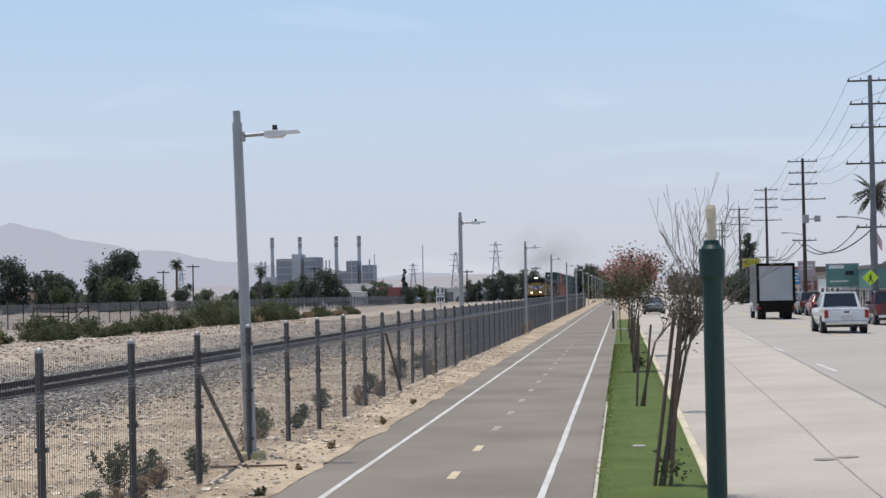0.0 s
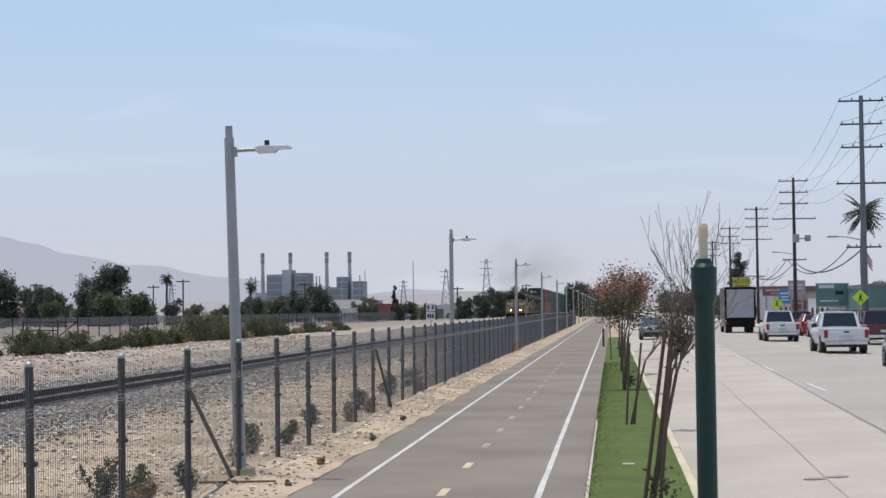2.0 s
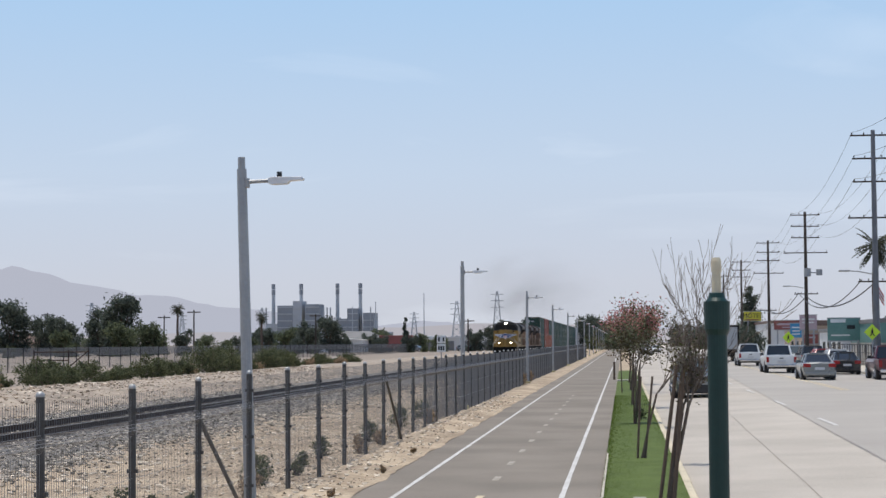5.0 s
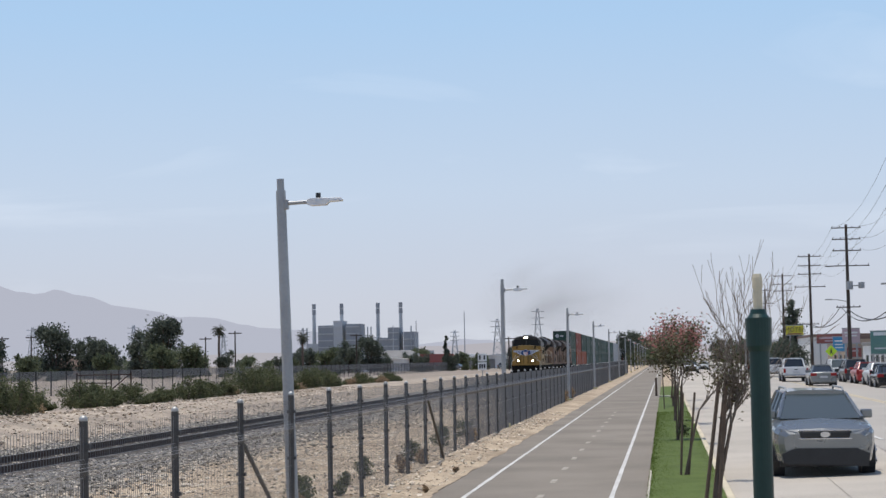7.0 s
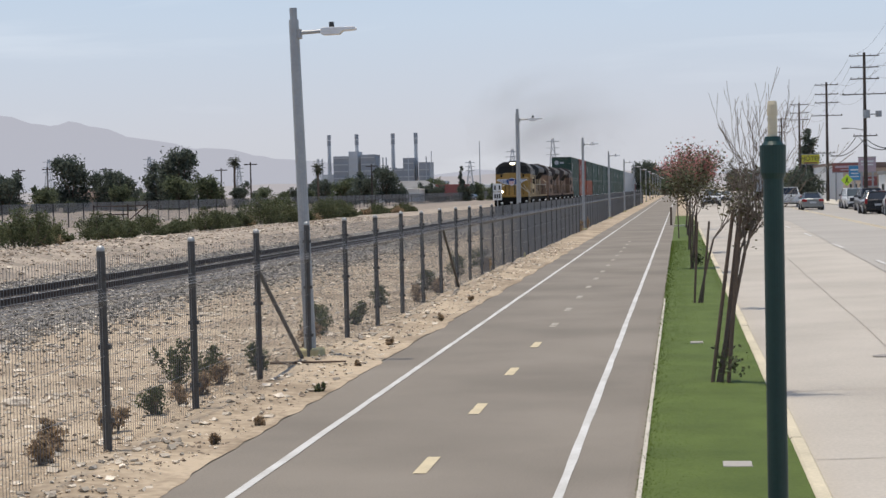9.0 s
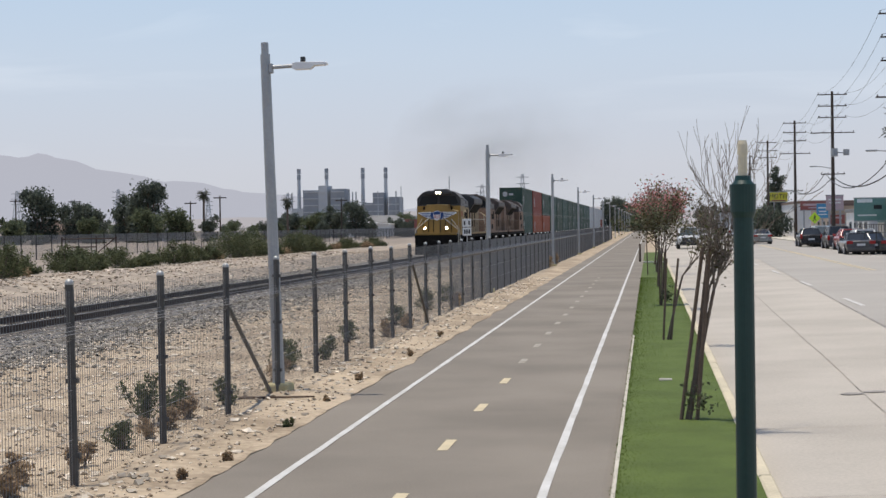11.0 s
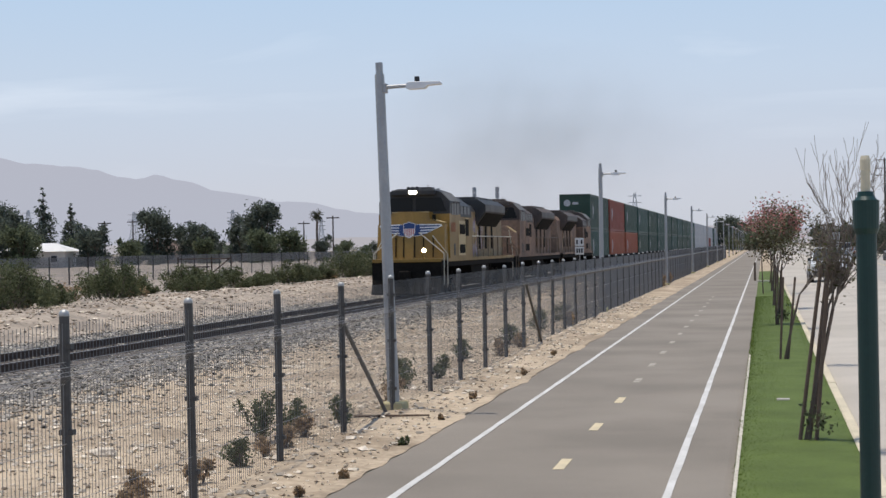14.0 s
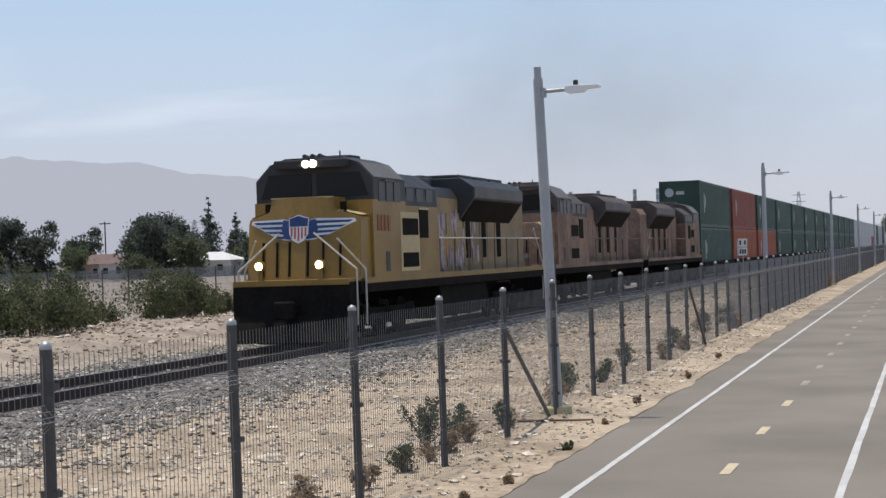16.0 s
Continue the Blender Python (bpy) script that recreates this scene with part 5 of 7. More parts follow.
# containers on well cars
def container(length, key, mark):
    top = thing("shipping_container", pose(RAIL_X, 0, RAIL_Z), "", "shipping container", "containers of the train")
    bm = B()
    hi = 2.86
    box(bm, -1.2, 1.2, 0.03, length - 0.03, 0.06, hi - 0.05)
    part("shell", bm, M[key], top)
    n = int(length / 0.28)
    for sx in (-1, 1):
        vs, fs = [], []
        for k in range(n):
            y = 0.2 + (length - 0.4) * k / n
            w = (length - 0.4) / n
            for yy, out in ((y, 0.0), (y + 0.2 * w, 0.022), (y + 0.6 * w, 0.022), (y + 0.8 * w, 0.0)):
                vs.extend([(sx * (1.203 + out), yy, 0.2), (sx * (1.203 + out), yy, hi - 0.15)])
        for j in range(4 * n - 1):
            fs.append((2 * j, 2 * j + 2, 2 * j + 3, 2 * j + 1))
        part("side_panel", raw_mesh("side_panel", vs, fs, M[key]), None, top)
    bm = B()
    for sx in (-1.19, 1.19):
        for y in (0.07, length - 0.07):
            box(bm, sx - 0.05, sx + 0.05, y - 0.07, y + 0.07, 0.0, hi, 0.006)
        for z in (0.07, hi - 0.07):
            box(bm, sx - 0.04, sx + 0.04, 0.05, length - 0.05, z - 0.06, z + 0.06)
    for z in (0.06, hi - 0.06):
        for y in (0.05, length - 0.05):
            box(bm, -1.2, 1.2, y - 0.045, y + 0.045, z - 0.055, z + 0.055)
    part("corner_frame", bm, M[key], top)
    if mark:
        for sx in (-1, 1):
            for k in range(2):
                bm = B()
                x = sx * 1.232
                y = 2.0 + 0.55 * k
                box(bm, x - 0.004, x + 0.004, y, y + 0.28, 0.9 + 0.35 * k, 2.1 - 0.2 * k)
                part("marking", bm, M["plant_pale"], top, "pale marking bar")
        bm = B()
        bmesh.ops.create_circle(bm, cap_ends=True, radius=0.27, segments=20, matrix=pose(-0.62, -0.012, 2.15, 90, 0, 0))
        part("round_mark", bm, M["plant_pale"], top, "pale round mark")
        bm = B()
        box(bm, -0.2, 0.28, -0.02, 0.0, 2.02, 2.22)
        part("marking", bm, M["plant_pale"], top)
    return top


def well_car(long):
    top = thing("well_car", pose(RAIL_X, 0, RAIL_Z), "dark railway well car under stacked containers", "railway car", "well cars of the train")
    bm = B()
    for sx in (-1, 1):
        xa, xb = sorted((sx * 1.26, sx * 1.42))
        prism(bm, [(0.6, 0.95), (1.6, 0.38), (long - 1.6, 0.38), (long - 0.6, 0.95), (long - 0.6, 1.12), (0.6, 1.12)], "x", xa, xb)
    part("side_sill", bm, M["black"], top)
    bm = B()
    box(bm, -1.25, 1.25, 1.0, long - 1.0, 0.30, 0.36)
    box(bm, -1.3, 1.3, -0.3, 1.2, 0.85, 1.05)
    box(bm, -1.3, 1.3, long - 1.2, long + 0.3, 0.85, 1.05)
    part("deck", bm, M["black"], top)
    bogie(top, 0.0, 2, 1.75)
    return top


LABELS = dict(cont_green="dark green corrugated shipping container", cont_teal="blue-green corrugated shipping container", cont_red="red corrugated shipping container",
              cont_orange="orange corrugated shipping container", cont_grey="pale grey corrugated shipping container")
PITCH, LONG = 17.7, 16.15
proto = {}
ROW = [("cont_green", "cont_teal"), ("cont_red", "cont_orange"), ("cont_green", "cont_orange"), ("cont_teal", "cont_green"), ("cont_green", "cont_green"), ("cont_teal", "cont_teal"),
       ("cont_green", "cont_green"), ("cont_green", "cont_teal"), ("cont_teal", "cont_green"), ("cont_green", "cont_green")] + [("cont_teal", "cont_green")] * 2 + [("cont_grey", "cont_grey")] * 5 + [
       ("cont_grey", "cont_red"), ("cont_grey", "cont_grey"), ("cont_green", "cont_green"), ("cont_grey", "cont_grey"), ("cont_grey", "cont_grey"), ("cont_green", "cont_green"), ("cont_grey", "cont_grey")]
car_proto = None
START = 65.6
for k, (upper, lower) in enumerate(ROW):
    y = START + PITCH * k
    if car_proto is None:
        car_proto = car = well_car(PITCH)
    else:
        car = copy_thing(car_proto, pose(RAIL_X, 0, RAIL_Z))
    MOVERS.append((car, y - 0.75, 0))
    for key, z in ((lower, 0.40), (upper, 3.28)):
        if key in proto:
            c = copy_thing(proto[key], pose(RAIL_X, 0, RAIL_Z))
        else:
            c = proto[key] = container(LONG, key, key != "cont_grey")
            tagged(c, LABELS[key])
        MOVERS.append((c, y, 0, z))

# faint brown exhaust, in pieces that go with the train
smoke = bpy.data.materials.new("thin_smoke")
smoke.use_nodes = True
sn, sl = smoke.node_tree.nodes, smoke.node_tree.links
sn.clear()
s_out, s_mix, s_tr, s_df, s_noise, s_rng = (sn.new("ShaderNodeOutputMaterial"), sn.new("ShaderNodeMixShader"), sn.new("ShaderNodeBsdfTransparent"),
                                            sn.new("ShaderNodeBsdfDiffuse"), sn.new("ShaderNodeTexNoise"), sn.new("ShaderNodeMapRange"))
s_df.inputs["Color"].default_value = (0.24, 0.19, 0.155, 1)
s_noise.inputs["Scale"].default_value = 2.2
s_rng.inputs["From Min"].default_value, s_rng.inputs["From Max"].default_value = 0.25, 0.7
s_rng.inputs["To Min"].default_value, s_rng.inputs["To Max"].default_value = 0.02, 0.15
s_co, s_grad, s_mul = sn.new("ShaderNodeTexCoord"), sn.new("ShaderNodeTexGradient"), sn.new("ShaderNodeMath")
s_grad.gradient_type, s_mul.operation = "SPHERICAL", "MULTIPLY"
sl.new(s_co.outputs["Object"], s_grad.inputs["Vector"])
sl.new(s_co.outputs["Object"], s_noise.inputs["Vector"])
sl.new(s_noise.outputs["Fac"], s_rng.inputs["Value"])
sl.new(s_rng.outputs["Result"], s_mul.inputs[0])
sl.new(s_grad.outputs["Fac"], s_mul.inputs[1])
sl.new(s_mul.outputs[0], s_mix.inputs["Fac"])
sl.new(s_tr.outputs[0], s_mix.inputs[1])
sl.new(s_df.outputs[0], s_mix.inputs[2])
sl.new(s_mix.outputs[0], s_out.inputs["Surface"])
for k, (wide, tall, back, up) in enumerate(((7, 6, 22, 8.0), (10, 7, 40, 9.0), (13, 8, 60, 10.0))):
    bm = B()
    bmesh.ops.create_uvsphere(bm, u_segments=32, v_segments=12, radius=1.0)
    bmesh.ops.delete(bm, geom=[v for v in bm.verts if v.co.y > 0.01], context="VERTS")
    for v in bm.verts:
        v.co = Vector((v.co.x, v.co.y * 0.15, v.co.z))
    puff = solid("smoke_puff", bm, smoke, "thin brown exhaust haze over the locomotives", "smoke", smooth=True)
    puff.visible_shadow = False
    puff.scale = (wide, wide, tall)
    MOVERS.append((puff, back, 0, up))


# ---- vehicles ----
def wheel_part(parent, x, y, r, w, rim):
    bm = B()
    tube(bm, (x - w / 2, y, r), (x + w / 2, y, r), r, r, 24)
    bmesh.ops.bevel(bm, geom=[e for e in bm.edges if abs((e.verts[0].co - e.verts[1].co).x) < 1e-5], offset=0.025, segments=2, affect="EDGES")
    wheel = part("wheel", bm, M["tyre"], parent)
    s = 1 if x > 0 else -1
    bm = B()
    tube(bm, (x + s * (w / 2 - 0.02), y, r), (x + s * (w / 2 + 0.008), y, r), r * 0.66, r * 0.6, 20)
    for k in range(5):
        a = k * 1.257
        tube(bm, (x + s * (w / 2 + 0.01), y, r), (x + s * (w / 2 + 0.012), y + r * 0.55 * math.cos(a), r + r * 0.55 * math.sin(a)), 0.035, 0.045, 6)
    part("rim", bm, M[rim], wheel)


def loft(bm, stations):
    """Closed skin through cross-sections: y, half width, points of (share of half width, z) from the bottom middle up to the top middle."""
    rings = []
    for y, half, pts in stations:
        ring = [(-x * half, z) for x, z in reversed(pts)] + [(x * half, z) for x, z in pts]
        rings.append([bm.verts.new((x, y, z)) for x, z in ring])
    n = len(rings[0])
    for a, b in zip(rings, rings[1:]):
        for k in range(n):
            bm.faces.new((a[k], a[(k + 1) % n], b[(k + 1) % n], b[k]))
    bm.faces.new(rings[0][::-1])
    bm.faces.new(rings[-1])
    bmesh.ops.recalc_face_normals(bm, faces=bm.faces)


def lower_body(length, width, sill, belt, hood, tail, clear, nose_in=0.12):
    """The lower shell of a car, front at y = 0."""
    h = width / 2
    def sec(z_top, squeeze=1.0, low=0.0):
        return [(0.0, clear + low), (0.80, clear + low), (0.93, clear + 0.06 + low), (1.0, sill), (0.995, (sill + z_top) / 2 + 0.05), (0.955, z_top - 0.05), (0.86, z_top), (0.0, z_top + 0.03)]
    return [(0.0, h * 0.80, sec(hood * 0.80, low=0.06)), (0.07, h * 0.92, sec(hood * 0.88)), (0.28, h * 0.985, sec(hood * 0.955)), (0.55, h, sec(hood * 0.985)), (length * 0.27, h, sec(belt)),
            (length * 0.5, h, sec(belt + 0.01)), (length * 0.8, h, sec(belt + 0.01)), (length - 0.35, h * 0.99, sec(tail)), (length - 0.08, h * 0.95, sec(tail - 0.03)), (length, h * 0.88, sec(tail - 0.10, low=0.08))]


def cabin(parent, ys, low, top_half, z0, z1, paint, pillars, roof_rails=False, rear_glass=True):
    a, b, c, d = ys
    # roof and pillars
    bm = B()
    loft_pts = [(b - 0.02, top_half), (b + 0.12, top_half * 1.02), (c - 0.12, top_half * 1.02), (c + 0.02, top_half)]
    rings = []
    for y, hw in loft_pts:
        rings.append([bm.verts.new((x * hw, y, z)) for x, z in ((-1, z1 - 0.06), (-0.93, z1), (-0.5, z1 + 0.03), (0.5, z1 + 0.03), (0.93, z1), (1, z1 - 0.06), (0.5, z1 - 0.06), (-0.5, z1 - 0.06))])
    for r0, r1 in zip(rings, rings[1:]):
        for k in range(8):
            bm.faces.new((r0[k], r0[(k + 1) % 8], r1[(k + 1) % 8], r1[k]))
    bm.faces.new(rings[0][::-1])
    bm.faces.new(rings[-1])
    roof = part("roof", bm, M[paint], parent)
    for sx in (-1, 1):
        bars = [((sx * low, a, z0), (sx * top_half * 0.98, b, z1 - 0.03), 0.045, 0.035), ((sx * low, d, z0), (sx * top_half * 0.98, c, z1 - 0.03), 0.07, 0.05)]
        bars += [((sx * (low + 0.005), y, z0), (sx * (top_half + 0.005), y + 0.03, z1 - 0.03), 0.035, 0.03) for y in pillars]
        for p, q, r0, r1 in bars:
            bm = B()
            tube(bm, p, q, r0, r1, 8)
            part("pillar", bm, M[paint], parent)
    # glass all round
    bm = B()
    bm.faces.new([bm.verts.new(p) for p in ((-low, a, z0), (low, a, z0), (top_half, b, z1 - 0.04), (-top_half, b, z1 - 0.04))])
    part("windscreen", bm, M["screen"], parent, "windscreen")
    bm = B()
    bm.faces.new([bm.verts.new(p) for p in ((-low, d, z0), (low, d, z0), (top_half, c, z1 - 0.04), (-top_half, c, z1 - 0.04))])
    part("rear_window", bm, M["glass"], parent, "rear window")
    for sx in (-1, 1):
        bm = B()
        bm.faces.new([bm.verts.new(p) for p in ((sx * low, a, z0), (sx * low, d, z0), (sx * top_half, c, z1 - 0.04), (sx * top_half, b, z1 - 0.04))])
        part("side_window", bm, M["glass"], parent)
    if roof_rails:
        for sx in (-1, 1):
            bm = B()
            pts = [(sx * top_half * 0.93, b + 0.1, z1 + 0.0), (sx * top_half * 0.93, b + 0.25, z1 + 0.07), (sx * top_half * 0.93, c - 0.25, z1 + 0.07), (sx * top_half * 0.93, c - 0.1, z1 + 0.0)]
            for p, q in zip(pts, pts[1:]):
                tube(bm, p, q, 0.022, 0.022, 8)
            part("roof_rail", bm, M["galv"], parent, "grey roof rail")
    return roof


def vehicle(name, label, category, paint, kind):
    """A car with its front at y = 0, looking towards -y; wheels on z = 0."""
    top = thing(name, pose(0, 0, 0), label, category, "vehicles on the street")
    spec = dict(
        suv=dict(L=4.76, W=1.89, sill=0.62, belt=1.07, hood=1.0, tail=1.06, clear=0.24, ys=(0.98, 1.95, 4.2, 4.62), z1=1.56, low=0.79, top=0.60, r=0.36, pil=(2.55, 3.5), rails=True),
        sedan=dict(L=4.63, W=1.78, sill=0.52, belt=0.93, hood=0.88, tail=0.98, clear=0.20, ys=(1.20, 2.05, 3.35, 4.15), z1=1.43, low=0.75, top=0.57, r=0.32, pil=(2.75,), rails=False),
        boxy=dict(L=5.2, W=1.85, sill=0.50, belt=0.92, hood=0.90, tail=0.92, clear=0.22, ys=(1.75, 2.2, 3.35, 3.85), z1=1.38, low=0.76, top=0.62, r=0.32, pil=(2.8,), rails=False),
        van=dict(L=4.8, W=1.85, sill=0.6, belt=1.1, hood=1.05, tail=1.1, clear=0.22, ys=(0.95, 1.7, 4.5, 4.7), z1=1.78, low=0.82, top=0.70, r=0.34, pil=(2.4, 3.4), rails=False),
        pickup=dict(L=5.6, W=2.0, sill=0.66, belt=1.18, hood=1.16, tail=1.16, clear=0.36, ys=(1.45, 2.05, 3.25, 3.50), z1=1.88, low=0.88, top=0.72, r=0.39, pil=(2.6,), rails=False),
    )[kind]
    L, W, h = spec["L"], spec["W"], spec["W"] / 2
    if kind == "pickup":
        bm = B()
        loft(bm, [s for s in lower_body(L, W, spec["sill"], spec["belt"], spec["hood"], spec["tail"], spec["clear"]) if s[0] < 3.6] + [(3.62, h, lower_body(L, W, spec["sill"], spec["belt"], spec["hood"], spec["tail"], spec["clear"])[5][2])])
        body = part("body", bm, M[paint], top)
        bm = B()
        for sx in (-1, 1):
            xa, xb = sorted((sx * h, sx * (h - 0.14)))
            box(bm, xa, xb, 3.66, L - 0.03, 0.55, 1.16, 0.03)
        box(bm, -h + 0.1, h - 0.1, 3.66, L - 0.1, 0.5, 0.62)
        box(bm, -h + 0.1, h - 0.1, 3.66, 3.76, 0.6, 1.15, 0.02)
        bed = part("cargo_bed", bm, M[paint], top)
        bm = B()
        box(bm, -h + 0.13, h - 0.13, L - 0.10, L - 0.0, 0.58, 1.15, 0.02)
        box(bm, -h + 0.3, h - 0.3, L - 0.02, L + 0.012, 0.66, 1.02, 0.01)
        gate = part("tailgate", bm, M[paint], top)
        bm = B()
        box(bm, -0.12, 0.12, L - 0.0, L + 0.03, 0.95, 1.02)
        part("tailgate_handle", bm, M["dark"], gate)
    else:
        bm = B()
        loft(bm, lower_body(L, W, spec["sill"], spec["belt"], spec["hood"], spec["tail"], spec["clear"]))
        body = part("body", bm, M[paint], top)
    bm = B()
    box(bm, -h + 0.12, h - 0.12, 0.25, L - 0.25, spec["clear"] - 0.06, spec["clear"] + 0.12)
    part("underbody", bm, M["dark"], top)
    cabin(top, spec["ys"], spec["low"] if kind != "pickup" else 0.86, spec["top"], spec["belt"] - 0.01, spec["z1"], paint, spec["pil"], spec["rails"])
    ya, yb = (0.95 if kind != "pickup" else 1.0), (L - 0.98 if kind != "pickup" else L - 1.25)
    for x in (-h + 0.10, h - 0.10):
        for y in (ya, yb):
            bm = B()
            tube(bm, (x - 0.125, y, spec["r"]), (x + 0.125, y, spec["r"]), spec["r"] + 0.06, spec["r"] + 0.06, 24)
            part("wheel_arch", bm, M["dark"], top)
            wheel_part(top, x * 1.03, y, spec["r"], 0.22, "rim")
    # front
    bm = B()
    g0, g1, gw = (0.73, 0.86, 0.46) if kind == "suv" else (0.55, 0.72, 0.45) if kind in ("sedan", "boxy") else (0.68, 0.98, 0.62)
    box(bm, -gw, gw, -0.03, 0.12, g0, g1, 0.03)
    part("grille", bm, M["dark"], top, "black grille")
    bm = B()
    box(bm, -gw - 0.03, gw + 0.03, -0.012, 0.1, g0 - 0.025, g0, 0.006)
    box(bm, -gw - 0.03, gw + 0.03, -0.012, 0.1, g1, g1 + 0.02, 0.006)
    part("grille_trim", bm, M["chrome"], top, "bright grille surround")
    bm = B()
    prism(bm, [(-h * 0.82, spec["clear"] + 0.02), (-h * 0.86, spec["clear"] + 0.20), (-h * 0.6, spec["clear"] + 0.30), (h * 0.6, spec["clear"] + 0.30), (h * 0.86, spec["clear"] + 0.20), (h * 0.82, spec["clear"] - 0.04)], "y", -0.035, 0.3)
    part("front_bumper", bm, M["dark"], top, "black lower bumper")
    for sx in (-1, 1):
        bm = B()
        q = [(sx * (gw + 0.04), g0 + 0.03), (sx * h * 0.86, g0 + 0.08), (sx * h * 0.88, g1 + 0.05), (sx * (gw + 0.04), g1 - 0.02)]
        lo = [bm.verts.new((x, 0.0 + 0.30 * max(0, abs(x) / h - 0.55), z)) for x, z in q]
        hi = [bm.verts.new((x, 0.35, z)) for x, z in q]
        bm.faces.new(lo)
        bm.faces.new(hi[::-1])
        for k in range(4):
            bm.faces.new((lo[k], hi[k], hi[(k + 1) % 4], lo[(k + 1) % 4]))
        part("headlamp", bm, M["lens"], top, "clear headlamp")
        bm = B()
        box(bm, sx * h * 0.74 - 0.11, sx * h * 0.74 + 0.11, 0.03, 0.2, spec["clear"] + 0.24, spec["clear"] + 0.38, 0.02)
        part("fog_lamp", bm, M["dark"], top)
        # mirrors
        bm = B()
        x = sx * (h - 0.03)
        box(bm, x - 0.11, x + 0.11, spec["ys"][0] + 0.28, spec["ys"][0] + 0.42, spec["belt"] - 0.02, spec["belt"] + 0.15, 0.03)
        box(bm, min(sx * (h - 0.22), x), max(sx * (h - 0.22), x), spec["ys"][0] + 0.33, spec["ys"][0] + 0.38, spec["belt"] - 0.02, spec["belt"] + 0.03)
        part("mirror", bm, M[paint if kind != "pickup" else "dark"], top)
        # rear lamps
        bm = B()
        z0, z1 = (0.72, 1.08) if kind in ("pickup", "van", "suv") else (0.70, 0.90)
        xa, xb = sorted((sx * (h - 0.02), sx * (h - (0.20 if kind in ("pickup", "van", "suv") else 0.42))))
        box(bm, xa, xb, L - 0.16, L + 0.008, z0, z1, 0.015)
        part("tail_lamp", bm, M["tail"], top, "red tail lamp")
    bm = B()
    box(bm, -h * 0.93, h * 0.93, L - 0.12, L + 0.10, spec["clear"] + 0.06, spec["clear"] + 0.24, 0.03)
    part("rear_bumper", bm, M["chrome" if kind == "pickup" else paint], top)
    bm = B()
    box(bm, -0.26, 0.26, L + 0.0, L + 0.108 if kind == "pickup" else L + 0.025, spec["clear"] + 0.36, spec["clear"] + 0.50)
    part("rear_plate", bm, M["plate"], top, "pale blank number plate")
    bm = B()
    bmesh.ops.create_circle(bm, cap_ends=True, radius=0.07, segments=16, matrix=pose(0, -0.034, (g0 + g1) / 2, 90, 0, 0) @ Matrix.Diagonal((1.3, 0.8, 1, 1)))
    part("badge", bm, M["chrome"], top, "bright oval badge")
    return top


def box_truck():
    top = thing("box_truck", pose(0, 0, 0), "box truck with a grey roll-up rear door and dark frame", "truck", "vehicles on the street")
    bm = B()
    box(bm, -1.25, 1.25, 2.3, 8.6, 1.15, 3.75, 0.03)
    body = part("cargo_box", bm, M["loco_light_grey"], top)
    bm = B()
    box(bm, -1.08, 1.08, 8.58, 8.63, 1.28, 3.58)
    part("rear_door", bm, M["box_grey"], body, "pale grey roll-up door")
    for x in (-1.2, 1.2):
        bm = B()
        box(bm, x - 0.07, x + 0.07, 8.55, 8.66, 1.1, 3.76, 0.01)
        part("rear_post", bm, M["black"], body)
    for z in (1.16, 3.68):
        bm = B()
        box(bm, -1.26, 1.26, 8.55, 8.665, z - 0.08, z + 0.1, 0.01)
        part("rear_beam", bm, M["black"], body)
    bm = B()
    box(bm, -1.15, 1.15, 8.45, 8.75, 0.5, 1.1, 0.03)
    part("lift_gate", bm, M["black"], top, "black tail lift")
    bm = B()
    box(bm, -0.45, 0.45, 0.5, 8.5, 0.7, 1.12)
    part("chassis", bm, M["black"], top)
    bm = B()
    prism(bm, [(0.0, 0.5), (0.0, 1.35), (0.25, 1.5), (0.75, 2.55), (2.15, 2.6), (2.15, 0.5)], "x", -1.1, 1.1, 0.05)
    cab_ = part("cab", bm, M["white"], top)
    bm = B()
    bm.faces.new([bm.verts.new(p) for p in ((-0.95, 0.275, 1.55), (0.95, 0.275, 1.55), (0.88, 0.70, 2.45), (-0.88, 0.70, 2.45))])
    part("windscreen", bm, M["glass"], cab_)
    for x in (-1.0, 1.0):
        wheel_part(top, x, 1.1, 0.46, 0.26, "rim")
        wheel_part(top, x, 6.9, 0.46, 0.26, "rim")
        wheel_part(top, x * 0.72, 6.9, 0.46, 0.26, "rim")
        bm = B()
        box(bm, x * 1.12 - 0.09, x * 1.12 + 0.09, 8.62, 8.76, 0.72, 0.86, 0.01)
        part("tail_lamp", bm, M["tail"], top)
    return top


TRAFFIC = []


def steady(y0, speed):
    return [(t, y0 + speed * t) for t in TIMES]


TIMES = (0.0, 0.1, 0.4, 2.0, 5.0, 8.0, 11.0, 14.0, 15.6, 15.9, 16.0)
truck = box_truck()
TRAFFIC.append((truck, lambda y: 9.3 + 0.008 * y, 180, 0.07, steady(115 + 8.7, 12.8)))
white_pickup = vehicle("pickup_truck", "white pickup truck driving along the street", "pickup truck", "car_white", "pickup")
TRAFFIC.append((white_pickup, lambda y: 9.3 + 0.0095 * y, 180, 0.07, steady(78 + 5.6, 13.4)))
second_pickup = vehicle("pickup_truck", "white crew-cab pickup truck driving along the street", "pickup truck", "car_white", "pickup")
TRAFFIC.append((second_pickup, lambda y: 10.4 + 0.0 * y, 180, 0.07, steady(52.6 + 5.6, 12.2)))
silver_sedan = vehicle("sedan", "silver sedan driving along the street", "car", "car_silver", "sedan")
TRAFFIC.append((silver_sedan, lambda y: 10.1 + 0.005 * y, 180, 0.07, steady(33 + 4.6, 12.1)))
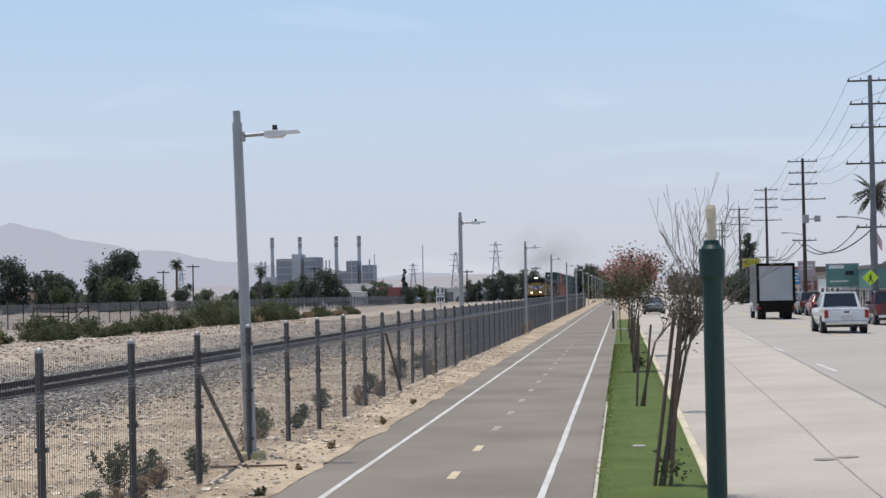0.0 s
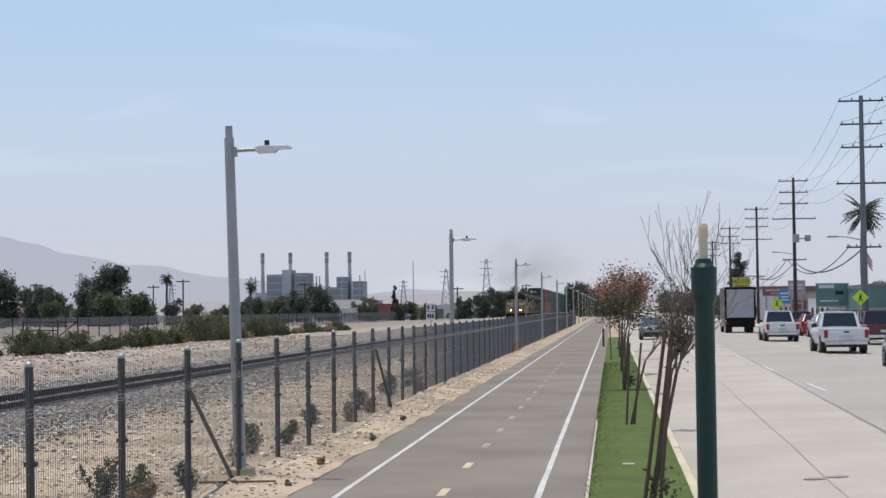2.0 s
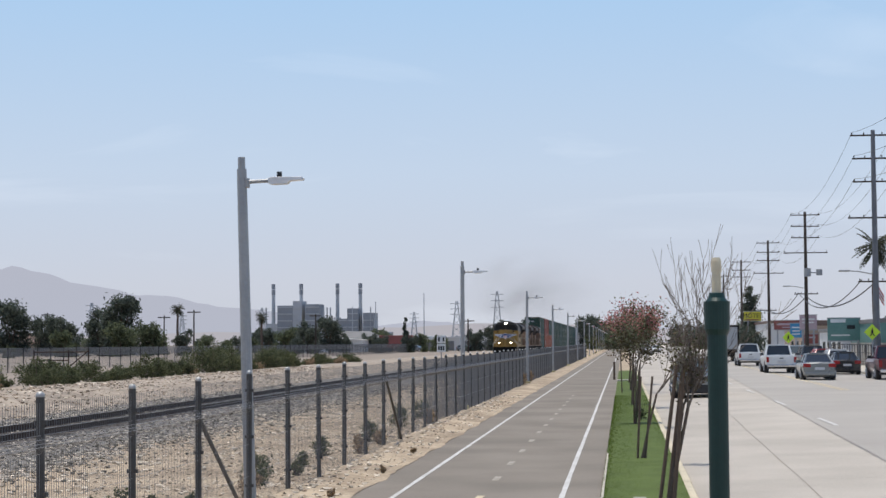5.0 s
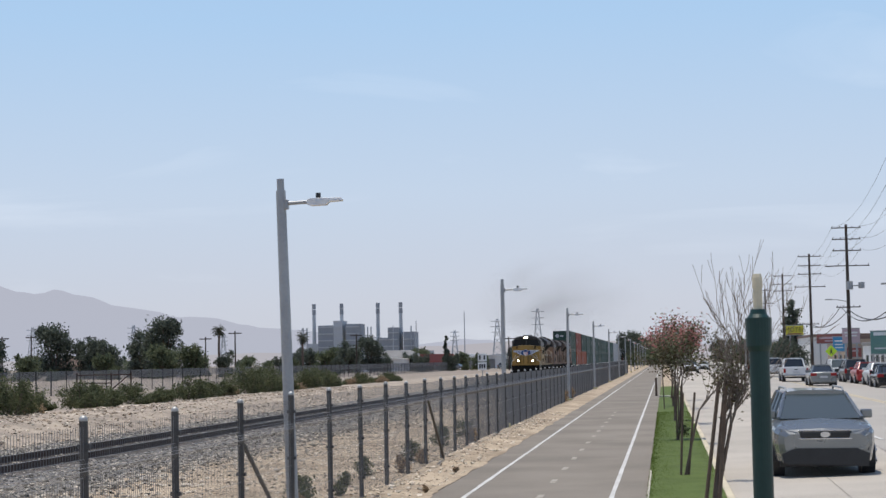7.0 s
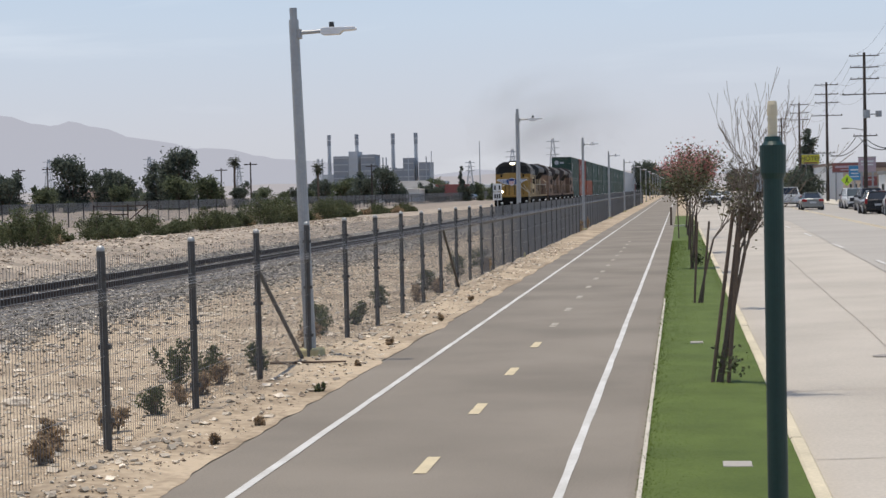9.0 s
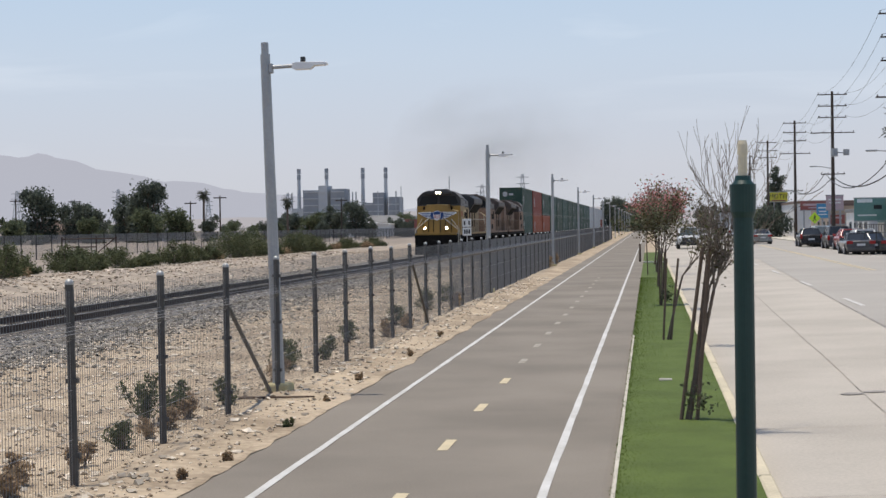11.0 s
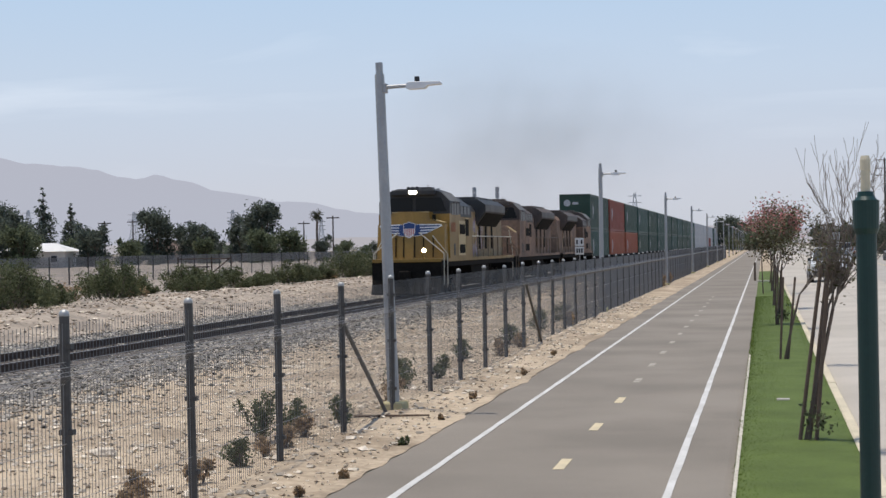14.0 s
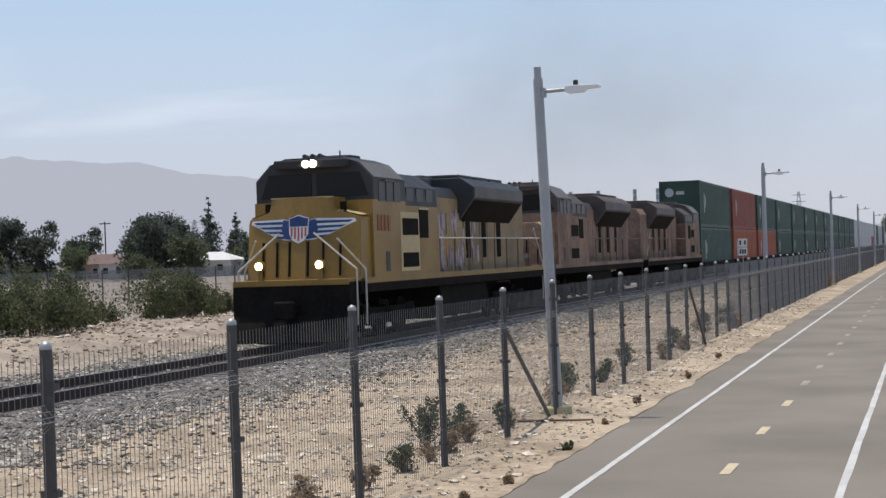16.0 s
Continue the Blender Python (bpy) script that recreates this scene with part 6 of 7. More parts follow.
silver_suv = vehicle("suv", "silver sport utility vehicle with roof rails driving along the street", "car", "car_silver", "suv")
TRAFFIC.append((silver_suv, lambda y: 2.97, 0, -0.05, [(t, 158.6 - 18.0 * t) for t in TIMES]))
oncoming = vehicle("pickup_truck", "white pickup truck coming along the street", "pickup truck", "car_white", "pickup")
TRAFFIC.append((oncoming, lambda y: 3.5, 0, -0.04, [(0.0, 360.0), (0.1, 358), (4.0, 284), (9.0, 189.6), (11.5, 138), (12.5, 118.5), (14.5, 88.0), (15.8, 69), (16.0, 66)]))
follower = vehicle("sedan", "white sedan coming along the street", "car", "car_white", "sedan")
TRAFFIC.append((follower, lambda y: 6.3, 0, 0.03, [(0.0, 420.0), (0.1, 418.4), (9.0, 238), (11.5, 190), (12.5, 170), (14.5, 134.0), (15.8, 110), (16.0, 106)]))
dark_suv = vehicle("suv", "black sport utility vehicle driving along the street", "car", "car_black", "suv")
TRAFFIC.append((dark_suv, lambda y: 13.6, 180, 0.03, [(t, 151.5 + 4.8 + 12.6 * (t - 11.5)) for t in TIMES]))
old_sedan = vehicle("sedan", "old dark grey sedan driving along the street", "car", "car_grey", "boxy")
TRAFFIC.append((old_sedan, lambda y: 13.4, 180, 0.03, [(t, 117 + 5.2 + 14.0 * (t - 11.5)) for t in TIMES]))
for kind, key, label, x, y, turn in (("van", "car_white", "white van parked at the kerb", 14.8, 146, 0), ("van", "car_grey", "dark grey van parked at the kerb", 14.7, 139, 180), ("suv", "car_red", "red car parked at the kerb", 14.8, 131.5, 180),
                                     ("suv", "car_white", "white car parked at the kerb", 14.8, 123.5, 180), ("sedan", "car_black", "black sedan parked at the kerb", 14.3, 115.5, 180),
                                     ("pickup", "car_maroon", "maroon pickup truck parked at the kerb", 15.0, 101, 180), ("van", "car_grey", "dark grey van parked at the kerb", 14.9, 154, 180)):
    v = vehicle("parked_car", label, "car", key, kind)
    v.matrix_basis = pose(x, y, 0.01, 0, 0, turn)

# ---- utility poles and wires ----
def utility_pole(x, y, high, arms, lamp_arm=False, steel=False):
    top = thing("utility_pole", pose(x, y, 0), "grey steel utility pole with crossarms" if steel else "dark wooden utility pole with crossarms", "utility pole", "utility poles along the street")
    bm = B()
    tube(bm, (0, 0, -0.2), (0, 0, high), 0.21 if steel else 0.2, 0.12 if steel else 0.12, 12)
    part("pole", bm, M["pole_steel"] if steel else M["pole_wood"], top)
    for z, half in arms:
        bm = B()
        box(bm, -half, half, -0.05, 0.05, z - 0.045, z + 0.045)
        arm = part("crossarm", bm, M["pole_wood"], top)
        for sx in (-half + 0.1, -half * 0.4, half * 0.4, half - 0.1):
            bm = B()
            tube(bm, (sx, 0, z + 0.04), (sx, 0, z + 0.17), 0.025, 0.04, 8)
            part("insulator", bm, M["dark"], arm)
    if lamp_arm:
        bm = B()
        tube(bm, (0, 0, lamp_arm), (-1.0, 0, lamp_arm + 0.2), 0.04, 0.035, 8)
        tube(bm, (-1.0, 0, lamp_arm + 0.2), (-1.5, 0, lamp_arm + 0.23), 0.035, 0.03, 8)
        arm = part("lamp_arm", bm, M["galv"], top)
        bm = B()
        box(bm, -2.1, -1.45, -0.13, 0.13, lamp_arm + 0.18, lamp_arm + 0.29, 0.04)
        part("lamp_head", bm, M["galv"], arm)
    return top


POLES = [(14.6, 100, 14.4, ((14.1, 1.3), (12.75, 1.2), (11.4, 1.2), (9.3, 1.5), (5.6, 1.0)), 6.0, True), (16.9, 159, 14.1, ((13.8, 1.35), (12.75, 1.3), (11.7, 1.3), (10.3, 2.0), (6.5, 1.1)), 7.0, False),
         (17.3, 204, 14.1, ((13.8, 1.35), (12.7, 1.35), (11.7, 1.35), (10.2, 1.8), (5.8, 0.9)), 0, False), (17.5, 253, 14.1, ((13.8, 1.35), (12.6, 1.35), (11.6, 1.35)), 0, False), (18, 305, 14, ((13.7, 1.3), (12.5, 1.3), (11.4, 1.3)), 0, False),
         (14.0, 42, 14.4, ((14.1, 1.3), (12.75, 1.2), (11.4, 1.2)), 0, True)]
for x, y, high, arms, lamp_z, steel in POLES:
    utility_pole(x, y, high, arms, lamp_z, steel)
bm = B()
tube(bm, (0.1, -0.35, 9.0), (0.1, -0.35, 9.75), 0.32, 0.32, 14)
tube(bm, (1.2, -0.2, 9.1), (1.2, -0.2, 9.65), 0.28, 0.28, 14)
box(bm, 0, 1.3, -0.25, -0.15, 9.3, 9.4)
solid("transformer", bm, M["galv"], "grey steel transformer cans on a pole", "transformer", m=pose(16.9, 159, -0.9))


def wire(a, b, sag, r=0.011):
    cu = bpy.data.curves.new("power_line", "CURVE")
    cu.dimensions, cu.bevel_depth, cu.bevel_resolution = "3D", r, 0
    line = cu.splines.new("POLY")
    line.points.add(14)
    for k in range(15):
        p = Vector(a).lerp(Vector(b), k / 14) - Vector((0, 0, sag * 4 * (k / 14) * (1 - k / 14)))
        line.points[k].co = (*p, 1)
    cu.materials.append(M["wire"])
    tagged(new("power_line", cu), "thin sagging black power line", "cable")


for (xa, ya, _, arms_a, *_), (xb, yb, _, arms_b, *_) in ((POLES[5], POLES[0]), (POLES[0], POLES[1]), (POLES[1], POLES[2]), (POLES[2], POLES[3]), (POLES[3], POLES[4])):
    for n in range(3):
        for s in (-1, 1):
            wire((xa + s * (arms_a[n][1] - 0.1), ya, arms_a[n][0] + 0.17), (xb + s * (arms_b[n][1] - 0.1), yb, arms_b[n][0] + 0.17), 1.3)
wire((14.6, 100, 5.6), (16.9, 159, 6.3), 1.2, 0.05)
wire((13.8, 100, 5.7), (16.2, 159, 6.6), 1.5, 0.04)
wire((16.9, 159, 6.3), (17.3, 204, 5.8), 0.9, 0.05)
wire((16.2, 159, 6.6), (16.8, 204, 5.9), 1.1, 0.04)


def palm_tree(x, y, high, spread, seed, skirt):
    r = random.Random(seed)
    top = thing("palm_tree", pose(x, y, 0), "tall palm with a shaggy dark green crown", "palm tree")
    bm = B()
    for k in range(8):
        tube(bm, (0.05 * math.sin(k), 0, high * k / 8), (0.05 * math.sin(k + 1), 0, high * (k + 1) / 8), 0.26 - 0.008 * k, 0.25 - 0.008 * k, 10)
    part("trunk", bm, M["bark"], top)
    for k in range(64):
        a, lift = r.uniform(0, 6.28), r.uniform(-0.9 if skirt else -0.5, 1.1)
        vs, fs = [], []
        p = Vector((0, 0, high - r.uniform(0, 0.5)))
        d = Vector((math.cos(a) * math.cos(lift), math.sin(a) * math.cos(lift), math.sin(lift)))
        side = Vector((-math.sin(a), math.cos(a), 0))
        n, L = 7, spread * r.uniform(0.7, 1.1)
        for j in range(n):
            q = p + d * L / n
            w = 0.30 * math.sin(math.pi * (j + 0.6) / (n + 0.6)) * spread / 2.0
            b = len(vs)
            drop = Vector((0, 0, -w * 0.6))
            vs.extend([p, p + side * w + drop, q + side * w * 0.8 + drop, q, q - side * w * 0.8 + drop, p - side * w + drop])
            fs.extend([(b, b + 1, b + 2), (b + 3, b + 4, b + 5)])
            p = q
            d = (d + Vector((0, 0, -0.16))).normalized()
        part("frond", raw_mesh("frond", vs, fs, M["palm"]), None, top)
    return top


palm_tree(17.2, 118, 8.9, 1.75, 1, True)


def broadleaf(name, blobs, count, size, key, seed, trunk=None, label="", m=None):
    top = thing(name, m, label, "tree")
    part("crown", leaf_mesh("crown", blobs, count, size, M[key], seed), None, top)
    bm = B()
    r = random.Random(seed)
    base = min(b[2] - b[3] * b[4] * 0.5 for b in blobs)
    tube(bm, (0, 0, -0.2), (0, 0, max(base, 0.5)), 0.28, 0.2, 8)
    for cx, cy, cz, rad, _ in blobs:
        tube(bm, (0, 0, max(base, 0.5) * 0.9), (cx, cy, cz), 0.16, 0.04, 6)
    part("trunk", bm, M["bark"], top)
    return top


broadleaf("street_bush", ((0, 0, 2.0, 1.9, 1.0), (1.6, 0.5, 1.7, 1.5, 1.0), (-1.0, 0.4, 1.6, 1.3, 1.0), (0.6, 0, 3.0, 1.1, 1.0)), 5200, 0.17, "far_leaf", 77, label="dense dark green tree beside the street", m=pose(15.9, 228, 0))
broadleaf("columnar_tree", [(0.4 * math.sin(k * 2.1), 0, 1.6 + 0.72 * k, 2.2 - 0.125 * k, 1.0) for k in range(13)], 7500, 0.22, "far_leaf", 79, label="tall narrow dark tree behind the motel sign", m=pose(19.4, 262, 0))
broadleaf("street_tree_far", ((0, 0, 2.9, 1.4, 0.9),), 1200, 0.2, "far_leaf", 78, label="round dark tree behind the signs", m=pose(24, 190, 0))

# ---- signs and shops across the street ----
def board(name, label, x, y, z, wide, tall, key, legs, bars=(), words="", frame_key="galv"):
    top = thing(name, pose(x, y, 0), label, "sign")
    bm = B()
    box(bm, -wide / 2, wide / 2, -0.08, 0.08, z - tall / 2, z + tall / 2, 0.02)
    panel = part("panel", bm, M[key], top)
    for z0 in (z - tall / 2, z + tall / 2):
        bm = B()
        box(bm, -wide / 2 - 0.04, wide / 2 + 0.04, -0.1, 0.1, z0 - 0.04, z0 + 0.04)
        part("frame_bar", bm, M[frame_key], top)
    for lx in legs:
        bm = B()
        tube(bm, (lx, 0, -0.1), (lx, 0, z - tall / 2 + 0.1), 0.10, 0.09, 8)
        part("leg", bm, M["galv"], top)
    for bx, bz, bw, bh, bkey in bars:
        bm = B()
        box(bm, bx - bw / 2, bx + bw / 2, -0.10, -0.083, z + bz - bh / 2, z + bz + bh / 2)
        part("lettering_bar", bm, M[bkey], panel)
    if words:
        text_part(words, panel, pose(0, -0.095, z + tall * 0.05, 90, 0, 0), tall * 0.62, M["dark"])
    return top


board("motel_sign", "yellow roadside sign reading motel on a pole", 17.3, 230, 5.48, 2.3, 1.3, "sign_yellow", (-0.6,), ((0, -0.48, 1.8, 0.16, "sign_red"),), "MOTEL")
board("billboard", "faded red roadside billboard", 19.0, 200, 4.0, 3.0, 1.1, "sign_red", (-1.1, 1.1), ((-0.3, 0.1, 1.8, 0.25, "sign_pink"), (0.2, -0.25, 1.6, 0.15, "sign_pink")))
board("shop_sign", "blue shop sign with pale lines", 17.0, 170, 3.2, 1.1, 1.45, "sign_blue", (0.0,), ((0, 0.3, 0.8, 0.14, "white"), (0, -0.05, 0.7, 0.1, "white"), (0, -0.35, 0.8, 0.1, "white")))
board("shop_sign", "faded pink and white shop sign", 17.35, 162, 3.9, 1.6, 1.4, "sign_pink", (-0.5, 0.5), ((0, 0.3, 1.2, 0.16, "white"), (0, 0.0, 1.1, 0.12, "white")))
board("shop_sign", "dark red shop sign", 17.6, 163, 2.35, 1.5, 0.95, "sign_red", (-0.4, 0.4), ((0, 0.15, 1.0, 0.15, "sign_pink"),))


def shop(name, x0, x1, y0, y1, high, wall_key, roof_key, label, openings, band=None, front=True):
    """A low flat-roofed shop that faces the street, with windows and doors set into recesses."""
    top = thing(name, pose(x0, y0, 0), label, "building")
    w, d = x1 - x0, y1 - y0
    bm = B()
    box(bm, 0, w, 0, d, -0.2, high)
    part("wall", bm, M[wall_key], top)
    bm = B()
    box(bm, -0.12, w + 0.12, -0.12, d + 0.12, high, high + 0.35, 0.03)
    part("roof", bm, M[roof_key], top)
    if band:
        bm = B()
        box(bm, -0.06, w + 0.05, -0.06, d, band[0], band[1])
        part("sign_band", bm, M[band[2]], top)
    for u, wide, z0, z1 in openings:
        for along in ("x", "y"):
            if along == "x" and u + wide > w:
                continue
            bm = B()
            if along == "x":
                box(bm, u, u + wide, -0.05, 0.05, z0, z1)
            else:
                box(bm, -0.05, 0.05, u, u + wide, z0, z1)
            win = part("window", bm, M["galv"], top)
            bm = B()
            if along == "x":
                box(bm, u + 0.08, u + wide - 0.08, -0.062, 0.0, z0 + 0.08, z1 - 0.08)
            else:
                box(bm, -0.062, 0.0, u + 0.08, u + wide - 0.08, z0 + 0.08, z1 - 0.08)
            part("pane", bm, M["window"], win)
    return top


shop("shop_building", 20.5, 34, 138, 156, 3.6, "stucco", "roof_grey", "low shop with a green painted front", ((1, 1.6, 0.6, 1.9), (4, 1.8, 0.6, 1.9), (8, 1.6, 0.2, 1.9), (12, 1.8, 0.6, 1.9)), (2.0, 3.6, "sign_green"))
shop("shop_building", 20.2, 30, 160, 178, 3.0, "white_wall", "roof_grey", "low white shop building", ((1, 2, 0.5, 2.1), (5, 2, 0.5, 2.1), (9, 2, 0.2, 2.1), (13, 2, 0.5, 2.1)))
shop("shop_building", 20.0, 34, 186, 214, 3.8, "stucco_tan", "roof_tile", "low tan shop building with a brown roof", ((1, 2, 0.5, 2.2), (6, 2, 0.5, 2.2), (11, 2, 0.2, 2.2), (17, 2, 0.5, 2.2)))
shop("motel_building", 20.0, 36, 235, 290, 4.6, "white_wall", "roof_tile", "pale motel building with a brown roof", ((2, 1.6, 1.0, 2.2), (8, 1.6, 1.0, 2.2), (14, 1.6, 1.0, 2.2), (22, 1.6, 1.0, 2.2), (30, 1.6, 1.0, 2.2)))
shop("workshop", 22.0, 40, 92, 128, 3.2, "stucco_tan", "roof_grey", "low workshop behind parked vehicles", ((2, 2.5, 0.2, 2.3), (8, 2.5, 0.2, 2.3), (15, 2.5, 0.2, 2.3), (22, 2.5, 0.2, 2.3)), (2.45, 3.2, "sign_blue"))
board("mural_sign", "large green and white shop sign board", 19.1, 150, 3.15, 2.8, 2.0, "sign_green", (-1.2, 1.2), ((-0.5, 0.75, 1.3, 0.3, "white"), (0.6, 0.2, 0.7, 0.35, "dark"), (-0.3, -0.5, 1.6, 0.12, "white")))
board("mural_sign", "large green and white shop sign board", 23.4, 150, 3.15, 1.8, 1.9, "sign_green", (-0.7, 0.7), ((0.0, 0.7, 1.2, 0.3, "white"), (0.2, 0.1, 0.8, 0.35, "dark")))

# gate and railings in front of the shops
rail_fence = thing("shop_fence", pose(0, 0, 0), "dark metal railing in front of the shops", "fence")
for k in range(40):
    y = 100 + 1.6 * k
    bm = B()
    tube(bm, (19.3, y, 0.1), (19.3, y, 1.9), 0.03, 0.03, 6)
    part("post", bm, M["fence"], rail_fence)
for z in (0.5, 1.2, 1.85):
    bm = B()
    box(bm, 19.28, 19.32, 100, 163, z - 0.03, z + 0.03)
    part("rail", bm, M["fence"], rail_fence)


def crossing_sign(x, y, z, s):
    top = thing("crossing_sign", pose(x, y, 0), "fluorescent yellow-green diamond crossing sign on a post", "road sign")
    bm = B()
    prism(bm, [(0, z - s), (s, z), (0, z + s), (-s, z)], "y", -0.02, 0.0)
    panel = part("panel", bm, M["sign_lime"], top)
    for pts in ([(-0.04, 0.22), (0.06, 0.22), (0.06, 0.32), (-0.04, 0.32)], [(-0.1, -0.1), (0.06, -0.1), (0.1, 0.18), (-0.08, 0.18)], [(-0.2, -0.34), (-0.11, -0.34), (0.0, -0.1), (-0.09, -0.1)], [(0.13, -0.34), (0.22, -0.34), (0.06, -0.1), (-0.02, -0.1)]):
        bm = B()
        prism(bm, [(u * s * 1.5, z + v * s * 1.5) for u, v in pts], "y", -0.035, -0.022)
        part("symbol_bar", bm, M["dark"], panel)
    bm = B()
    tube(bm, (0, 0.03, -0.1), (0, 0.03, z + 0.2), 0.04, 0.04, 8)
    part("post", bm, M["galv"], top)
    return top


crossing_sign(14.2, 99, 2.68, 0.46)
crossing_sign(15.3, 160, 2.5, 0.55)


def flag(x, y, z, seed):
    top = thing("flag", pose(x, y, 0), "red, white and dark banner on a tall pole", "flag")
    bm = B()
    tube(bm, (0, 0, 0), (0, 0, z), 0.05, 0.035, 8)
    part("pole", bm, M["galv"], top)
    for n, key in enumerate(("flag_red", "white", "flag_red", "white", "flag_red")):
        bm = B()
        lo = [bm.verts.new((0.11 * k, 0.08 * math.sin(k * 1.3 + seed), z - 0.15 - 0.16 * n - 0.19 * k)) for k in range(7)]
        hi = [bm.verts.new((v.co.x, v.co.y, v.co.z - 0.155)) for v in lo]
        for k in range(6):
            bm.faces.new((lo[k], lo[k + 1], hi[k + 1], hi[k]))
        part("stripe", bm, M[key], top)


flag(18.6, 128, 6.8, 2)


# ---- beyond the railway ----
far_fence = thing("field_fence", pose(-46, 0, 0.1), "long wire mesh fence round a bare field", "fence")
bm = B()
tube(bm, (0, 0, -0.2), (0, 0, 1.95), 0.05, 0.05, 6)
far_post = finish("post", bm, M["fence"])
wv, wf = wire_panel(3.2, 1.9, 0.16, 0.008, (0.1, 0.7))
for z in [1.25 + 0.065 * k for k in range(11)]:
    b = len(wv)
    wv += [(0, 0, z - 0.017), (0, 0, z + 0.017), (0, 3.2, z + 0.017), (0, 3.2, z - 0.017)]
    wf.append((b, b + 1, b + 2, b + 3))
far_panel = raw_mesh("wire_panel", wv, wf, M["wire_mesh"])
for k in range(100):
    part("post", far_post, None, far_fence, at=pose(rng.uniform(-0.05, 0.05), 50 + 3.2 * k, 0))
    tagged(part("wire_panel", far_panel, None, far_fence, at=pose(0, 50 + 3.2 * k, 0)), kind="stuff")
gate = thing("gate_frame", pose(-40.5, 120, 0.12), "rusty pipe gate frame in the field", "gate")
for x in (-2.2, 0.4, 1.9):
    bm = B()
    tube(bm, (x, 0, -0.1), (x, 0, 1.75), 0.05, 0.05, 8)
    part("post", bm, M["rail"], gate)
for a, b in (((-2.2, 0, 1.6), (1.9, 0, 1.6)), ((0.4, 0, 0.5), (1.9, 0, 1.7)), ((-2.2, 0, 1.0), (0.4, 0, 1.0))):
    bm = B()
    tube(bm, a, b, 0.04, 0.04, 8)
    part("bar", bm, M["rail"], gate)

R5 = random.Random(55)
TREES = []
for k, (key, tall, wide, n) in enumerate((("far_leaf", 9.0, 3.6, 3600), ("far_leaf", 7.0, 3.4, 3000), ("far_leaf_light", 6.0, 3.6, 3000), ("far_leaf", 5.0, 3.2, 2200), ("far_leaf_light", 3.8, 3.0, 1800))):
    blobs = [(0, 0, tall * 0.58, wide * 0.62, tall / wide * 0.45), (wide * 0.3, 0, tall * 0.2, wide * 0.5, 0.8), (-wide * 0.4, 0.3, tall * 0.22, wide * 0.45, 0.8)]
    for j in range(6):
        a = j * 1.05 + R5.uniform(-0.3, 0.3)
        blobs.append((math.cos(a) * wide * R5.uniform(0.35, 0.6), math.sin(a) * wide * 0.5, tall * R5.uniform(0.38, 0.86), wide * R5.uniform(0.26, 0.42), 1.0))
    TREES.append(broadleaf("tree", blobs, int(n * 1.5), 0.24, key, 500 + k, label="full dark green tree beyond the field" if key == "far_leaf" else "light green tree beyond the field", m=pose(-60 - 6 * k, 345 + 8 * k, 0)))


def plant_tree(k, x, y, s, sy=1.0):
    copy_thing(TREES[k], pose(x, y, 0, 0, 0, R5.uniform(0, 360)) @ Matrix.Diagonal((s * 1.1, s * 1.1, s * 1.17 * sy, 1)))


for k, x, y, s in ((0, -111, 300, 1.15), (0, -104.5, 300, 0.85), (0, -90.5, 300, 1.25), (1, -95.5, 305, 1.1), (2, -84, 296, 0.9), (1, -79, 300, 0.6), (2, -87.5, 290, 0.9), (2, -99, 292, 0.7),
                   (3, -73, 320, 0.6), (0, -143, 300, 1.35), (1, -150, 305, 1.2), (0, -137, 296, 1.0), (0, -121, 250, 1.15), (0, -126, 255, 1.0), (1, -116, 252, 1.1), (2, -113, 246, 1.0), (1, -142, 250, 1.2),
                   (0, -149, 252, 1.2), (1, -155, 256, 1.1), (2, -133, 246, 0.85), (3, -108, 262, 1.1), (1, -128, 310, 0.9), (3, -64, 330, 0.55), (1, -58, 352, 0.5), (3, -50, 350, 0.6), (3, -45, 360, 0.6), (4, -40, 370, 0.8),
                   (3, -33, 380, 0.8), (1, -30, 400, 0.9), (0, -27, 410, 0.75), (3, -23, 420, 1.2), (4, -20, 430, 1.3), (3, -60, 400, 0.7), (1, -70, 380, 0.6), (0, -161, 262, 1.3), (1, -168, 258, 1.2), (3, -103, 330, 0.8),
                   (3, -115, 340, 1.2), (4, -93, 335, 0.8), (4, -122, 290, 1.2), (1, -160, 300, 1.2), (4, -110, 283, 1.0), (3, -131, 272, 1.0), (4, -145, 240, 1.2), (4, -118, 238, 0.9), (2, -158, 244, 1.2)):
    plant_tree(k, x, y, s)
for k in range(30):
    plant_tree(R5.choice((3, 4, 4, 2)), -170 + 5.2 * k + R5.uniform(-2, 2), R5.uniform(395, 470), R5.uniform(0.55, 0.95))
for k in range(22):
    plant_tree(R5.choice((4, 4, 3)), -178 + 6.4 * k + R5.uniform(-2, 2), R5.uniform(275, 345) if k < 16 else R5.uniform(345, 390), R5.uniform(0.3, 0.55))


def conifer(x, y, tall, wide, seed, label):
    blobs = [(R5.uniform(-0.2, 0.2), R5.uniform(-0.2, 0.2), tall * (0.16 + 0.8 * j / 12), max(0.3, wide * (1 - j / 12.5) * R5.uniform(0.8, 1.1)), 0.55) for j in range(12)]
    broadleaf("conifer", blobs, 3600, 0.28, "far_leaf", seed, label=label, m=pose(x, y, 0))


conifer(-133.3, 300, 16.4, 3.0, 601, "tall dark conifer beyond the field")
conifer(-128.6, 302, 13.0, 2.6, 602, "dark conifer beyond the field")
conifer(-47.5, 370, 8.5, 0.9, 603, "slim dark cypress beyond the field")
palm_tree(-88.0, 330, 9.5, 1.8, 31, True)
palm_tree(-71.0, 330, 7.8, 1.7, 32, True)


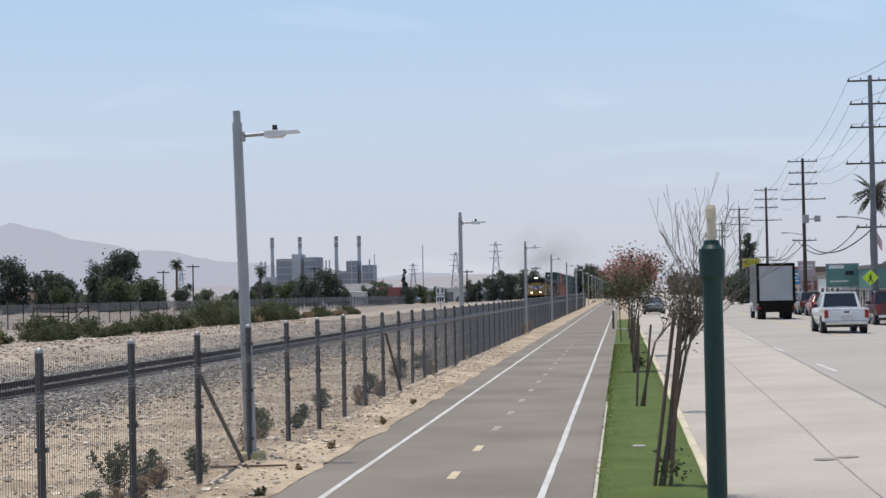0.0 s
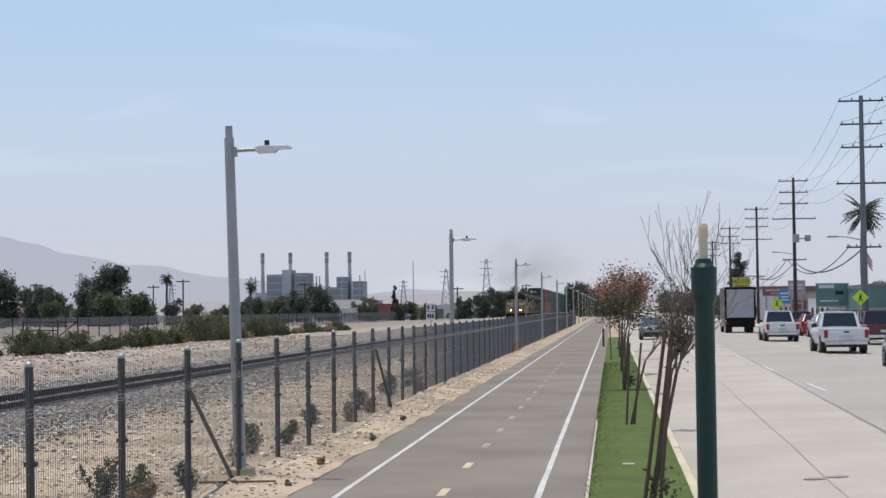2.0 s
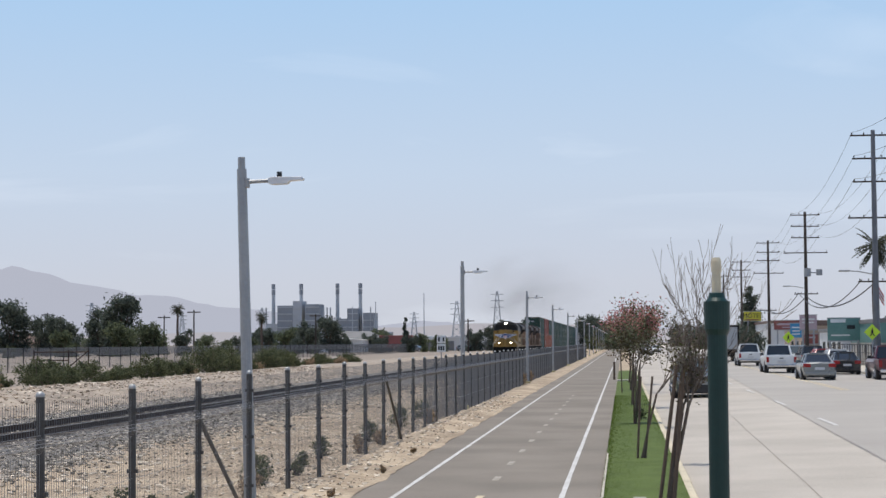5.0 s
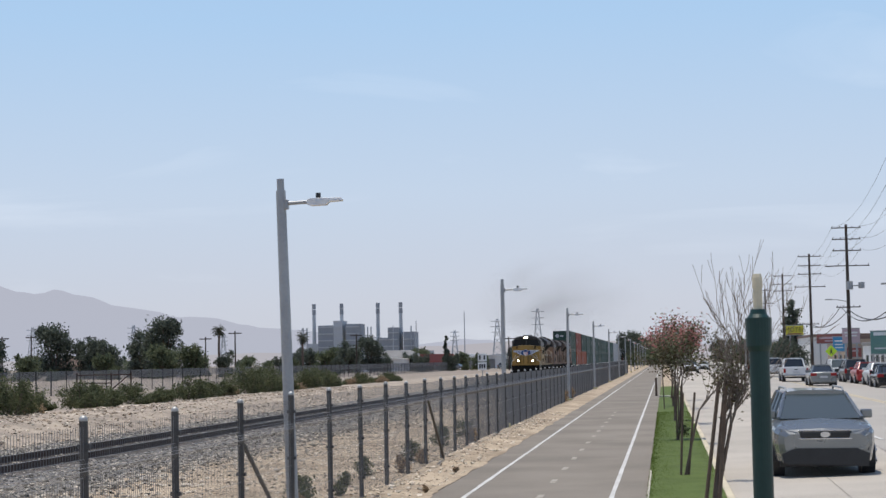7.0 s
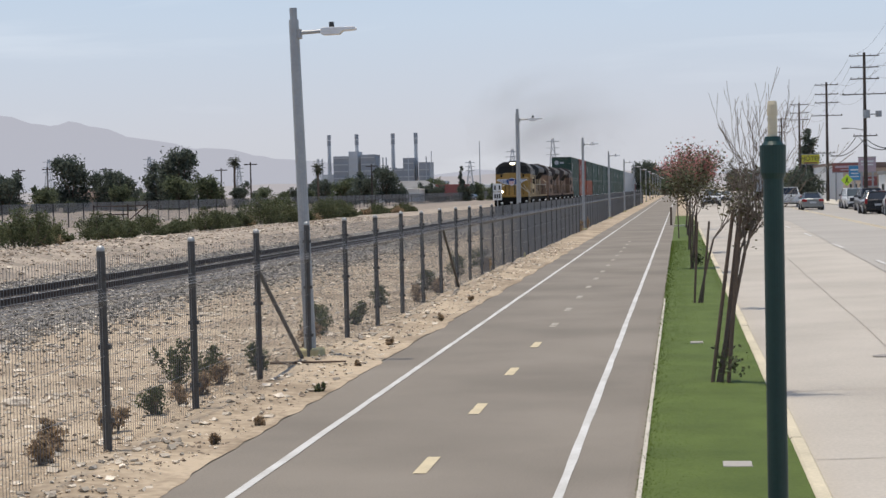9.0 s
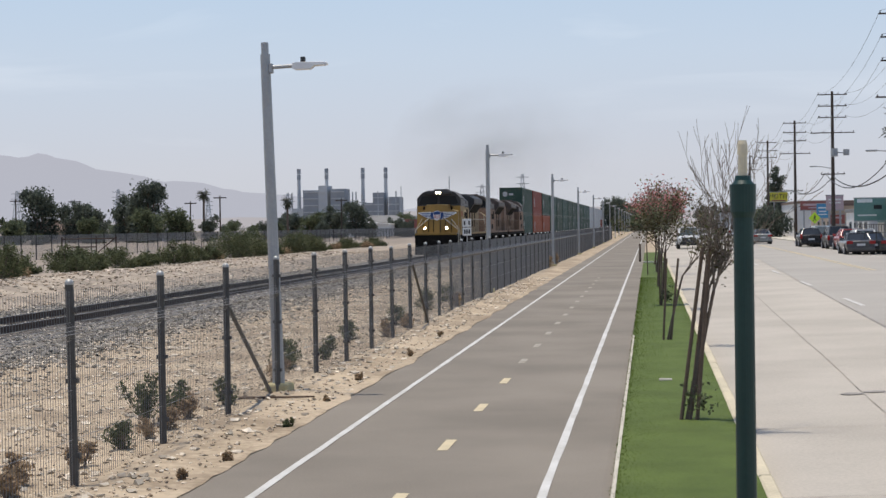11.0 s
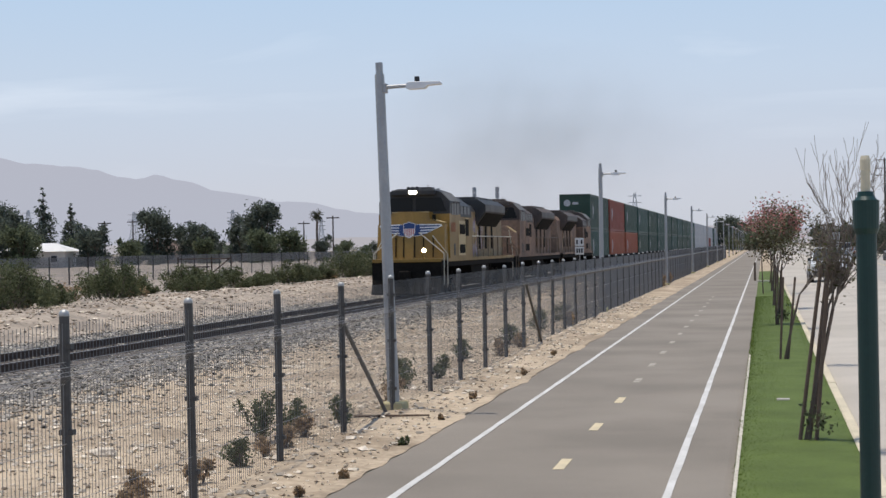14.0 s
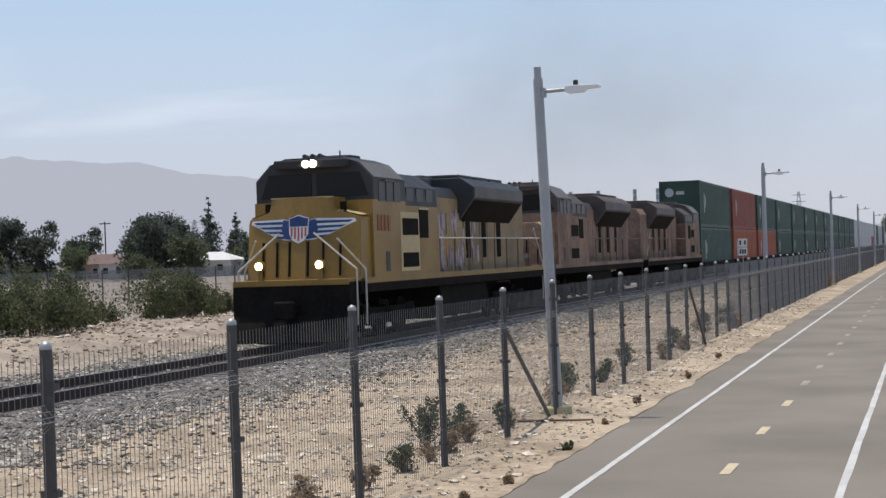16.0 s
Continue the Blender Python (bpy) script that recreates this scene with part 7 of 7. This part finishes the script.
def house(x, y, w, d, high, rise, wall_key, roof_key, turn, label):
    top = thing("house", pose(x, y, 0, 0, 0, turn), label, "house")
    bm = B()
    box(bm, -w / 2, w / 2, -d / 2, d / 2, -0.2, high)
    part("wall", bm, M[wall_key], top)
    bm = B()
    o = 0.5
    lo = [bm.verts.new(p) for p in ((-w / 2 - o, -d / 2 - o, high), (w / 2 + o, -d / 2 - o, high), (w / 2 + o, d / 2 + o, high), (-w / 2 - o, d / 2 + o, high))]
    hi = [bm.verts.new(p) for p in ((-w / 4, 0, high + rise), (w / 4, 0, high + rise))]
    for f in ((lo[0], lo[1], hi[1], hi[0]), (lo[1], lo[2], hi[1]), (lo[2], lo[3], hi[0], hi[1]), (lo[3], lo[0], hi[0]), (lo[3], lo[2], lo[1], lo[0])):
        bm.faces.new(f)
    part("roof", bm, M[roof_key], top)
    for k in range(3):
        bm = B()
        u = -w / 2 + w * (k + 0.5) / 3
        box(bm, u - 0.6, u + 0.6, -d / 2 - 0.06, -d / 2 + 0.05, 0.9, 2.1)
        win = part("window", bm, M["white"], top)
        bm = B()
        box(bm, u - 0.5, u + 0.5, -d / 2 - 0.075, -d / 2, 1.0, 2.0)
        part("pane", bm, M["window"], win)


house(-118.4, 330, 9, 7, 2.8, 1.9, "stucco_tan", "roof_tile", 10, "tan house with a brown hipped roof")
house(-117, 262, 11, 8, 2.7, 1.4, "white_wall", "white_wall", 5, "white house with a pale roof")
house(-131, 262, 8, 7, 2.7, 1.2, "white_wall", "roof_tile", -8, "white house with a brown roof")
house(-139, 268, 9, 7, 2.7, 1.7, "stucco_tan", "roof_tile", 0, "tan house with a brown roof")
house(-98, 330, 10, 8, 3.2, 1.6, "stucco", "roof_grey", 12, "pale house with a grey roof")
house(-151, 248, 8, 7, 2.7, 1.3, "white_wall", "roof_grey", 0, "white house with a grey roof")
house(-66, 420, 12, 8, 3.4, 1.8, "stucco", "roof_grey", 0, "pale house with a grey roof")


def shed(x, y, w, d, high, wall_key, roof_key, label):
    top = thing("warehouse", pose(x, y, 0), label, "building")
    bm = B()
    box(bm, -w / 2, w / 2, -d / 2, d / 2, -0.2, high)
    part("wall", bm, M[wall_key], top)
    bm = B()
    prism(bm, [(-w / 2 - 0.4, high), (0, high + 0.8), (w / 2 + 0.4, high)], "y", -d / 2 - 0.4, d / 2 + 0.4)
    part("roof", bm, M[roof_key], top)
    for k in range(int(w / 5)):
        bm = B()
        u = -w / 2 + 2.5 + 5 * k
        box(bm, u - 1.2, u + 1.2, -d / 2 - 0.06, -d / 2 + 0.05, 0.2, 2.6)
        part("shutter", bm, M["roof_grey"], top)


shed(-72, 395, 24, 10, 3.0, "white_wall", "white_wall", "long low white warehouse")
shed(-55, 440, 30, 10, 3.4, "stucco", "white_wall", "long low pale warehouse")
shed(-38, 430, 26, 8, 3.2, "white_wall", "white_wall", "long low white warehouse")
shed(-84, 430, 20, 10, 3.6, "stucco", "roof_grey", "long low grey-roofed warehouse")
trailer = thing("red_trailer", pose(-53.5, 400, 0), "faded red trailer parked in a yard", "trailer")
bm = B()
box(bm, -4.0, 4.0, -1.25, 1.25, 1.1, 4.0, 0.04)
part("box", bm, M["sign_red"], trailer)
for x in (-3.0, -1.8, 3.0):
    bm = B()
    tube(bm, (x, -1.2, 0.5), (x, 1.2, 0.5), 0.5, 0.5, 14)
    part("wheel", bm, M["tyre"], trailer)
for k, (x, y) in enumerate(((-46.5, 398), (-63, 396), (-35, 405))):
    v = copy_thing(white_pickup if k % 2 else silver_suv, pose(x, y, 0.05, 0, 0, 90 if k % 2 else 70))
    tagged(v, "pale vehicle parked beyond the field", "car")


def far_pole(x, y, high):
    top = thing("far_utility_pole", pose(x, y, 0), "thin wooden utility pole with a crossarm", "utility pole")
    bm = B()
    tube(bm, (0, 0, 0), (0, 0, high), 0.16, 0.12, 8)
    part("pole", bm, M["pole_wood"], top)
    bm = B()
    box(bm, -1.2, 1.2, -0.08, 0.08, high - 0.5, high - 0.3)
    part("crossarm", bm, M["pole_wood"], top)


for x, y, z in ((-155.3, 300, 11.0), (-106, 305, 8.2), (-98, 310, 8.0), (-77, 300, 8.4), (-21, 420, 8.5), (-25, 440, 8.2), (-17, 450, 7.0), (-62, 340, 8.2), (-30, 330, 6.8), (-115, 285, 8.0), (-88, 320, 7.8), (-127, 330, 9)):
    far_pole(x, y, z)


def pylon(x, y, high, wide):
    bm = B()
    for sx in (-1, 1):
        for sy in (-1, 1):
            tube(bm, (sx * wide, sy * wide, 0), (sx * wide * 0.15, sy * wide * 0.15, high), 0.35, 0.25, 4)
    for k in range(7):
        a, b = 1 - 0.85 * k / 7, 1 - 0.85 * (k + 1) / 7
        for s in (-1, 1):
            tube(bm, (-s * wide * a, -wide * a, high * k / 7), (s * wide * b, -wide * b, high * (k + 1) / 7), 0.22, 0.22, 4)
    for z in (0.7, 0.82, 0.94):
        tube(bm, (-wide * 1.2, 0, high * z), (wide * 1.2, 0, high * z), 0.3, 0.3, 4)
    solid("pylon", bm, M["tower"], "distant steel lattice pylon", "pylon", m=pose(x, y, 0))


for x, y, high, wide in ((-122, 1250, 33, 4), (-92, 1250, 40, 4), (-258, 1200, 28, 3), (-400, 1250, 34, 4), (-480, 1250, 34, 4), (-160, 1300, 26, 3), (-330, 1250, 25, 3), (-545, 1200, 36, 4)):
    pylon(x, y, high, wide)
for x, y, z in ((-150, 1280, 40), (-205, 1280, 30), (-190, 1300, 34)):
    bm = B()
    tube(bm, (0, 0, 0), (0, 0, z), 0.5, 0.3, 6)
    solid("mast", bm, M["tower"], "thin distant steel mast", "mast", m=pose(x, y, 0))

# power station
station = thing("power_station", pose(0, 1500, 0), "distant grey power station with tall stacks", "power station")
for x in (-312, -286.7, -253.7, -233):
    bm = B()
    tube(bm, (x, 0, 0), (x, 0, 46), 2.0, 1.55, 16)
    stack = part("chimney", bm, M["plant_pale"], station, "tall pale concrete chimney")
    for k in range(2):
        bm = B()
        tube(bm, (x, 0, 46 + 5 * k), (x, 0, 50.6 + 5 * k), 1.8, 1.75, 16)
        part("chimney_band", bm, M["plant"], stack)
for x0, x1, z, key in ((-306, -292, 36, "plant"), (-292, -284, 40, "plant_pale"), (-281, -268, 37, "plant"), (-316, -306, 20, "plant_pale"), (-268, -261, 17, "plant_pale"), (-252, -243, 24, "plant"), (-243, -233, 33, "plant"), (-229, -219, 29, "plant"), (-262, -256, 16, "plant_pale"),
                       (-330, -318, 12, "plant"), (-218, -205, 12, "plant_pale")):
    bm = B()
    box(bm, x0, x1, -12, 12, 0, z)
    block = part("boiler_house", bm, M[key], station)
    for k in range(int(z / 6)):
        bm = B()
        box(bm, x0 + 0.6, x1 - 0.6, -13, -12, 4 + 6 * k, 4.8 + 6 * k)
        part("gallery", bm, M["plant_pale"], block)
for x in (-316, -310, -264, -261, -258, -222):
    for k in range(2):
        bm = B()
        box(bm, x - 0.3, x + 0.3, -14 + 3 * k, -13.4 + 3 * k, 0, 34)
        part("steel_column", bm, M["tower"], station)

# far hills, plain, with the haze painted in as a glowing colour
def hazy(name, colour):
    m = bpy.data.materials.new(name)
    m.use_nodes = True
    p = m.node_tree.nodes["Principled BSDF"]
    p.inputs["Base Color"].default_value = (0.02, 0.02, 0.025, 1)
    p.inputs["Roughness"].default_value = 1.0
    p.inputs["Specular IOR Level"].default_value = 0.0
    # emission stands in for the air's haze over a nearly black base
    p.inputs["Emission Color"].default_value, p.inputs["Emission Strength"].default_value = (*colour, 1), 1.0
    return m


def ridge(name, y, knots, colour, jag, label):
    vs, fs = [], []
    n = 160
    x0, x1 = knots[0][0], knots[-1][0]
    for k in range(n + 1):
        x = x0 + (x1 - x0) * k / n
        for (xa, za), (xb, zb) in zip(knots, knots[1:]):
            if xa <= x <= xb:
                u = (x - xa) / (xb - xa)
                z = za + (zb - za) * u * u * (3 - 2 * u)
        z += jag * (noise.noise((x * 0.006, y * 0.01, 0)) + 0.5 * noise.noise((x * 0.02, 3, 0)))
        vs += [(x, y - 250, -5), (x, y, max(z, 0.5)), (x, y + 300, -5)]
        if k:
            b = 3 * k
            fs += [(b - 3, b, b + 1, b - 2), (b - 2, b + 1, b + 2, b - 1)]
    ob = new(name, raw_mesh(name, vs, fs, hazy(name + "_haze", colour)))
    for p in ob.data.polygons:
        p.use_smooth = True
    return tagged(ob, label, "mountains", kind="structure")


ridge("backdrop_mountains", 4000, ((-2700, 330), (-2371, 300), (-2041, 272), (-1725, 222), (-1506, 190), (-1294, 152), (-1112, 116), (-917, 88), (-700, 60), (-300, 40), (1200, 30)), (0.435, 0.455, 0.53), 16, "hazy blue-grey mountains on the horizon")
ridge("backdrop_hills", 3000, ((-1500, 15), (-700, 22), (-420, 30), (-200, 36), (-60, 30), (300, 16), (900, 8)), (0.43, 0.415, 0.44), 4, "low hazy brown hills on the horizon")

# far end of the street and path
for k in range(26):
    plant_tree(R5.choice((1, 3, 4)), R5.uniform(-9, 0) if k % 2 else R5.uniform(17, 40), R5.uniform(430, 700), R5.uniform(0.7, 1.1))
for k in range(20):
    plant_tree(R5.choice((1, 2, 3)), R5.uniform(24, 60), R5.uniform(220, 420), R5.uniform(0.6, 1.0))
for x, y, s in ((-10.5, 520, 1.15), (-9.0, 540, 0.95), (-8.0, 570, 1.0), (-6.5, 620, 1.0), (-5.5, 680, 1.0)):
    plant_tree(0, x, y, s)


# ---- what moves ----


def motions():
    # the train rolls towards the camera at a steady pace; its nose is at 294.4 m at the start
    for entry in MOVERS:
        ob, back, turn = entry[:3]
        z = entry[3] if len(entry) > 3 else 0.0
        walk(ob, [(t, pose(RAIL_X, 294.38 - 16.02 * t + back, RAIL_Z + z, 0, 0, turn)) for t in TIMES])
    for ob, x, turn, z, rows in TRAFFIC:
        walk(ob, [(t, pose(x(y), y, z, 0, 0, turn)) for t, y in rows])


motions()
